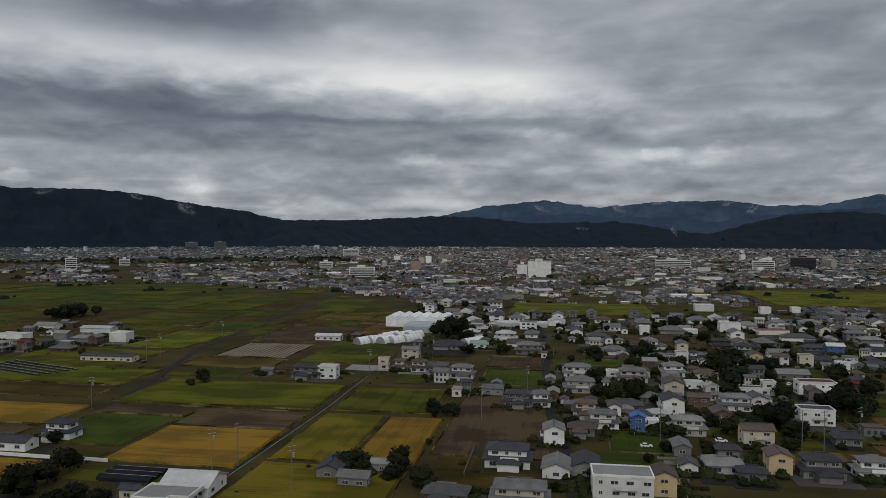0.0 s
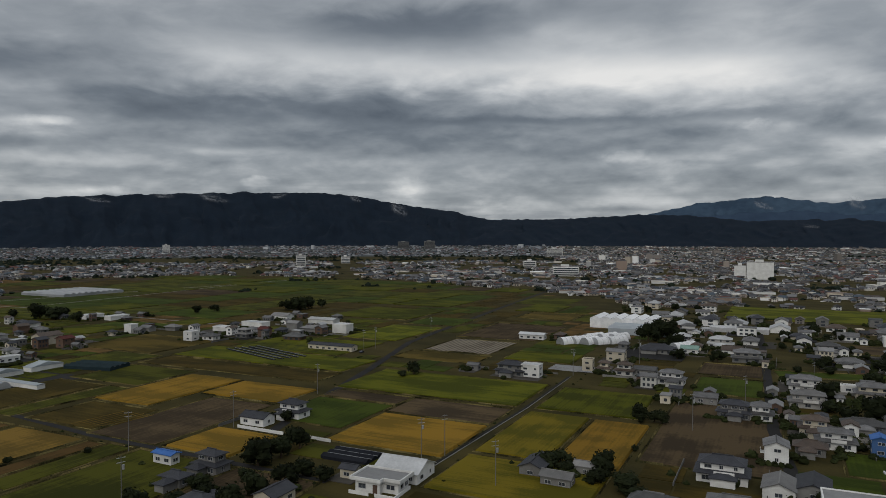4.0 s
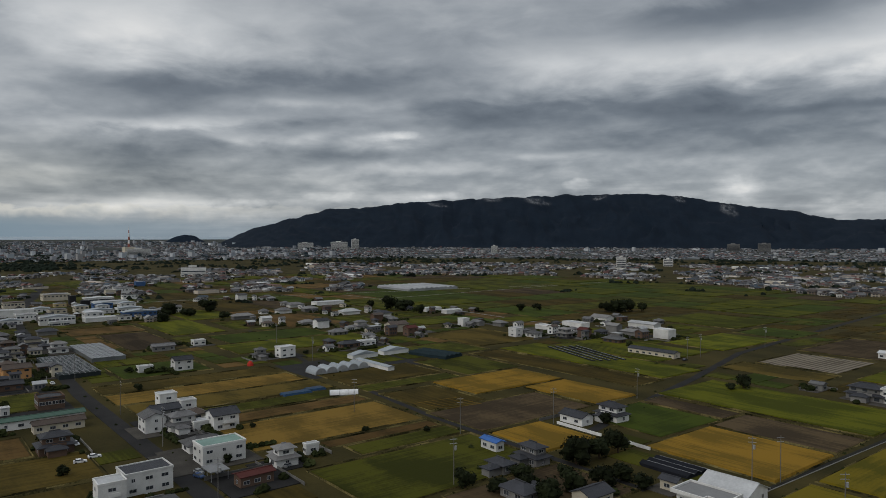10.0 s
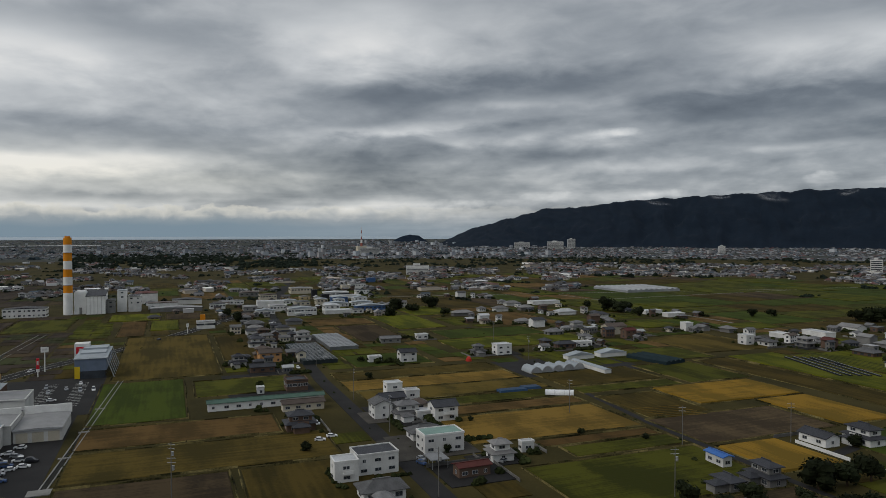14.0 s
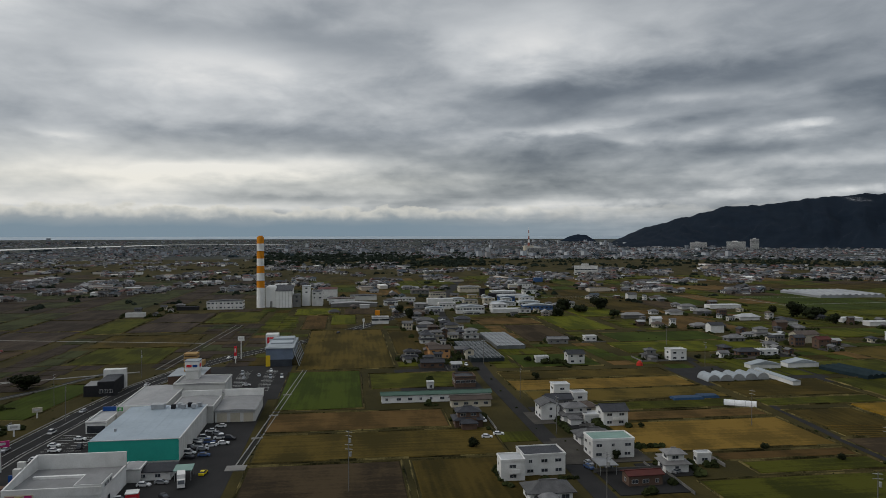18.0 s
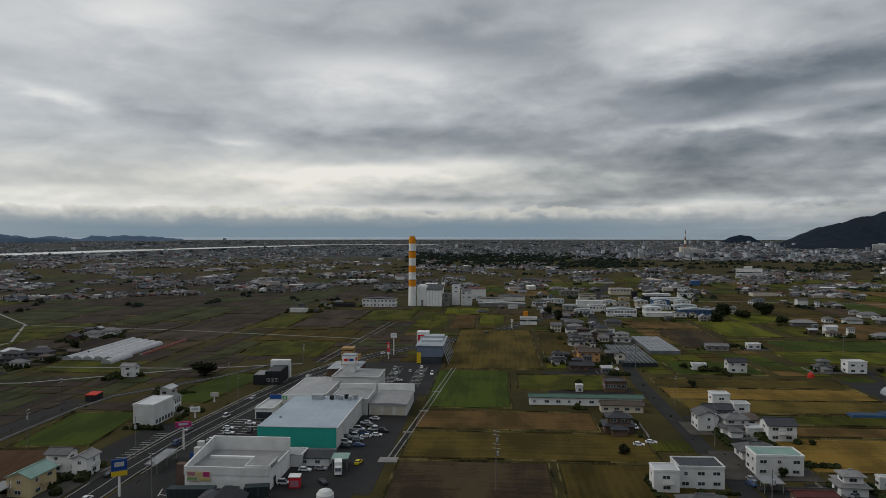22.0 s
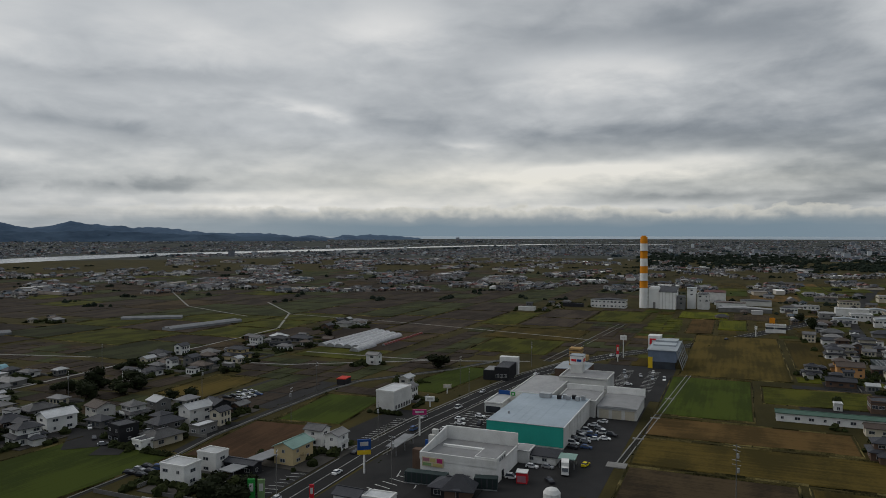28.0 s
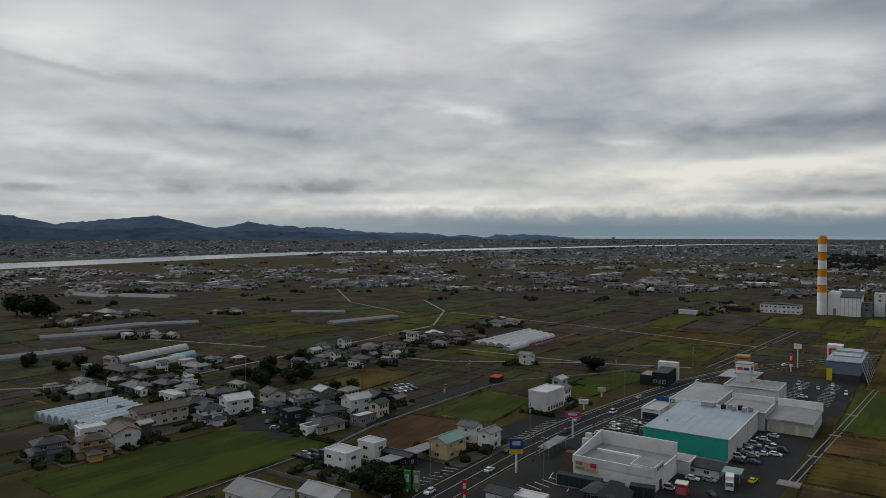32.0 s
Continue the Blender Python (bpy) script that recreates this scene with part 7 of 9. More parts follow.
# ---------------------------------------------------------------- trees
def crown_mesh(seed):
    """A crown about 1 m in radius: dark clumps under a ragged skin of small leaf sprays."""
    rng = random.Random(seed)
    s = Solid()
    lobes = [(rng.uniform(-0.5, 0.5), rng.uniform(-0.5, 0.5), rng.uniform(-0.35, 0.5), rng.uniform(0.38, 0.6)) for _ in range(9)]
    for x, y, z, r in lobes:
        rings = []
        for j in range(1, 4):
            el = -1.57 + 3.14 * j / 4
            rings.append([(x + math.cos(el) * math.cos(i * 1.0472 + j) * r * rng.uniform(0.7, 1.0), y + math.cos(el) * math.sin(i * 1.0472 + j) * r * rng.uniform(0.7, 1.0), z + math.sin(el) * r * 0.85) for i in range(6)])
        v = [(x, y, z - r * 0.8)] + rings[0] + rings[1] + rings[2] + [(x, y, z + r * 0.85)]
        f = [(0, 1 + (i + 1) % 6, 1 + i) for i in range(6)] + [(13 + i, 13 + (i + 1) % 6, 19) for i in range(6)]
        for k in (1, 7):
            f += [(k + i, k + (i + 1) % 6, k + 6 + (i + 1) % 6, k + 6 + i) for i in range(6)]
        s.add(v, f)
        for _ in range(34):
            d = Vector((rng.gauss(0, 1), rng.gauss(0, 1), rng.gauss(0.25, 1))).normalized()
            c = Vector((x, y, z)) + d * r * rng.uniform(0.85, 1.18)
            a = Vector((rng.gauss(0, 1), rng.gauss(0, 1), rng.gauss(0, 1))).normalized() * rng.uniform(0.07, 0.16)
            b = d.cross(a).normalized() * rng.uniform(0.06, 0.13)
            s.add([tuple(c + a), tuple(c + b), tuple(c - a), tuple(c - b + d * 0.06)], [(0, 1, 2, 3)])
    return s.mesh("crown", LEAF)


crowns = [crown_mesh(k) for k in range(7)]
trunk_solid = Solid().tube(0, 0, -0.1, 1.0, 0.085, 0.05, 7)
for ang in range(4):
    trunk_solid.rod((0, 0, 0.55 + 0.1 * ang), (math.cos(ang * 1.7) * 0.45, math.sin(ang * 1.7) * 0.45, 1.15 + 0.1 * ang), 0.03)
trunk_mesh = trunk_solid.mesh("trunk", BARK)
TREE_WORDS = ("dark green broadleaf garden tree with dense crown", "rounded dark evergreen tree beside houses", "bushy dark green tree with ragged outline")
tree_count = 0


def tree(x, y, width):
    global tree_count
    tree_count += 1
    rng = random.Random(tree_count)
    r = width / 2
    ob = thing("tree", x, y, rng.uniform(0, 360), TREE_WORDS[tree_count % 3], "tree", "garden trees")
    h = rng.uniform(0.6, 1.0)
    part("crown", crowns[tree_count % 7], None, ob).matrix_basis = Matrix.LocRotScale((0, 0, r * h * 0.82), None, (r, r, r * h))
    part("trunk", trunk_mesh, None, ob).scale = (r, r, r * 0.6)


tree(-109, 126, 7.1); tree(-107, 134, 6.5); tree(-107, 141, 6.0); tree(-101, 141, 5.9); tree(-108, 116, 6.8)
tree(-116, 117, 5.6); tree(-118, 133, 4.5); tree(-127, 108, 5.7); tree(-119, 112, 6.4); tree(-143, 180, 4.9)
tree(-349, 439, 11.3); tree(-342, 445, 13.5); tree(-340, 457, 13.7); tree(-335, 466, 9.2); tree(-54, 173, 7.6)
tree(-52, 177, 6.2); tree(-40, 173, 7.5); tree(-37, 197, 2.3); tree(-42, 232, 5.8); tree(-35, 229, 5.7)
tree(-141, 262, 7.3); tree(-143, 257, 4.8); tree(-68, 400, 13.1); tree(-63, 415, 13.6); tree(-51, 383, 9.4)
tree(-171, 130, 2.5); tree(-182, 115, 2.5); tree(-54, 171, 7.5); tree(-49, 170, 5.4); tree(-40, 167, 6.7)
tree(-33, 165, 7.7); tree(-29, 160, 5.6); tree(-60, 423, 12.4); tree(-54, 419, 8.9); tree(-37, 230, 5.0)
tree(-41, 227, 3.8); tree(18, 307, 6.5); tree(14, 267, 6.1); tree(18, 256, 7.6); tree(26, 260, 9.8)
tree(34, 256, 6.8); tree(38, 356, 10.5); tree(43, 369, 9.0); tree(44, 342, 7.3); tree(60, 275, 12.9)
tree(69, 322, 14.4); tree(69, 296, 11.4); tree(78, 348, 12.7); tree(81, 322, 9.7); tree(58, 286, 8.6)
tree(51, 221, 8.6); tree(58, 226, 8.5); tree(67, 230, 10.7); tree(69, 222, 8.5); tree(94, 253, 12.0)
tree(98, 250, 9.7); tree(95, 263, 8.2); tree(26, 173, 3.8); tree(64, 239, 7.3); tree(106, 353, 7.8)
tree(72, 474, 10.0); tree(60, 458, 9.7); tree(28, 465, 6.8); tree(93, 477, 7.1); tree(-1, 166, 3.7)
tree(2, 186, 2.8); tree(8, 175, 3.9); tree(47, 230, 5.0); tree(79, 420, 7.6); tree(64, 397, 8.5)
tree(168, 437, 6.8); tree(143, 432, 6.6); tree(103, 282, 8.8); tree(114, 284, 9.0); tree(90, 263, 7.3)
tree(23, 191, 3.2); tree(93, 292, 6.5); tree(18, 340, 6.1); tree(5, 338, 4.9); tree(76, 289, 5.9)
tree(19, 223, 3.3); tree(29, 202, 4.1); tree(63, 208, 5.4); tree(40, 203, 3.8)
tree(-470, 321, 15.6); tree(-460, 324, 16.3); tree(-465, 335, 12.0); tree(-543, 198, 16.7)
tree(-540, 169, 11.8); tree(-520, 176, 11.5); tree(-489, 190, 9.3); tree(-399, 396, 8.1); tree(-394, 410, 8.2)
tree(-413, 362, 6.2); tree(-318, 166, 3.5); tree(-122, 142, 8.5); tree(-121, 150, 7.4); tree(-121, 158, 7.7)
tree(-123, 122, 6.7); tree(-324, 84, 3.8); tree(-323, 88, 3.8); tree(-321, 92, 3.8); tree(-497, 151, 9.2)
tree(-504, 43, 9.0); tree(-542, 39, 8.7); tree(-430, 320, 8.6); tree(-495, 318, 8.5); tree(-180, 71, 2.9)
tree(-208, 90, 2.2); tree(-125, -109, 7.9); tree(-125, -103, 8.8); tree(-131, -102, 6.5); tree(-131, -112, 5.2)
tree(-230, -248, 7.3); tree(-241, -254, 5.8); tree(-190, -233, 6.9); tree(-197, -231, 6.9); tree(-203, -229, 6.6)
tree(-191, -240, 5.1); tree(-157, -315, 8.0); tree(-165, -315, 8.1); tree(-157, -288, 7.5); tree(-157, -280, 5.3)
tree(-152, -334, 8.3); tree(-167, -250, 3.4); tree(-241, -546, 22.0); tree(-245, -529, 21.5); tree(-255, -526, 16.9)
tree(-358, -223, 4.8); tree(-198, -190, 5.8); tree(-182, -172, 3.7); tree(-143, -201, 3.6); tree(-113, -183, 2.9)
tree(-88, -190, 3.1); tree(-172, -209, 4.0); tree(-150, -218, 3.7); tree(-177, -172, 3.7); tree(-244, -204, 4.1)
tree(-234, -242, 4.3); tree(-316, -208, 6.1); tree(-293, -125, 11.4); tree(-202, -184, 5.8)
tree(-195, 35, 3.3); tree(-285, 77, 3.9); tree(-303, -93, 3.1)
tree(-243, 83, 2.5)

tree(-212, -222, 10.1); tree(-190, -222, 8.6); tree(-197, -214, 9.4); tree(-201, -231, 9.4); tree(-184, -216, 7.8); tree(-206, -214, 7.8)

# ---------------------------------------------------------------- cars and poles
car_bits = {}
WHEEL = surface("tyre_rubber", (0.02, 0.02, 0.02), (0.03, 0.03, 0.03), 1.0, 0.8)
CAR_PAINT = {
    "white": surface("white_car_paint", (0.75, 0.75, 0.75), (0.68, 0.68, 0.68), 0.5, 0.25, spec=0.5, bump=0.0),
    "silver": surface("silver_car_paint", (0.42, 0.43, 0.45), (0.36, 0.37, 0.39), 0.5, 0.3, 0.5, 0.0),
    "black": surface("black_car_paint", (0.02, 0.02, 0.024), (0.03, 0.03, 0.034), 0.5, 0.2, bump=0.0),
    "red": surface("red_car_paint", (0.45, 0.03, 0.03), (0.38, 0.03, 0.03), 0.5, 0.25, bump=0.0),
    "yellow": surface("yellow_car_paint", (0.72, 0.55, 0.02), (0.65, 0.5, 0.02), 0.5, 0.25, bump=0.0),
    "blue": surface("blue_car_paint", (0.06, 0.10, 0.22), (0.05, 0.09, 0.19), 0.5, 0.25, bump=0.0),
}
wheel_mesh = Solid().rod((0, -0.1, 0), (0, 0.1, 0), 0.31, 12).mesh("wheel", WHEEL)


def car(x, y, turn, paint="white", van=False):
    ob = thing("car", x, y, turn, f"parked {paint} {'van' if van else 'car'} on asphalt", "car", "parked cars", 0.06)
    key = (paint, van)
    if key not in car_bits:
        h, back = (1.85, -2.05) if van else (1.42, -1.7)
        body = Solid().add([(-2.1, -0.84, 0.25), (2.1, -0.84, 0.25), (2.1, 0.84, 0.25), (-2.1, 0.84, 0.25), (-2.1, -0.84, 0.85), (2.05, -0.8, 0.75), (2.05, 0.8, 0.75), (-2.1, 0.84, 0.85),
                            (-1.9, -0.84, 0.95), (0.95, -0.84, 0.92), (0.95, 0.84, 0.92), (-1.9, 0.84, 0.95)],
                           [(0, 3, 2, 1), (0, 1, 5, 9, 8, 4), (2, 3, 7, 11, 10, 6), (1, 2, 6, 5), (3, 0, 4, 7), (5, 6, 10, 9), (8, 9, 10, 11), (4, 8, 11, 7)])
        cabin = Solid().add([(back, -0.8, 0.93), (1.0, -0.8, 0.93), (1.0, 0.8, 0.93), (back, 0.8, 0.93), (back + 0.35, -0.66, h - 0.06), (0.15, -0.66, h - 0.06), (0.15, 0.66, h - 0.06), (back + 0.35, 0.66, h - 0.06)],
                            [(0, 1, 5, 4), (1, 2, 6, 5), (2, 3, 7, 6), (3, 0, 4, 7), (4, 5, 6, 7)])
        top = Solid().box(back + 0.33, 0.17, -0.67, 0.67, h - 0.07, h)
        car_bits[key] = (body.mesh("body", CAR_PAINT[paint]), cabin.mesh("glazing", PANE), top.mesh("roof_panel", CAR_PAINT[paint]))
    for name, me in zip(("body", "glazing", "roof_panel"), car_bits[key]):
        part(name, me, None, ob)
    for wx in (-1.3, 1.3):
        for wy in (-0.76, 0.76):
            part("wheel", wheel_mesh, None, ob).location = (wx, wy, 0.31)
    ob.scale = (0.77, 0.77, 0.77)
    return ob


rng = random.Random(5)
PAINTS = ["white"] * 6 + ["silver"] * 4 + ["black"] * 3 + ["blue"]
for u, v, turn in ((-195.5, -42.4, 70), (-197, -38.8, 85), (-199.5, -43.0, 80), (-202.5, -40.2, 95), (-203.4, -43.6, 70), (-205.8, -38.6, 100), (-206.2, -42.4, 80), (-207.4, -35.4, 85),
                   (-209.4, -39.6, 90), (-210.8, -43.2, 75), (-211.8, -34.2, 80), (-213.4, -37.6, 85), (-213.6, -41.8, 90), (-217.6, -38.8, 70), (-221, -41.5, 100), (-226.2, -39.4, 80)):
    car(u, v, turn + rng.uniform(-6, 6) + 180 * rng.randrange(2), rng.choice(PAINTS), rng.random() < 0.35)
for u, v, turn in ((-208.4, -74.6, 5), (-206.5, -80.5, 88), (-211.6, -82.5, 88), (-217.4, -77.6, 86), (-198.8, -82.2, 92), (-301, -43, 4), (-306, -37.5, 10), (-301.4, -32.2, 8), (-287, -40, 95), (-301.6, -27.6, 5), (-294, -54.5, 90), (-311, -45, 5), (-316, -33.5, 4)):
    car(u, v, turn, rng.choice(PAINTS), rng.random() < 0.35)
car(-182, -36, 170, "yellow")
car(-165.4, -50.8, 95, "white", True)
car(-175.2, -48.4, 85, "white")
car(-176.4, -44.6, 80, "silver")
car(-166.5, -41.6, 40, "black")
car(-161.4, -71.8, 20, "red")
car(-163.4, -74.6, 20, "white", True)
for u, v, turn in ((-131, -95.6, 2), (-152, -92.2, 180), (-168, -96.2, 0), (-195, -91.2, 178), (-209, -94.2, 355), (-226, -88.6, 173), (-251.5, -88.8, 353), (-293, -79.2, 170), (-322, -73.2, 342), (-352, -56.8, 155), (-383, -40.4, 325), (-395, -28, 145), (-432, -6, 335)):
    car(u, v, turn, rng.choice(PAINTS), rng.random() < 0.3)
for k in range(6):
    car(-131.8 - 2.7 * (k % 3), -140.0 + 3.0 * (k // 3) + 0.3 * k, 100 + rng.uniform(-6, 6), rng.choice(("black", "black", "black", "blue", "silver")), rng.random() < 0.4)
for k in range(9):
    car(-207 - 2.9 * (k % 5), -172 + 5.5 * (k // 5) + 0.6 * (k % 5), 100 + rng.uniform(-6, 6), rng.choice(PAINTS), rng.random() < 0.4)
for u, v, turn in ((-222, 43, 10), (-171, 66, 80), (-167, 82, 120), (-173, 61, 20), (40, 330, 30), (66, 352, 70), (90, 300, 60), (98, 296, 60), (-173, -157, 10), (-162, -164, 100), (-191, 300, 95), (-138, 142, 0)):
    car(u, v, turn, rng.choice(PAINTS))

pole_shaft = Solid().tube(0, 0, -0.3, 11.5, 0.115, 0.08, 8).mesh("pole", POLE)
pole_arm = Solid().box(-0.95, 0.95, -0.06, 0.06, -0.06, 0.06).mesh("crossarm", METAL)
pole_can = Solid().tube(0, 0, -0.5, 0.5, 0.3, 0.3, 10).mesh("transformer", METAL)


def utility_pole(x, y, turn=0, can=True):
    ob = thing("utility_pole", x, y, turn, "tall grey concrete utility pole with crossarms", "utility pole", "utility poles")
    part("pole", pole_shaft, None, ob)
    part("crossarm", pole_arm, None, ob).location = (0, 0.15, 11.0)
    part("crossarm", pole_arm, None, ob).location = (0, 0.15, 10.0)
    if can:
        part("transformer", pole_can, None, ob).location = (0.45, 0, 8.9)


POLES = ((-191, 302), (-157, 216), (-186, 367), (-205, 125), (-86, 164), (-61, 154), (-153, 167), (-165, 0), (-152, -77), (-262, -102), (28, 207), (72, 209), (66, 208), (84, 216), (-25, 225),
         (-82, 170), (-192, 315), (-204, -181), (-229, -148), (-188, -131), (-181, -96), (-132, -96), (-150, 57), (-176, 0), (-161, 135), (-130, 107), (-320, 62), (-250, 62), (-205, 62),
         (-300, 160), (-360, 170), (-60, 330), (-12, 262), (10, 300), (55, 262), (95, 330), (20, 380), (-80, 290), (-310, -86), (-240, -90), (-130, -230), (-180, -220), (-230, -260), (60, 420))
for i, (u, v) in enumerate(POLES):
    utility_pole(u, v, 10 * (i % 9), i % 3 != 0)


# ---------------------------------------------------------------- more plots over the plain
ROADS = [[(-100, -91), (-130, -93.5), (-170, -94.2), (-205, -92.7), (-252, -87.2), (-293, -80.5), (-330, -69), (-356, -56), (-382, -39), (-421, -10), (-530, 43), (-680, 95), (-900, 140)], [(-120, 58), (-420, 64), (-560, 72)],
         [(-99, 140), (-184, 142), (-310, 159), (-420, 180)], [(-140, 170), (-155, 225), (-186, 341), (-207, 542), (-230, 800)], [(-143, -141), (-167, -145.4), (-232, -146.2), (-252, -143.6), (-290, -118), (-330, -100)], [(-80, 150), (-77, 404)]]


def near_line(x, y, pts):
    best = 1e9
    for (x0, y0), (x1, y1) in zip(pts, pts[1:]):
        dx, dy = x1 - x0, y1 - y0
        k = max(0, min(1, ((x - x0) * dx + (y - y0) * dy) / (dx * dx + dy * dy)))
        best = min(best, math.hypot(x - x0 - k * dx, y - y0 - k * dy))
    return best


def azimuth(x, y):
    return math.degrees(math.atan2(-x, y))


def town_start(az):
    """How far the open fields reach in each direction."""
    return float(np.interp(az, [-30, -24, -12, 0, 6, 14, 18, 30, 43, 60, 80, 95, 110, 150], [420, 420, 300, 280, 340, 560, 720, 890, 1050, 1080, 980, 900, 1150, 1200]))


hx, hy, hr = (np.array([h[i] for h in homes_laid]) for i in range(3))


def clear_of_homes(x, y, r):
    return bool(np.all((hx - x) ** 2 + (hy - y) ** 2 > (hr + r) ** 2))


rng = random.Random(21)
MIX = {"north": ["green"] * 5 + ["olive"] * 3 + ["soil"] + ["deep"] * 6 + ["grass"] * 5 + ["wet"], "west": ["olive"] * 4 + ["soil"] + ["green"] * 4 + ["tan"] * 3 + ["grass"] + ["deep"] * 2,
       "south": ["wet"] * 10 + ["soil"] * 2 + ["dark"] * 6 + ["deep"] * 2}
manual = list(fields_laid)
far_plots = {}
all_plots = []
v = -1150.0
while v < 1050:
    depth = rng.choice((26, 32, 38, 44)) * (1 if abs(v) < 350 else 1.4)
    u = -1150.0
    while u < 420:
        width = rng.uniform(24, 58) * (1 if abs(u) < 400 else 1.4)
        cu, cv = u + width / 2, v + depth / 2
        d, az = math.hypot(cu, cv), azimuth(cu, cv)
        ok = d < town_start(az) and (-30 < az < 158 or d < 260)
        ok = ok and not any(u < f[1] and u + width > f[0] and v < f[3] and v + depth > f[2] for f in manual)
        ok = ok and not (u < -120 and u + width > -334 and v < -26 and v + depth > -100 and u > -335)
        ok = ok and not (u < -580 and u + width > -660 and v < 85 and v + depth > -115)
        if ok:
            reach = 0.55 * min(width, depth)
            ok = clear_of_homes(cu, cv, reach * 0.8) and all(near_line(cu, cv, r) > reach for r in ROADS)
        if ok:
            kind = rng.choice(MIX["north" if az < 58 else "west" if az < 93 else "south"])
            if d < 560:
                field(u, u + width - 1.2, v, v + depth - 1.2, kind)
            else:
                h = 0.4 if kind in ("green", "lime", "ripe") else 0.15
                all_plots.append((u, u + width, v, v + depth))
                far_plots.setdefault(kind, Solid()).box(u, u + width - 2.5, v, v + depth - 2.5, -0.1, h)
        u += width
    v += depth
# garden plots and strips of grass between the larger fields
taken = np.array(all_plots + fields_laid)
for i in range(-95, 24):
    for k in range(-62, 95):
        u0, v0 = i * 11.0 + rng.uniform(-1, 1), k * 11.0 + rng.uniform(-1, 1)
        u1, v1 = u0 + rng.uniform(9.5, 10.8), v0 + rng.uniform(9.5, 10.8)
        cu, cv = (u0 + u1) / 2, (v0 + v1) / 2
        d, az = math.hypot(cu, cv), azimuth(cu, cv)
        if not (110 < d < (town_start(az) if az < 100 else 560) and -30 < az < 158) or -335 < cu < -120 and -118 < cv < -20 or -700 < cu < -580 and -115 < cv < 85:
            continue
        if np.any((taken[:, 0] < u1) & (taken[:, 1] > u0) & (taken[:, 2] < v1) & (taken[:, 3] > v0)) or not clear_of_homes(cu, cv, 3.0) or any(near_line(cu, cv, r) < 8 for r in ROADS):
            continue
        kind = (("green", "deep", "olive", "olive", "grass", "deep", "tan") if az < 97 else ("wet", "wet", "dark", "wet", "dark", "soil", "wet"))[int(6.99 * min(0.999, max(0, 0.5 + noise.noise(Vector((cu * 0.013, cv * 0.013, 3))) * 1.3)))]
        far_plots.setdefault(kind, Solid()).box(u0, u1, v0, v1, -0.1, 0.1 + 0.1 * rng.random())
for kind, s in far_plots.items():
    tagged(new("far_field", s.mesh("far_field", CROP[kind])), FIELD_WORDS[kind], "field", kind="stuff")


# ---------------------------------------------------------------- houses that fill the village on the right
rng = random.Random(77)
laid = 0
tries = 0
while laid < 60 and tries < 4000:
    tries += 1
    az, d = rng.uniform(-25, 12), 330 + 260 * rng.random() ** 0.7
    x, y, _ = polar(az, d)
    if d < town_start(az) or any(f[0] - 4 < x < f[1] + 4 and f[2] - 4 < y < f[3] + 4 for f in fields_laid) or not clear_of_homes(x, y, 7.5) or -19 < az < -14 and d > 520 or near_line(x, y, [(-8, 200), (0, 300), (-10, 420)]) < 6:
        continue
    w = rng.uniform(9, 14)
    w *= 0.92
    (home if d < 420 else small_home)(round(x, 1), round(y, 1), w, w / rng.uniform(1.15, 1.7), rng.choice("xy"), rng.choice(("hip2", "hip2", "hip1", "hip1", "gab2", "gab1", "box2")), rng.choice("WWWWGGCBW"), rng.choice("ggggddbw"))
    hx, hy, hr = np.append(hx, x), np.append(hy, y), np.append(hr, w * 0.7)
    laid += 1
for _ in range(230):
    az, d = rng.uniform(-25, 12), 190 + 400 * rng.random()
    x, y, _ = polar(az, d)
    if d > town_start(az) - 90 and not any(f[0] < x < f[1] and f[2] < y < f[3] for f in fields_laid) and clear_of_homes(x, y, 0.5) and near_line(x, y, [(-8, 200), (0, 300), (-10, 420)]) > 5:
        tree(x, y, rng.uniform(3, 8))
        if tree_count > 420:
            break


# paved and gravelled yards round the houses, and the lane through the northern village
strip("road", [(3.5, 160), (1.4, 199), (-2.9, 235), (-5.4, 299), (-8.7, 368), (-17, 523)], 3.4, ASPHALT, 0.25, "narrow asphalt village lane between houses")
strip("road", [(-5, 282), (40, 286), (84, 300)], 2.6, ASPHALT, 0.26, "narrow asphalt side lane between houses")
GRAVEL = surface("packed_gravel_yard", (0.085, 0.078, 0.068), (0.045, 0.042, 0.038), 0.2, 0.95, grain=3.0, vary=0.25, island=True)
rng = random.Random(58)
yards = {"gravel": Solid(), "asphalt": Solid()}
for x, y, r in homes_laid:
    az, d = azimuth(x, y), math.hypot(x, y)
    if d > 460 or rng.random() < 0.25:
        continue
    a, b = r * rng.uniform(0.9, 1.5), r * rng.uniform(0.9, 1.5)
    cx, cy = x + rng.uniform(-0.4, 0.4) * r, y + rng.uniform(-0.4, 0.4) * r
    if any(f[0] < cx + a and f[1] > cx - a and f[2] < cy + b and f[3] > cy - b for f in fields_laid):
        continue
    yards["asphalt" if rng.random() < 0.45 else "gravel"].box(cx - a, cx + a, cy - b, cy + b, -0.1, 0.16 + 0.05 * rng.random())
for key, m in (("gravel", GRAVEL), ("asphalt", ASPHALT)):
    tagged(new("yards", yards[key].mesh("yards", m)), f"{key} yards and drives round the village houses", "yard", kind="stuff")


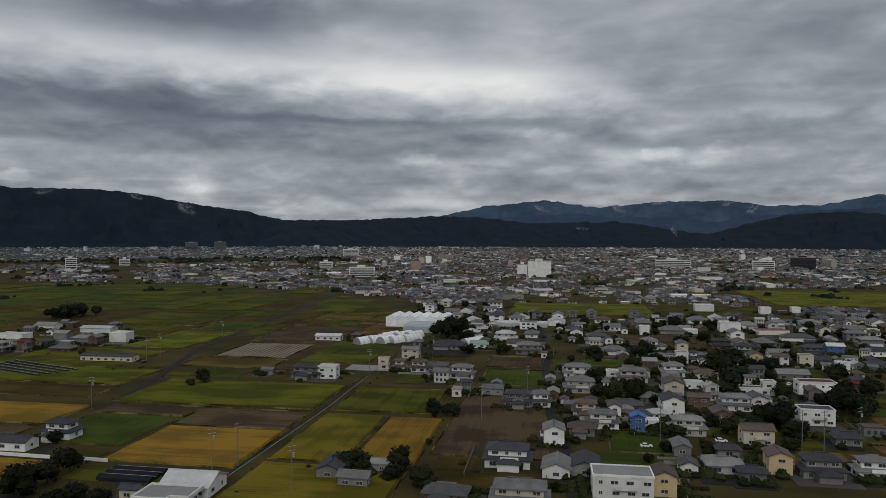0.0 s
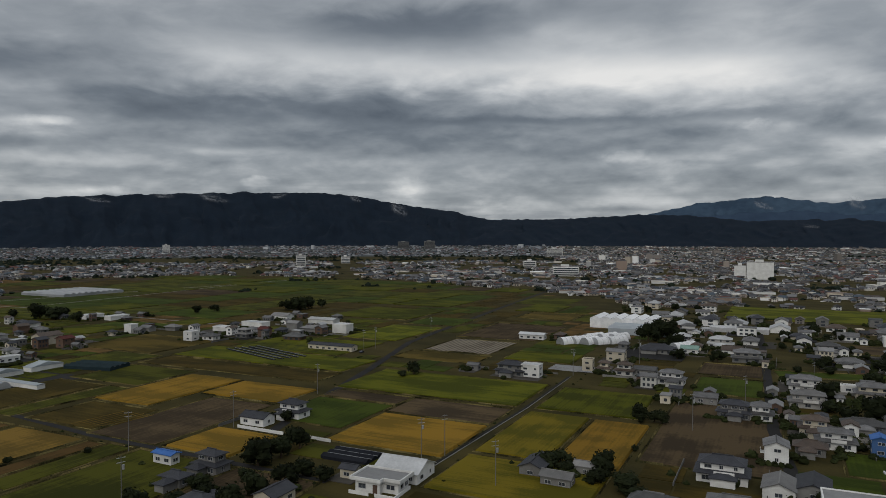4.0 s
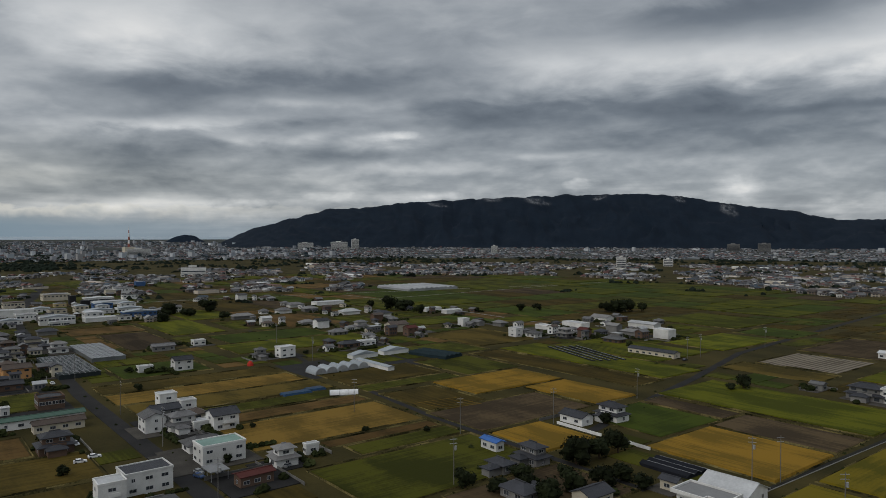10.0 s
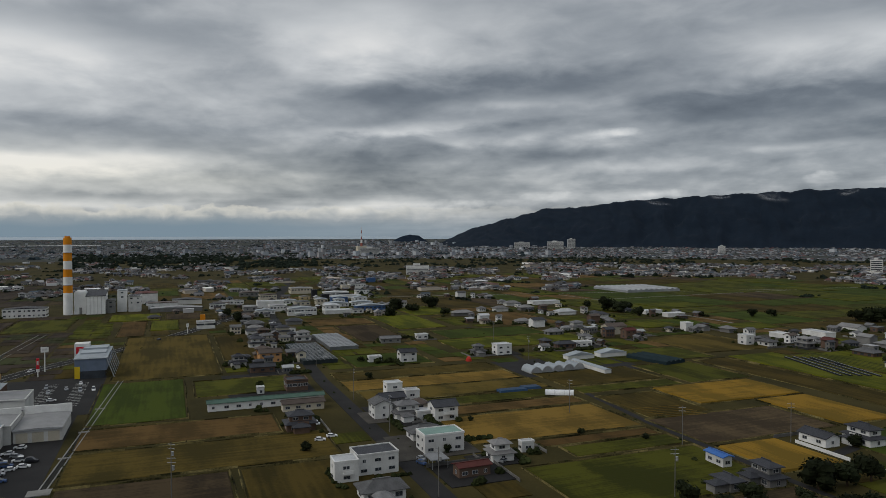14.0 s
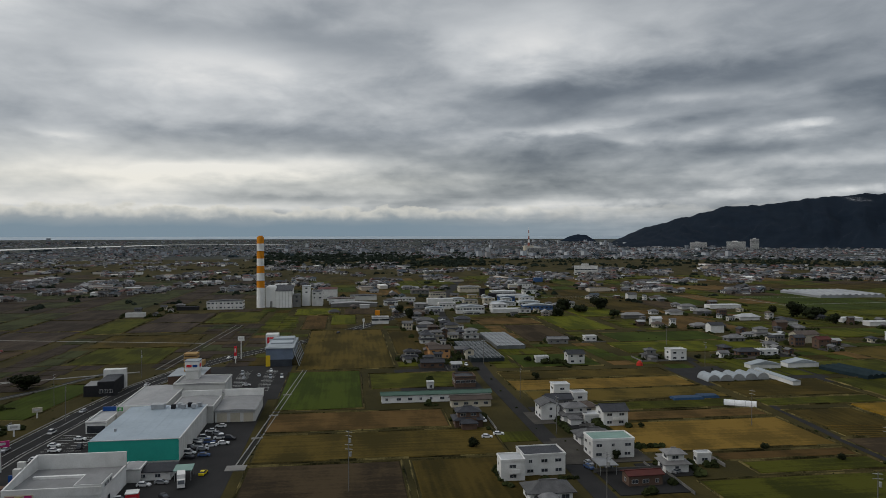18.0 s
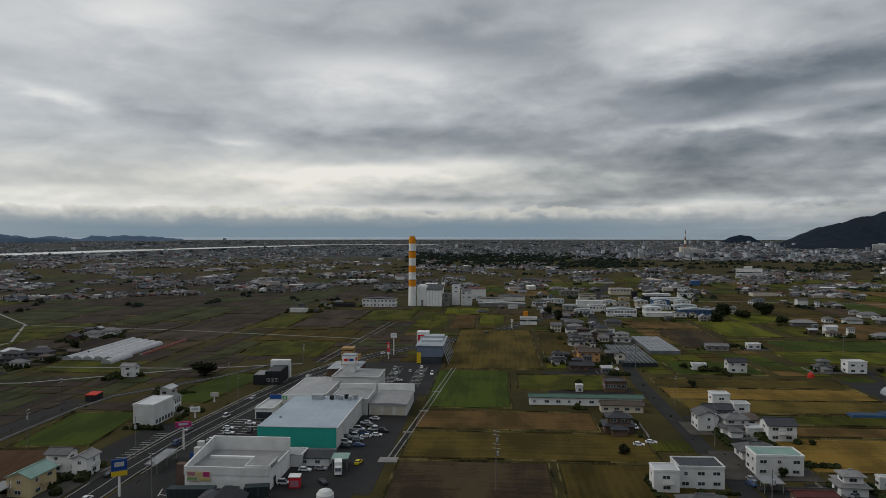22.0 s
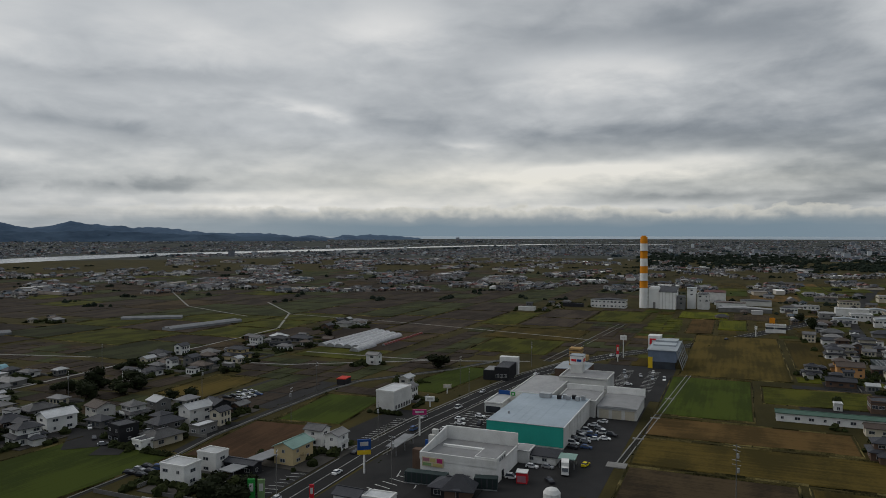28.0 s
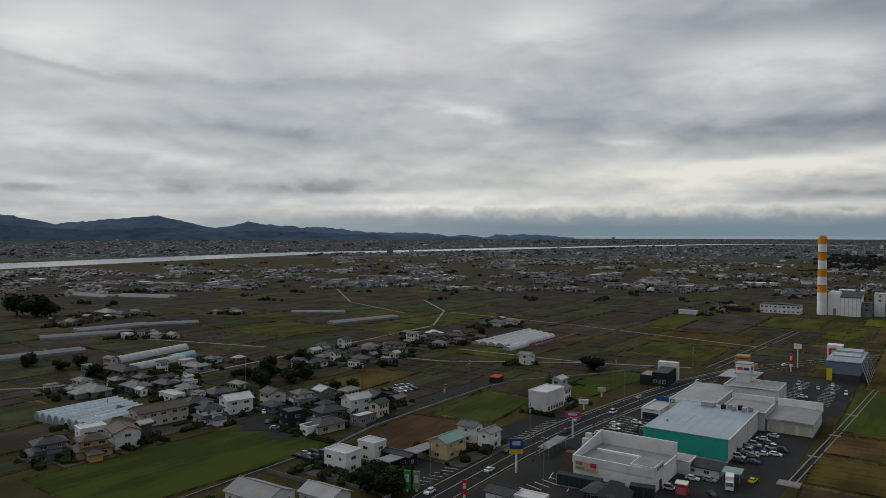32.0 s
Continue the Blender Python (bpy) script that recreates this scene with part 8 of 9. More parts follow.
# a few cars on the yards
for x, y, turn, paint in ((-203.5, 40.5, 80, "white"), (-206, 44.5, 85, "white"), (-176, 62, 12, "silver"), (-318, 53.5, 5, "white"), (-2, 212, 88, "white"), (14, 236, 40, "silver"), (24, 205, 10, "white"),
                          (38, 246, 75, "black"), (-1.5, 262, 92, "white"), (46, 214, 5, "white"), (12, 292, 2, "white"), (-150, -173, 48, "black"), (-158, -184, 50, "white"), (-147, -166, 140, "silver")):
    if clear_of_homes(x, y, -1.5):
        car(x, y, turn, paint)


# garden shrubs and hedges round the houses
def shrub(s, x, y, r, rng, z=-0.2):
    n = 7
    rings = []
    for k, (q, hgt) in enumerate(((0.95, 0.2), (1.05, 0.7), (0.6, 1.15))):
        rings.append([(x + r * q * math.cos(i * 6.2832 / n + k) * rng.uniform(0.65, 1.2), y + r * q * math.sin(i * 6.2832 / n + k) * rng.uniform(0.65, 1.2), z + r * hgt * rng.uniform(0.75, 1.25)) for i in range(n)])
    f = []
    for k in (0, n):
        f += [(k + i, k + (i + 1) % n, k + n + (i + 1) % n, k + n + i) for i in range(n)]
    f += [(2 * n + i, 2 * n + (i + 1) % n, 3 * n) for i in range(n)]
    s.add(rings[0] + rings[1] + rings[2] + [(x, y, z + r * rng.uniform(1.2, 1.5))], f)
    for _ in range(10):
        a1, e1 = rng.uniform(0, 6.28), rng.uniform(0.1, 1.4)
        c = Vector((x + math.cos(a1) * math.cos(e1) * r, y + math.sin(a1) * math.cos(e1) * r, z + 0.3 * r + math.sin(e1) * r))
        p, q = [Vector((rng.gauss(0, 1), rng.gauss(0, 1), rng.gauss(0, 1))).normalized() * r * rng.uniform(0.15, 0.3) for _ in range(2)]
        s.add([tuple(c + p), tuple(c + q), tuple(c - p), tuple(c - q)], [(0, 1, 2, 3)])


rng = random.Random(91)
shrubs = Solid()
for (x, y, r) in homes_laid:
    for _ in range(5 if azimuth(x, y) < 14 else 3 if azimuth(x, y) < 95 else 6):
        a1 = rng.uniform(0, 6.2832)
        k = r * rng.uniform(0.95, 1.5)
        px, py = x + math.cos(a1) * k, y + math.sin(a1) * k
        if all(near_line(px, py, line) > 5.5 for line in ROADS) and not (-334 < px < -120 and -100 < py < -26):
            size = rng.uniform(0.7, 1.9)
            shrub(shrubs, px, py, size, rng)
            if rng.random() < 0.4:
                along_x = rng.random() < 0.5
                for q in range(1, 5):
                    shrub(shrubs, px + (q * size * 1.2 if along_x else 0), py + (0 if along_x else q * size * 1.2), size * 0.8, rng)
SHRUB = surface("garden_shrubs", (0.030, 0.036, 0.012), (0.012, 0.017, 0.006), 0.3, 0.9, grain=3.0, vary=0.4, island=True)
tagged(new("garden_shrubs", shrubs.mesh("garden_shrubs", SHRUB)), "dark green hedges and shrubs round the houses", "shrubs", kind="stuff")
# block walls along the house plots
yard_walls = Solid()
for (x, y, r) in homes_laid:
    if math.hypot(x, y) < 480 and rng.random() < 0.4 and not (-340 < x < -120 and -104 < y < -20):
        k = r * rng.uniform(1.15, 1.5)
        for (p, q) in rng.sample((((-1, -1), (1, -1)), ((1, -1), (1, 1)), ((-1, 1), (1, 1)), ((-1, -1), (-1, 1))), 2):
            x0, x1, y0, y1 = x + p[0] * k, x + q[0] * k, y + p[1] * k, y + q[1] * k
            if all(near_line((x0 + x1) / 2, (y0 + y1) / 2, line) > 5.5 for line in ROADS) and clear_of_homes((x0 + x1) / 2, (y0 + y1) / 2, -2) and not any(f[0] - 1 < (x0 + x1) / 2 < f[1] + 1 and f[2] - 1 < (y0 + y1) / 2 < f[3] + 1 for f in fields_laid):
                yard_walls.box(min(x0, x1) - 0.08, max(x0, x1) + 0.08, min(y0, y1) - 0.08, max(y0, y1) + 0.08, -0.1, rng.uniform(0.7, 1.1))
BLOCKWALL = surface("block_wall", (0.20, 0.195, 0.185), (0.10, 0.097, 0.09), 0.2, 0.9, grain=2.0, vary=0.5, island=True)
tagged(new("garden_walls", yard_walls.mesh("garden_walls", BLOCKWALL)), "low grey block walls round the house plots", "walls", kind="stuff")
# tufts and weeds along the lanes and banks
tufts = Solid()
for line in ROADS:
    for (x0, y0), (x1, y1) in zip(line, line[1:]):
        n = int(math.hypot(x1 - x0, y1 - y0) / 3.5)
        for i in range(n):
            if rng.random() < 0.45:
                t = rng.random()
                nx, ny = -(y1 - y0), x1 - x0
                k = math.hypot(nx, ny)
                off = rng.choice((-1, 1)) * (rng.uniform(6.5, 7.5) if line is ROADS[0] else rng.uniform(2.4, 3.4))
                px, py = x0 + (x1 - x0) * t + nx / k * off, y0 + (y1 - y0) * t + ny / k * off
                if math.hypot(px, py) < 600:
                    shrub(tufts, px, py, rng.uniform(0.2, 0.6), rng)
for u0, u1, v0, v1 in fields_laid:
    if math.hypot(u0 + u1, v0 + v1) / 2 < 340:
        for _ in range(int((u1 - u0 + v1 - v0) / 5)):
            px, py = (rng.uniform(u0, u1), rng.choice((v0, v1))) if rng.random() < 0.5 else (rng.choice((u0, u1)), rng.uniform(v0, v1))
            shrub(tufts, px, py, rng.uniform(0.12, 0.42), rng)
tagged(new("roadside_weeds", tufts.mesh("roadside_weeds", SHRUB)), "tufts of weeds along lanes and banks", "weeds", kind="stuff")


# ---------------------------------------------------------------- the town and woods far out
WALL_MIX = ((0.76, 0.75, 0.72), (0.28, 0.25, 0.22), (0.46, 0.40, 0.32), (0.78, 0.78, 0.77), (0.24, 0.17, 0.13), (0.52, 0.52, 0.51), (0.16, 0.14, 0.125), (0.64, 0.60, 0.54), (0.34, 0.28, 0.24), (0.40, 0.40, 0.40))
ROOF_MIX = ((0.075, 0.075, 0.08), (0.035, 0.035, 0.038), (0.062, 0.048, 0.04), (0.13, 0.13, 0.135), (0.024, 0.025, 0.028), (0.075, 0.066, 0.06), (0.10, 0.10, 0.104), (0.12, 0.045, 0.036), (0.045, 0.047, 0.052), (0.28, 0.28, 0.28), (0.04, 0.06, 0.08))
# Haze painted into the city colours: bluer, flatter walls and a paler roof base.
HAZE_MIX = ((0.50, 0.52, 0.54), (0.26, 0.28, 0.31), (0.18, 0.20, 0.23), (0.38, 0.40, 0.42), (0.24, 0.235, 0.235), (0.14, 0.16, 0.19), (0.33, 0.36, 0.39))
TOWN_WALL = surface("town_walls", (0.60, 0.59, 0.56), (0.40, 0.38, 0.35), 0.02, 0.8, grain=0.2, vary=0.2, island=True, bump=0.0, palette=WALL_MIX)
HAZE_WALL = surface("hazy_city_walls", (0.50, 0.505, 0.51), (0.30, 0.31, 0.32), 0.01, 0.8, grain=0.1, vary=0.2, island=True, bump=0.0, palette=HAZE_MIX)
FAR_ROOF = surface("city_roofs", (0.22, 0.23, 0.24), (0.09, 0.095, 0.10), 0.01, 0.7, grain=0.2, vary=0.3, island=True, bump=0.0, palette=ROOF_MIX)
TOWN_DIM = surface("town_timber_walls", (0.26, 0.20, 0.155), (0.10, 0.08, 0.065), 0.02, 0.8, grain=0.2, vary=0.4, island=True, bump=0.0)
TOWN_ROOF = surface("town_roofs", (0.16, 0.158, 0.16), (0.06, 0.06, 0.063), 0.02, 0.6, grain=0.3, vary=0.3, island=True, bump=0.0, spec=0.2, palette=ROOF_MIX)
# Bluish distance haze is painted into this leaf colour, lighter than FARLEAF.
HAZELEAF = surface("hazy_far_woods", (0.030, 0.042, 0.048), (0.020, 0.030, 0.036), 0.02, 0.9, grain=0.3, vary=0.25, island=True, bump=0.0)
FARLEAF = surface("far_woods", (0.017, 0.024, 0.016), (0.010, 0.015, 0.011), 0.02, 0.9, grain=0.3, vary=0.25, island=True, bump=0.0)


RIVER_LINE = [(-380, -1330), (-590, -1405), (-920, -1480), (-1500, -1600), (-1970, -1500), (-2723, -1320), (-3450, -860), (-3560, -300)]


def district(az0, az1, d0, d1, count, seed, tall=0.0, clump=0.0, label="crowded low houses of a distant town"):
    """Small houses strewn over a sector; beyond about 1 km they thin out with the distance as rows hide one another."""
    rng = random.Random(seed)
    walls, dim, roofs, panes, greens = (Solid() for _ in range(5))
    solids = (walls, dim, roofs, panes)
    for _ in range(count):
        az = rng.uniform(az0, az1)
        d = d0 * (d1 / d0) ** rng.random()
        # blocks of houses with gardens and plots left open between them
        if noise.noise(Vector((az * 0.28, math.log(d) * 9.0, seed))) < (clump or -0.28):
            continue
        if 12 < az < 43 and d < float(np.interp(az, [12, 17, 30, 43], [660, 705, 893, 1048])):
            continue
        x, y, _z = polar(az, d)
        if -56 < x < 165 and 528 < y < 625 or x > 165 and 600 < y < 850 and az > -24 or near_line(x, y, RIVER_LINE) < 130 or not (d > 1100 or clear_of_homes(x, y, 6)):
            continue
        z = far_ground(d) - 0.3
        w, l = rng.uniform(4.4, 7.8) * (1 + d / 11000), rng.uniform(3.4, 5.2) * (1 + d / 11000)
        h = rng.choice((1.5, 1.7, 1.9, 2.1, 3.0, 3.4))
        flat = rng.random() < 0.05
        if rng.random() < tall:
            w, l, h, flat = rng.uniform(8, 20), rng.uniform(8, 12), rng.choice((6, 7, 8, 10, 12, 16)), True
        elif rng.random() < 0.03:
            w, l, h, flat = rng.uniform(12, 38), rng.uniform(7, 13), rng.uniform(2, 4), True
        if rng.random() < 0.4:
            w, l = l, w
        starts = [len(k.v) for k in solids]
        a, b = w / 2, l / 2
        (walls if flat or rng.random() < 0.7 else dim).box(x - a, x + a, y - b, y + b, z, z + h)
        if flat:
            roofs.box(x - a + 0.4, x + a - 0.4, y - b + 0.4, y + b - 0.4, z + h, z + h + 0.25) if rng.random() < 0.5 else walls.box(x - a - 0.2, x + a + 0.2, y - b - 0.2, y + b + 0.2, z + h, z + h + 0.4)
        else:
            o, rise = 0.65, rng.uniform(0.6, 0.85) * min(a, b)
            hip = rng.random() < 0.5
            if a > b:
                r = max(a - b, 0) if hip else a + o
                roofs.add([(x - a - o, y - b - o, z + h), (x + a + o, y - b - o, z + h), (x + a + o, y + b + o, z + h), (x - a - o, y + b + o, z + h), (x - r, y, z + h + rise), (x + r, y, z + h + rise)],
                          [(0, 1, 5, 4), (2, 3, 4, 5), (1, 2, 5), (3, 0, 4)])
            else:
                r = max(b - a, 0) if hip else b + o
                roofs.add([(x - a - o, y - b - o, z + h), (x + a + o, y - b - o, z + h), (x + a + o, y + b + o, z + h), (x - a - o, y + b + o, z + h), (x, y - r, z + h + rise), (x, y + r, z + h + rise)],
                          [(1, 2, 5, 4), (3, 0, 4, 5), (0, 1, 4), (2, 3, 5)])
            if rng.random() < 0.35:
                # a lower lean-to or shed built on
                e, g2 = rng.uniform(1.2, 2.4), rng.choice((-1, 1))
                walls.box(x + g2 * a, x + g2 * (a + e), y - b * 0.7, y + b * 0.6, z, z + h * 0.6) if g2 > 0 else walls.box(x - a - e, x - a, y - b * 0.7, y + b * 0.6, z, z + h * 0.6)
        if rng.random() < 0.4:
            tx, ty, r = x + rng.uniform(-9, 9), y + rng.uniform(-9, 9), rng.uniform(0.9, 2.4) * (1 + d / 7000)
            for _ in range(rng.randint(1, 3)):
                tx, ty = tx + rng.uniform(-2, 2), ty + rng.uniform(-2, 2)
                ring = [(tx + r * math.cos(i * 1.2566) * rng.uniform(0.7, 1.2), ty + r * math.sin(i * 1.2566) * rng.uniform(0.7, 1.2), z + r * rng.uniform(0.2, 0.7)) for i in range(5)]
                greens.add(ring + [(tx, ty, z + r * rng.uniform(0.8, 1.3)), (tx, ty, z)], [(i, (i + 1) % 5, 5) for i in range(5)] + [((i + 1) % 5, i, 6) for i in range(5)])
        if d < 1500 and not flat:
            sx, sy = (-1 if x > 0 else 1), (-1 if y > 0 else 1)
            for k in range(max(1, int(h / 1.5))):
                zz = z + 0.6 + 1.5 * k
                for p in (-0.6, 0.1):
                    panes.box(x + p * a, x + p * a + a * 0.5, y + sy * b - 0.05, y + sy * b + 0.05, zz, zz + 0.8)
                    panes.box(x + sx * a - 0.05, x + sx * a + 0.05, y + p * b, y + p * b + b * 0.5, zz, zz + 0.8)
        turn = radians(rng.gauss(8, 7))
        c, sn = math.cos(turn), math.sin(turn)
        for k, n0 in zip(solids, starts):
            k.v[n0:] = [(x + c * (q[0] - x) - sn * (q[1] - y), y + sn * (q[0] - x) + c * (q[1] - y), q[2]) for q in k.v[n0:]]
    town = thing("town_district", 0, 0, 0, label, "town")
    town["kind"] = "stuff"
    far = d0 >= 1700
    for name, s, m in (("walls", walls, HAZE_WALL if far else TOWN_WALL), ("timber_walls", dim, HAZE_WALL if far else TOWN_DIM), ("roofs", roofs, FAR_ROOF if far else TOWN_ROOF), ("panes", panes, PANE), ("garden_trees", greens, HAZELEAF if far else FARLEAF)):
        if s.v:
            part(name, s, m, town)["kind"] = "stuff"


def woods(az0, az1, d0, d1, count, size, seed, label="dark band of distant woods"):
    """Groves of uneven crowns that run into one another."""
    rng = random.Random(seed)
    s = Solid()
    left = 0
    for _ in range(count):
        if not left:
            az, d = rng.uniform(az0, az1), rng.uniform(d0, d1)
            gx, gy, _z = polar(az, d)
            left, run = rng.randint(2, 11), rng.uniform(0, math.pi)
        left -= 1
        p, q = rng.gauss(0, size * 3.0), rng.gauss(0, size * 0.7)
        x, y = gx + p * math.cos(run) - q * math.sin(run), gy + p * math.sin(run) + q * math.cos(run)
        d = math.hypot(x, y)
        if d < 1100 and not clear_of_homes(x, y, 2) or near_line(x, y, RIVER_LINE) < 150:
            continue
        r = size * rng.choice((0.4, 0.55, 0.7, 0.85, 1.2))
        z = far_ground(d) - 0.3
        n = 6
        low_ring = [(x + r * math.cos(i * 6.2832 / n) * rng.uniform(0.7, 1.3), y + r * math.sin(i * 6.2832 / n) * rng.uniform(0.7, 1.3), z + r * 0.2) for i in range(n)]
        mid_ring = [(x + r * 0.8 * math.cos(i * 6.2832 / n + 0.5) * rng.uniform(0.6, 1.3), y + r * 0.8 * math.sin(i * 6.2832 / n + 0.5) * rng.uniform(0.6, 1.3), z + r * rng.uniform(0.5, 1.1)) for i in range(n)]
        f = [(i, (i + 1) % n, n + (i + 1) % n, n + i) for i in range(n)] + [(n + i, n + (i + 1) % n, 2 * n) for i in range(n)] + [tuple(range(n))[::-1]]
        s.add(low_ring + mid_ring + [(x, y, z + r * rng.uniform(0.9, 1.5))], f)
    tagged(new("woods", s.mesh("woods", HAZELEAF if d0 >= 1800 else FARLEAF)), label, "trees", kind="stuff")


district(-26, 17, 600, 1100, 2730, 1, 0.0, -0.14)
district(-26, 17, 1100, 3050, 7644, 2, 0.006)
district(-26, 6, 470, 620, 345, 3)
district(17, 43, 700, 1500, 2900, 4, 0.002, -0.12)
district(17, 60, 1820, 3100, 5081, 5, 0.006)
district(43, 62, 1050, 1480, 1000, 6, 0.002, 0.0)
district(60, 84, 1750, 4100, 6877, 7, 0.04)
district(58, 86, 760, 1300, 2364, 8, 0.0, 0.03)
district(84, 108, 2000, 4200, 3289, 9, 0.02)
district(86, 108, 760, 1700, 2730, 10, 0.0, 0.08)
district(106, 126, 740, 1500, 3458, 11, 0.0, 0.1)
district(125, 158, 760, 1380, 2730, 14, 0.0, 0.02)
district(104, 134, 1450, 2400, 3458, 15, 0.0, 0.02)
district(106, 158, 2000, 4200, 6279, 12, 0.01)
district(70, 92, 520, 800, 109, 13, 0.0, 0.05)
woods(-26, 43, 720, 2900, 1500, 3.6, 31, "scattered dark trees among town houses")
woods(17, 62, 1480, 1850, 850, 4.2, 32)
woods(55, 79, 1250, 2000, 700, 4.0, 33)
woods(79, 97, 1300, 2250, 1900, 5.0, 34)
woods(58, 100, 640, 1350, 420, 2.6, 35, "scattered dark trees among fields and houses")
woods(96, 158, 640, 1500, 800, 2.6, 36, "scattered dark trees among fields and houses")
woods(84, 158, 1900, 4000, 700, 6, 39)
woods(60, 84, 1800, 4000, 450, 6, 40, "dark trees among the city blocks")
woods(34, 60, 1000, 1480, 200, 4, 38, "scattered dark trees among fields and houses")

village = thing("small_houses", 0, 0, 0, "small houses and sheds crowded round the farmsteads", "houses")
village["kind"] = "stuff"
for letter, s in list(small_walls.items()):
    part("walls", s, WALL[letter], village)["kind"] = "stuff"
for letter, s in list(small_roofs.items()):
    part("roofs", s, ROOF[letter], village)["kind"] = "stuff"
part("panes", small_panes, PANE, village)["kind"] = "stuff"
tagged(new("field_banks", bank_solid.mesh("field_banks", BANK)), "uneven grass and earth banks between the plots", "banks", kind="stuff")
# river and sea
strip("river", RIVER_LINE, 205, RIVER, 0.3, "wide pale grey river across the plain")
sea = Solid()
for a1 in range(60, 144, 4):
    sea.v += [polar(a1, d, far_ground(d) + 0.7) for d in (4400, 4700, 4950)]
sea.f = [(3 * i + k, 3 * i + k + 1, 3 * i + k + 4, 3 * i + k + 3) for i in range(20) for k in (0, 1)]
tagged(new("sea", sea.mesh("sea", SEA)), "pale strip of sea on the horizon", "sea", kind="structure")


# ---------------------------------------------------------------- large buildings in the town
def block(x, y, w, d, h, label, wall="W", turn=0.0, storeys=0):
    """A large flat roofed block with rows of windows and roof works."""
    z = far_ground(math.hypot(x, y))
    ob = thing("apartment_block", x, y, turn, label, "building", "", z)
    part("wall", Solid().box(-w / 2, w / 2, -d / 2, d / 2, -1, h), WALL[wall], ob)
    part("roof", Solid().box(-w / 2 + 0.5, w / 2 - 0.5, -d / 2 + 0.5, d / 2 - 0.5, h, h + 0.5), CONCRETE, ob)
    part("roof_room", Solid().box(-w * 0.2, w * 0.12, -d * 0.25, d * 0.25, h + 0.5, h + 3.2), WALL[wall], ob)
    n = storeys or max(2, int(h / 3.2))
    for k in range(n if storeys >= 0 else 0):
        z0 = 1.2 + k * (h - 1) / n
        part("window_band", Solid().box(-w / 2 + 1, w / 2 - 1, -d / 2 - 0.1, -d / 2 + 0.05, z0, z0 + 1.4), PANE, ob)
        part("window_band", Solid().box(w / 2 - 0.05, w / 2 + 0.1, -d / 2 + 1, d / 2 - 1, z0, z0 + 1.4), PANE, ob)
        part("balcony", Solid().box(-w / 2 + 0.6, w / 2 - 0.6, -d / 2 - 0.9, -d / 2 - 0.1, z0 - 1.0, z0 - 0.1), WALL[wall], ob)
    return ob


block(-30, 1012, 32, 24, 22, "large plain cream white store block", "W", 0, -1)
block(-54, 1010, 14, 20, 17, "white annex of a large store", "W", 0, -1)
block(-277, 965, 36, 16, 13, "long white school building with window bands", "W", 15)
block(-535, 1760, 40, 18, 20, "white apartment block over low houses", "W", 15)
block(-407, 1190, 22, 14, 11, "cream town hall block", "W", 15)
block(-780, 1025, 17, 14, 20, "white apartment tower beside the fields", "W", 37)
block(-792, 1185, 18, 14, 13, "white apartment block with balconies", "W", 34)
block(-1330, 2390, 42, 20, 26, "grey apartment tower below the mountain", "G", 30)
block(-1262, 2478, 42, 20, 28, "grey apartment tower below the mountain", "G", 28)
block(-2520, 1315, 60, 30, 26, "large pale hospital block below the ridge", "W", 62)
block(-2440, 1420, 64, 30, 30, "large pink brown hospital block below the ridge", "W", 60)
block(-2410, 1475, 30, 24, 40, "tall cream tower of the hospital", "W", 60)
block(-1690, 1560, 20, 14, 24, "slim white tower in the town", "W", 45)
block(200, 1330, 60, 20, 14, "long cream factory block in the town", "W", -10)
block(330, 1240, 34, 18, 17, "white hospital block in the town", "W", -15)
block(420, 1330, 40, 18, 20, "dark grey office block in the town", "K", -18)
block(-1010, 350, 34, 16, 13, "angular white building beside the highway", "W", 70, 2)
block(-2050, 560, 60, 30, 20, "wide pink white city building", "W", 75)
# Red dulled towards grey: the haze at that distance is painted in.
MASTRED = surface("hazed_mast_red", (0.36, 0.13, 0.10), (0.28, 0.11, 0.09), 0.1, 0.7)
mast = thing("broadcast_mast", -2400, 625, 0, "red and white lattice broadcast mast over the city", "mast")
for k in range(6):
    part("section", Solid().tube(0, 0, 20 + k * 11, 31 + k * 11, 4.2 - k * 0.62, 3.6 - k * 0.62, 6), STACK_WHITE if k % 2 else MASTRED, mast)
part("base_block", Solid().box(-16, 16, -16, 16, -1, 20), WALL["C"], mast)
ridge("hill", [(73.0, -0.6), (72.3, -0.2), (71.5, 0.0), (70.8, -0.1), (70.0, -0.6)], 3900, 4000, 4100, FOREST, "small round dark hill in the city", 0.03, 22, 0.1)


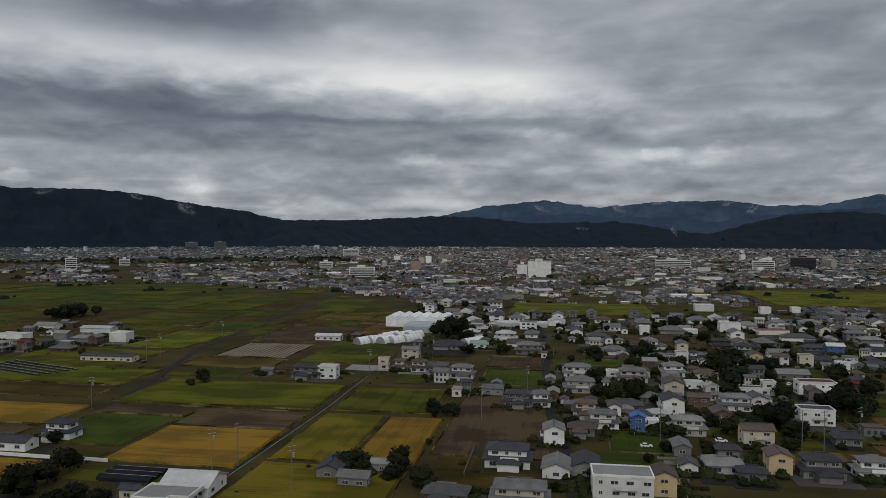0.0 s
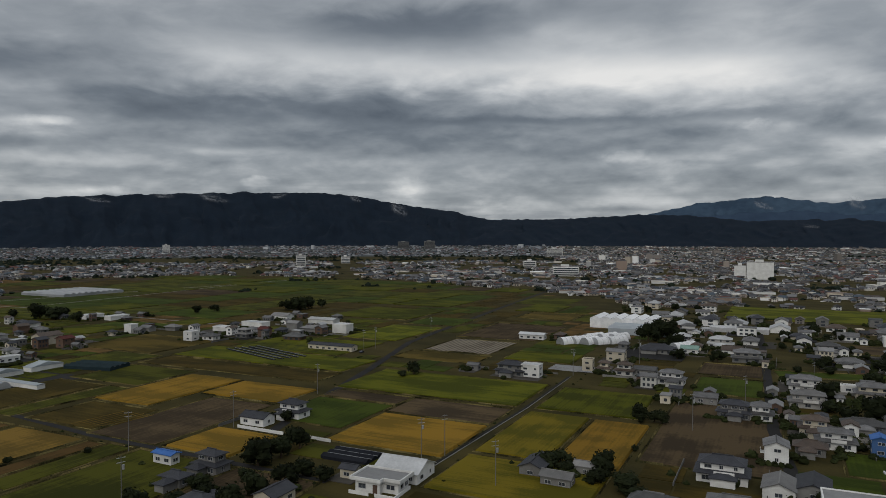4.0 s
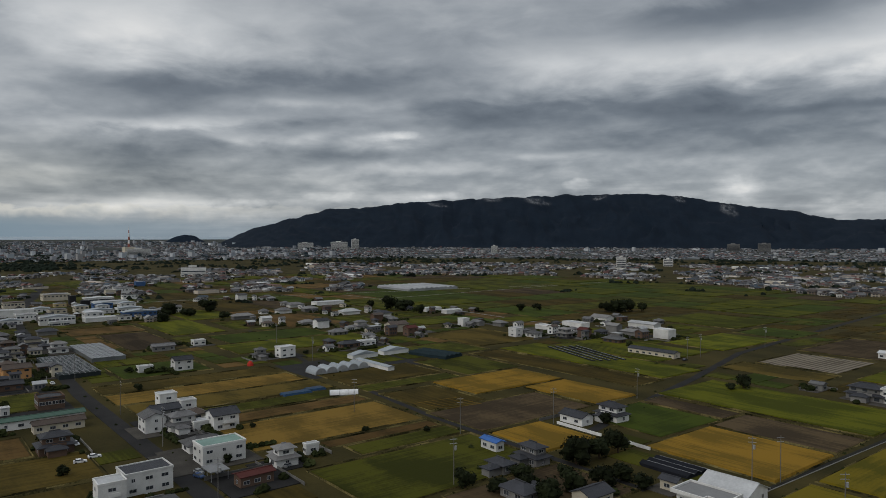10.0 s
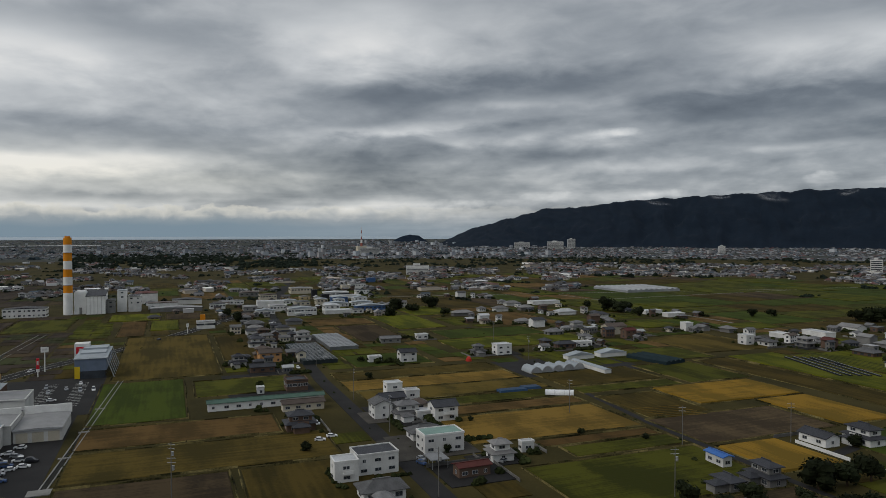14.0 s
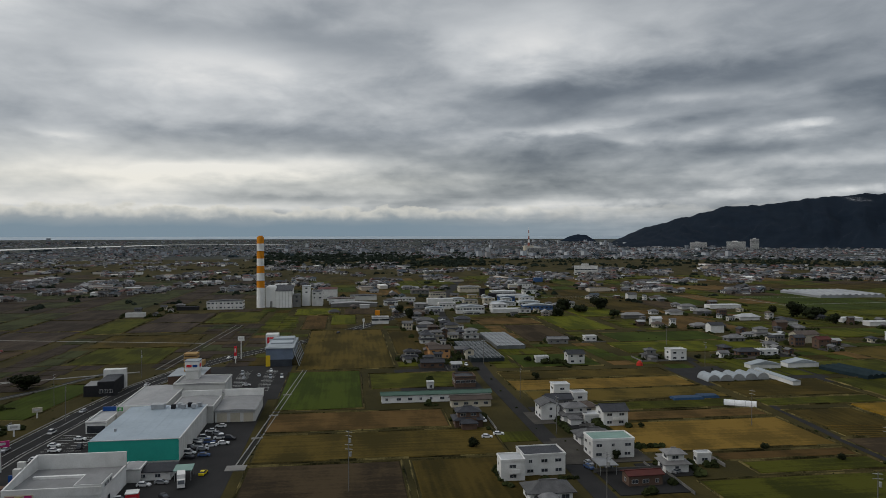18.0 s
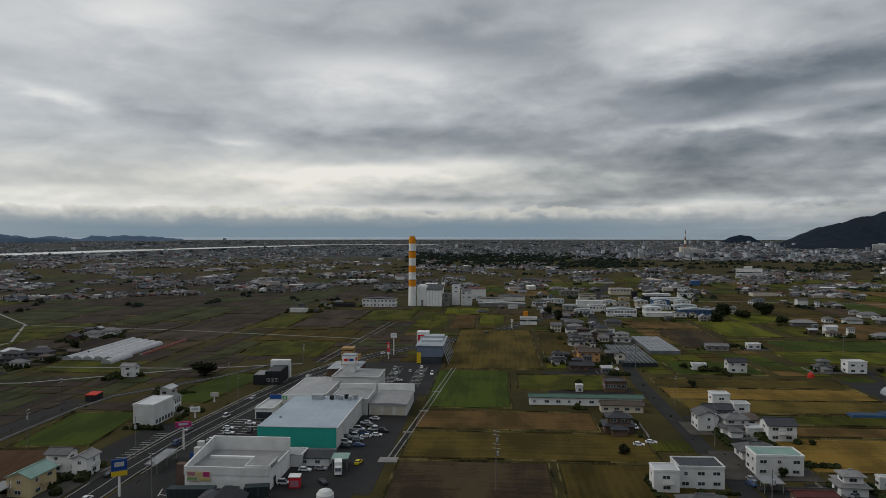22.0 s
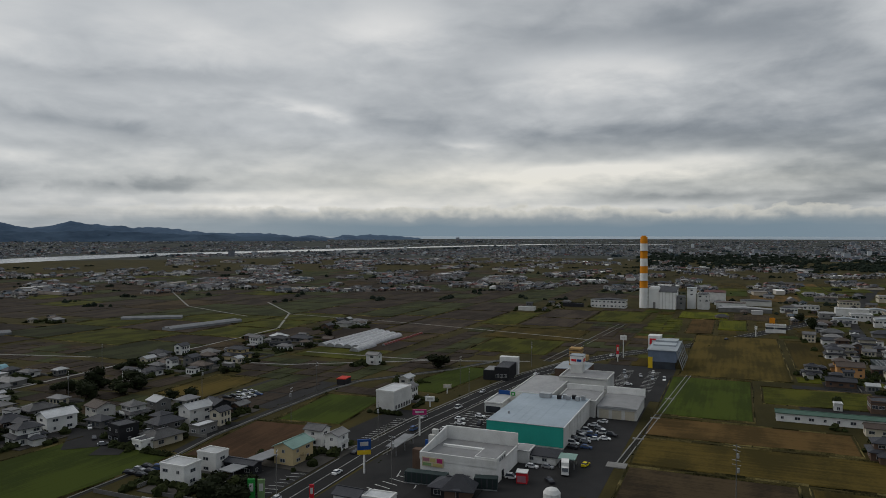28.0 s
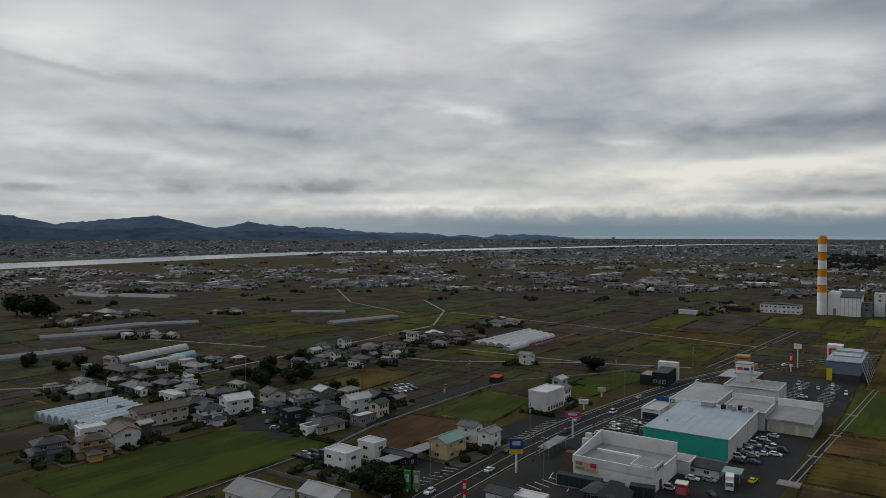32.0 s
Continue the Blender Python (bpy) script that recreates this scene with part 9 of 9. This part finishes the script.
# ---------------------------------------------------------------- mist on the mountain sides
def mist_material():
    m = bpy.data.materials.new("thin_mist")
    m.use_nodes = True
    n, l = m.node_tree.nodes, m.node_tree.links
    n.clear()
    tc, no, lerp = n.new("ShaderNodeTexCoord"), n.new("ShaderNodeTexNoise"), n.new("ShaderNodeMapRange")
    no.inputs["Scale"].default_value, no.inputs["Detail"].default_value = 2.2, 6.0
    grad = n.new("ShaderNodeTexGradient")
    grad.gradient_type = "SPHERICAL"
    mul = n.new("ShaderNodeMath")
    mul.operation = "MULTIPLY"
    l.new(tc.outputs["Object"], no.inputs["Vector"])
    l.new(tc.outputs["Object"], grad.inputs["Vector"])
    l.new(no.outputs["Fac"], lerp.inputs["Value"])
    lerp.inputs["From Min"].default_value, lerp.inputs["From Max"].default_value = 0.38, 1.05
    l.new(lerp.outputs[0], mul.inputs[0])
    l.new(grad.outputs["Fac"], mul.inputs[1])
    dif, tr, mix, o = n.new("ShaderNodeBsdfDiffuse"), n.new("ShaderNodeBsdfTransparent"), n.new("ShaderNodeMixShader"), n.new("ShaderNodeOutputMaterial")
    dif.inputs["Color"].default_value = (0.6, 0.62, 0.65, 1)
    l.new(mul.outputs[0], mix.inputs[0])
    l.new(tr.outputs[0], mix.inputs[1])
    l.new(dif.outputs[0], mix.inputs[2])
    l.new(mix.outputs[0], o.inputs["Surface"])
    return m


MIST = mist_material()
puff = Solid()
for i in range(13):
    for k in range(7):
        p, q = -1 + i / 6.0, -1 + k / 3.0
        puff.v.append((p, 0.25 * math.cos(p * 2.2) * math.cos(q * 2), q))
for i in range(12):
    puff.f += [(i * 7 + k, i * 7 + k + 1, (i + 1) * 7 + k + 1, (i + 1) * 7 + k) for k in range(6)]
puff_mesh = puff.mesh("mist_wisp", MIST)
for az, up, d, w, h, lean in ((29.5, 2.0, 3500, 60, 34, 40), (44, 2.75, 3620, 90, 24, 15), (47.5, 2.85, 3640, 60, 16, 5), (39, 2.95, 3640, 50, 16, -10), (52, 2.45, 3600, 70, 14, 10), (33, 2.8, 3600, 40, 18, 30),
                          (1.6, 2.09, 4330, 70, 24, 25), (-0.3, 1.32, 4330, 60, 16, 10), (-4.4, 2.12, 4330, 60, 34, 40), (-7.4, 2.46, 4330, 70, 14, 0), (-12.4, 2.41, 4330, 50, 22, -20), (-14.1, 1.97, 4330, 60, 30, -35), (-17.8, 2.30, 4330, 90, 18, 10), (-1.6, 0.47, 3560, 40, 12, 5), (-8.6, 0.28, 3560, 36, 14, 60)):
    ob = new("mist_wisp", puff_mesh)
    x, y, _z = polar(az, d)
    ob.matrix_world = pose(x, y, EYE_HEIGHT + math.tan(radians(up)) * d, 0, lean, az) @ Matrix.Diagonal((w, 12, h, 1))
    tagged(ob, "thin white wisp of mist on the mountain side", "mist", "mist wisps")
